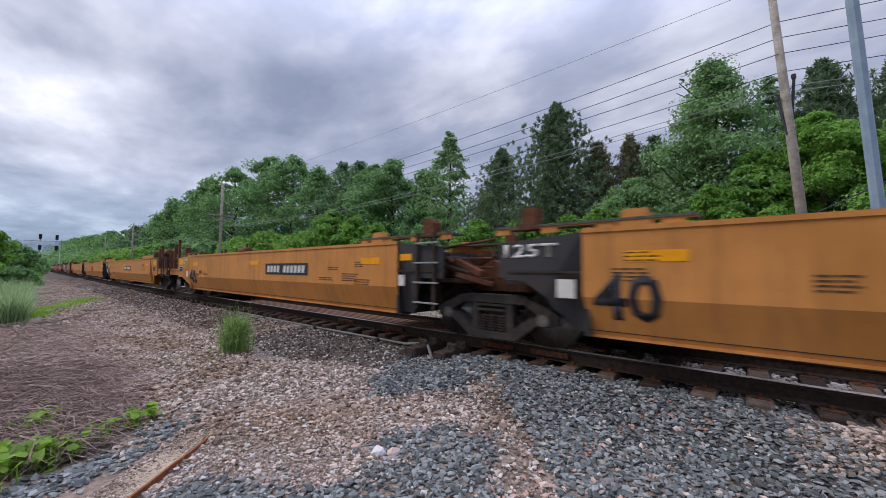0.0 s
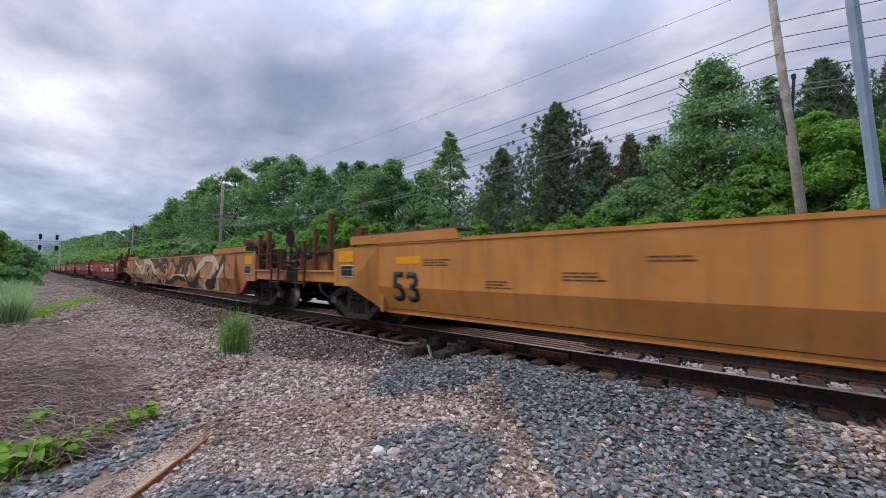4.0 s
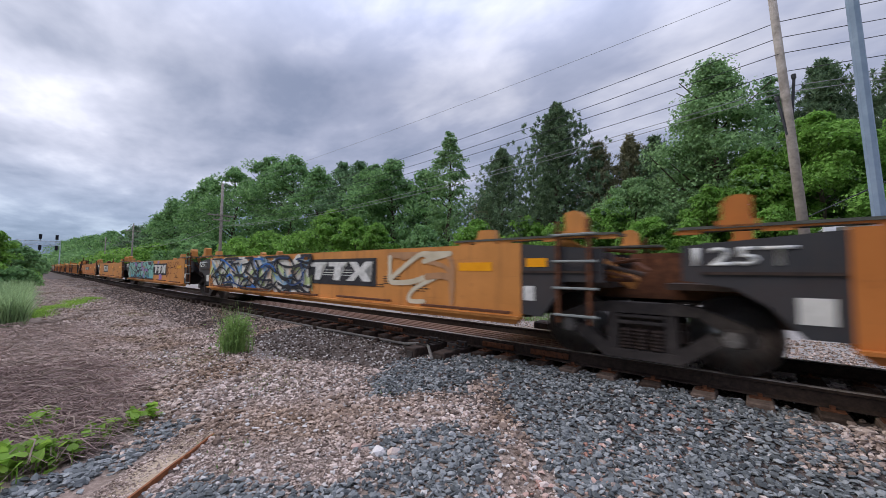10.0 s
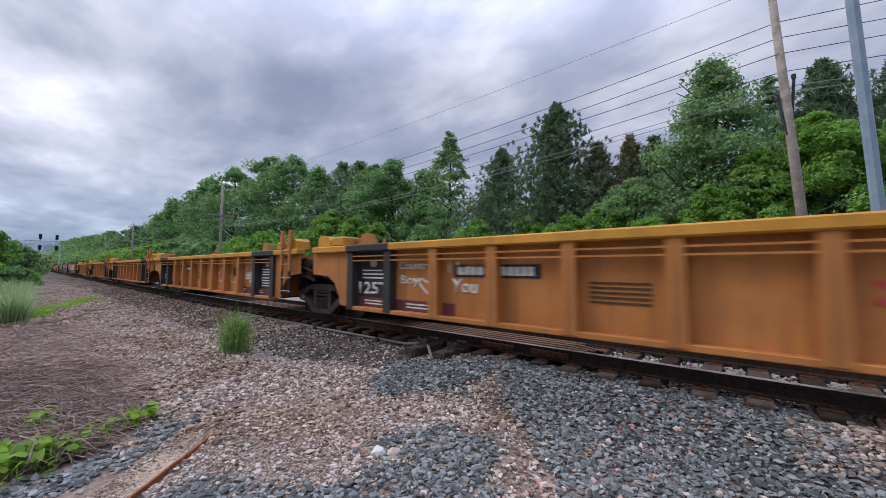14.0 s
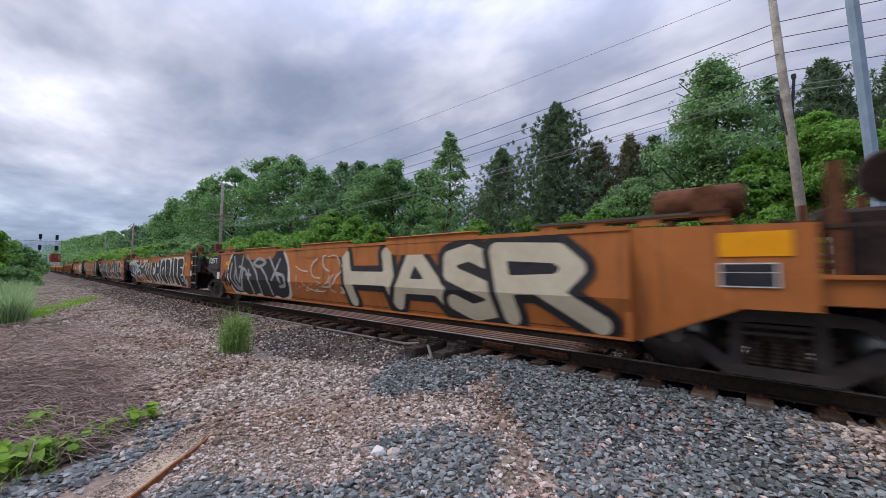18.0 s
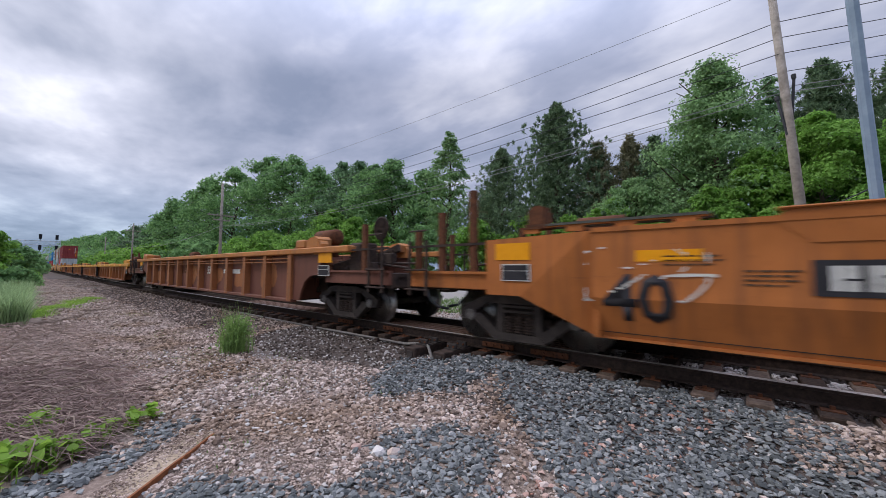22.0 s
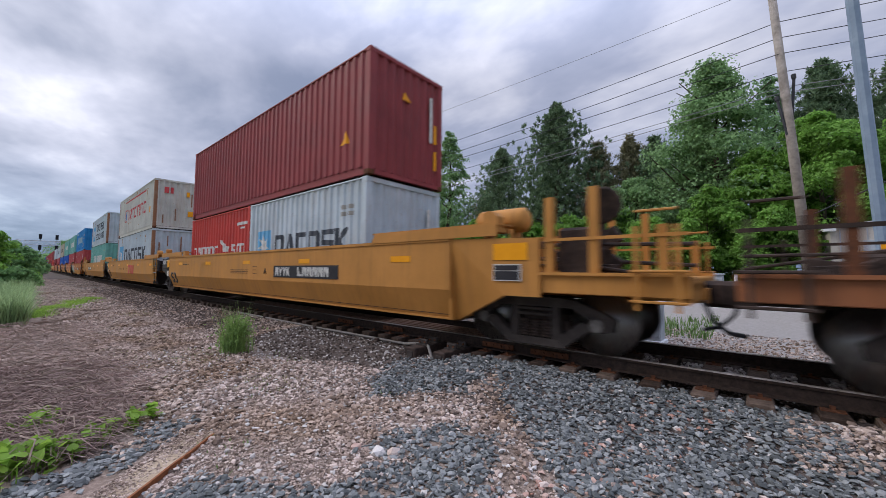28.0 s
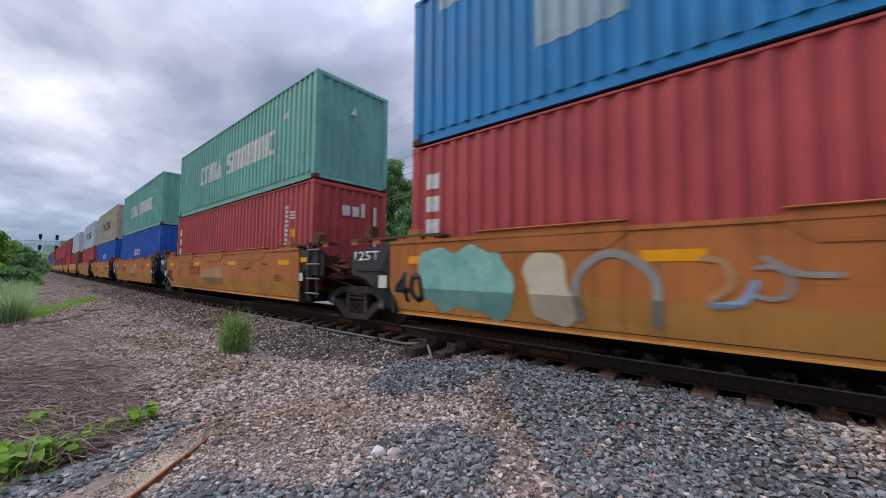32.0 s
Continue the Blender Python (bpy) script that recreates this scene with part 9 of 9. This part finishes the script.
def stones(name, x, y, size, material, label, flat=0.62, sink=0.25, seed=1, rounded=False, lift=0.0):
    """Broken stones lying on the ground."""
    r = np.random.default_rng(seed)
    n = len(x)
    V, F = (ROUND_V, ROUND_F) if rounded else (CUT_V, CUT_F)
    base = V[None] * r.uniform(*((0.55, 1.25) if rounded else (0.45, 1.3)), (n, len(V), 1)) + r.normal(0, 0.10, (n, len(V), 3))
    sc = np.stack([r.uniform(0.8, 1.35, n), r.uniform(0.6, 1.0, n), r.uniform(0.45, 0.9, n) * flat / 0.62], 1) * (size * 0.5)[:, None]
    v = base * sc[:, None]
    a, b = r.uniform(0, 6.283, n), r.normal(0, 0.5, n)
    ca, sa, cb, sb = np.cos(a), np.sin(a), np.cos(b), np.sin(b)
    X, Y, Z = v[..., 0], v[..., 1], v[..., 2]
    Y, Z = Y * cb[:, None] - Z * sb[:, None], Y * sb[:, None] + Z * cb[:, None]
    X, Y = X * ca[:, None] - Y * sa[:, None], X * sa[:, None] + Y * ca[:, None]
    z = ground_z(x, y) + lift + size * r.uniform(0.0, 0.42, n) * (1 - sink)
    v = np.stack([X + x[:, None], Y + y[:, None], Z + z[:, None]], -1).reshape(-1, 3)
    f = (F[None] + (np.arange(n) * len(V))[:, None, None]).reshape(-1, 3)
    return tagged(new(name, arrays_mesh(name, v, f, material)), label, "gravel", kind="stuff")


def scatter(seed, n, x0, x1, y0, y1, near=1.0):
    r = np.random.default_rng(seed)
    return x0 + (x1 - x0) * r.uniform(0, 1, n) ** near, r.uniform(y0, y1, n), r


def inside(x, y, outline):
    """Which of the points lie in the outline."""
    hit = np.zeros(len(x), bool)
    for (xa, ya), (xb, yb) in zip(outline, outline[1:] + outline[:1]):
        if ya != yb:
            hit ^= ((y > ya) != (y > yb)) & (x < xa + (y - ya) * (xb - xa) / (yb - ya))
    return hit


# fresh ballast: the main spill, the heap before the camera, a strip by the plank, a patch at the headblocks
SPILL = [(-3.05, 5.2), (-2.75, 4.6), (-2.42, 4.2), (-1.95, 3.45), (-1.47, 3.05), (-1.10, 2.75), (-0.80, 2.2), (-0.5, 0.6), (3.0, 0.6), (3.4, 3.0), (1.0, 3.9), (0.62, 4.4), (0.35, 5.3)]
HEAP = [(-3.45, 0.55), (-3.27, 1.06), (-2.95, 1.40), (-2.62, 1.60), (-2.32, 1.95), (-2.50, 2.30), (-2.98, 2.45), (-2.86, 2.72), (-2.25, 3.08), (-1.85, 2.85), (-1.45, 2.45), (-1.25, 2.2), (-1.1, 1.0), (-2.4, 0.2)]
STRIP = [(-4.30, -0.1), (-4.33, 0.48), (-4.80, 0.96), (-4.84, 1.16), (-4.55, 1.22), (-4.15, 0.78), (-3.92, 0.45), (-3.70, 0.0)]
PATCH = [(-4.40, 3.42), (-3.67, 3.25), (-3.05, 3.80), (-2.7, 4.6), (-3.1, 5.15), (-4.2, 4.9), (-4.65, 4.1)]


def grey_zone(x, y):
    """Where the fresh blue-grey ballast lies."""
    r = np.random.default_rng(5)
    jx = x + 0.10 * np.sin(5.1 * y + 3 * x) + 0.05 * np.sin(13 * y) + r.normal(0, 0.07, len(x))
    jy = y + 0.10 * np.sin(4.7 * x + 1) + 0.05 * np.sin(11 * x) + r.normal(0, 0.07, len(x))
    return inside(jx, jy, SPILL) | inside(jx, jy, HEAP) | inside(jx, jy, STRIP) | inside(jx, jy, PATCH)


def on_plank(x, y):
    u, v = (x + 3.74) * -0.682 + (y - 0.96) * 0.731, -(x + 3.74) * 0.731 - (y - 0.96) * 0.682
    return (np.abs(u) < 0.66) & (v > -0.02) & (v < 0.36 + 0.05 * np.sin(9 * u))


def build_stones():
    def off_rail(x, y):
        d = y - (YC + 0.012 * (-x - 18 + np.sqrt((x + 18) ** 2 + 100)))
        near_rail = np.abs(np.abs(d) - 0.7525) < 0.12
        on_tie = (np.abs(((x + 76.0) % 0.5) - 0.0) < 0.13) | (((x + 76.0) % 0.5) > 0.37)
        return ~near_rail & ~(on_tie & (np.abs(d) < 1.16))
    # fresh grey ballast
    x, y, r = scatter(11, 56000, -5.4, 4.8, -0.1, 5.2)
    k = grey_zone(x, y) & off_rail(x, y) & ~on_plank(x, y)
    x, y = x[k], y[k]
    stones("grey_ballast", x, y, np.random.default_rng(12).uniform(0.030, 0.072, len(x)), M["st_grey"], "fresh blue grey crushed ballast", 0.46, 0.1, 13, True)
    # pink tan gravel
    x, y, r = scatter(21, 52000, -13.0, 1.0, 0.9, 5.2)
    x2, y2, r2 = scatter(24, 22000, -4.6, -1.6, 0.7, 2.6)
    x3, y3, r3 = scatter(27, 16000, -2.5, 8.0, -1.2, 5.0)
    k3 = (r3.uniform(0, 1, 16000) < np.clip((y3 + 1.2) / 1.6, 0, 1)) & ((y3 < 0.95) | (x3 > 0.9))
    x, y = np.concatenate([x, x2, x3[k3]]), np.concatenate([y, y2, y3[k3]])
    dark_edge = np.where(x > -4.3, 5.1, 4.25 - 1.25 * np.clip((-4.4 - x) / 3, 0, 1) + 0.2 * np.sin(3 * x))
    k = (~grey_zone(x, y) | (r.uniform(0, 1, len(x)) < 0.05)) & off_rail(x, y) & (y < dark_edge) & (~on_plank(x, y) | (r.uniform(0, 1, len(x)) < 0.12))
    x, y = x[k], y[k]
    s = np.random.default_rng(22).gamma(2.3, 0.0125, len(x)) + 0.010
    fine = np.clip(np.exp(-((x + 3.3) ** 2 / 2.2 + (y - 1.5) ** 2 / 0.9)) + 0.8 * np.exp(-((x + 1.9) ** 2 / 0.5 + (y - 2.4) ** 2 / 0.3)), 0, 1)            # finer grit round the plank
    s = s * (1 - 0.62 * fine)
    stones("tan_gravel", x, y, np.clip(s, 0.010, 0.075), M["st_tan"], "pinkish tan crushed gravel", 0.58, 0.15, 23, True)
    # pale and pink chips
    x, y, r = scatter(31, 4600, -9, 1.5, 0.9, 5.1)
    k = off_rail(x, y) & ((~grey_zone(x, y)) | (r.uniform(0, 1, len(x)) < 0.18))
    x, y = x[k], y[k]
    stones("pale_chips", x, y, np.random.default_rng(32).uniform(0.022, 0.055, len(x)), M["st_white"], "pale limestone chips among the gravel", 0.6, 0.05, 33, True)
    x, y, r = scatter(41, 1500, -3.2, 1.2, 1.3, 4.9)
    k = np.abs(x + 1.2 - 0.28 * (y - 2.4)) < 0.35
    stones("pink_chips", x[k], y[k], np.random.default_rng(42).uniform(0.028, 0.062, int(k.sum())), M["st_pink"], "pink brick-like stone chips", 0.6, 0.05, 43, True)
    x, y, r = scatter(45, 2600, 0.2, 2.6, 3.6, 4.9)
    k = (np.sin(3.1 * x + 0.6) + np.cos(4.0 * y) > 0.25) & off_rail(x, y)
    stones("shoulder_chips", x[k], y[k], np.random.default_rng(46).uniform(0.03, 0.06, int(k.sum())), M["st_tan"], "pale pink stones along the tie ends", 0.6, -0.2, 47, True)
    # dark oily stones along the track
    x, y, r = scatter(52, 42000, 3, -36, 3.3, 9.0, 1.5)
    y = y + 0.012 * (-x - 18 + np.sqrt((x + 18) ** 2 + 100))
    k = off_rail(x, y) & ((x < -4.0) | (y > 5.2)) & (y > 4.15 - 1.25 * np.clip((-4.4 - x) / 3, 0, 1) + 0.2 * np.sin(3 * x))
    x, y = x[k], y[k]
    stones("dark_gravel", x, y, np.random.default_rng(53).uniform(0.025, 0.06, len(x)), M["st_dark"], "oily dark gravel along the rails", 0.6, 0.1, 54)
    x, y, r = scatter(56, 9000, -3.6, 3.2, 5.45, 8.1)
    k = off_rail(x, y)
    stones("crib_gravel", x[k], y[k], np.random.default_rng(57).uniform(0.025, 0.06, int(k.sum())), M["st_white"], "dusty gravel between the rails", 0.6, -0.3, 58, True, 0.06)
    u, v2 = np.random.default_rng(64).uniform(-0.62, 0.60, 2600), np.random.default_rng(65).uniform(0.02, 0.30, 2600)
    ca, sa = math.cos(radians(133)), math.sin(radians(133))
    stones("sandy_grit", -3.74 + u * ca - v2 * sa, 0.96 + u * sa + v2 * ca, np.random.default_rng(66).gamma(2.0, 0.0035, 2600) + 0.005, M["st_tan"], "sandy grit strewn over the plank", 0.6, 0.0, 67, True, 0.030)
    # coarser stones up the line and on the shoulder
    x, y, r = scatter(61, 26000, -9, -75, 0.6, 5.4, 1.7)
    y = y + 0.012 * (-x - 18 + np.sqrt((x + 18) ** 2 + 100))
    stones("shoulder_gravel", x, y, np.random.default_rng(62).uniform(0.03, 0.075, len(x)), M["st_tan"], "pinkish gravel on the track shoulder", 0.6, 0.15, 63)
    x, y, r = scatter(81, 6500, -17, -3.9, -0.6, 2.2)
    k = np.sin(1.7 * x) + np.cos(2.3 * y + x) > -0.5
    stones("soil_stones", x[k], y[k], np.random.default_rng(82).gamma(2.0, 0.012, int(k.sum())) + 0.012, M["st_tan"], "loose stones scattered over the bare soil", 0.6, 0.2, 83)
    # stones along the far side
    x, y, r = scatter(71, 12000, -10, 4, 8.0, 11.5)
    stones("far_pale_gravel", x, y, np.random.default_rng(72).uniform(0.025, 0.06, len(x)), M["st_tan"], "pale gravel beyond the track", 0.5, 0.3, 73)
    # two loose rocks
    for nm, px, py, s, mt, lab in (("white_rock", -2.62, 2.20, 0.13, "st_white", "loose white rock on the ballast"), ("brown_rock", -2.84, 2.12, 0.10, "st_pink", "loose reddish brown rock"), ("grey_rock", -2.50, 2.28, 0.11, "st_tan", "loose pale grey rock")):
        bm = bmesh.new()
        bmesh.ops.create_icosphere(bm, subdivisions=1, radius=s / 2)
        for v in bm.verts:
            v.co *= 1 + 0.75 * noise.noise(v.co * 14 + Vector((s * 50, 0, 0)))
            v.co.z *= 0.6
        me = bpy.data.meshes.new(nm); bm.to_mesh(me); bm.free(); me.materials.append(M[mt])
        o = tagged(new(nm, me), lab, "rock")
        o.location = (px, py, float(ground_z(px, py)) + s * 0.2)


build_stones()
motions()
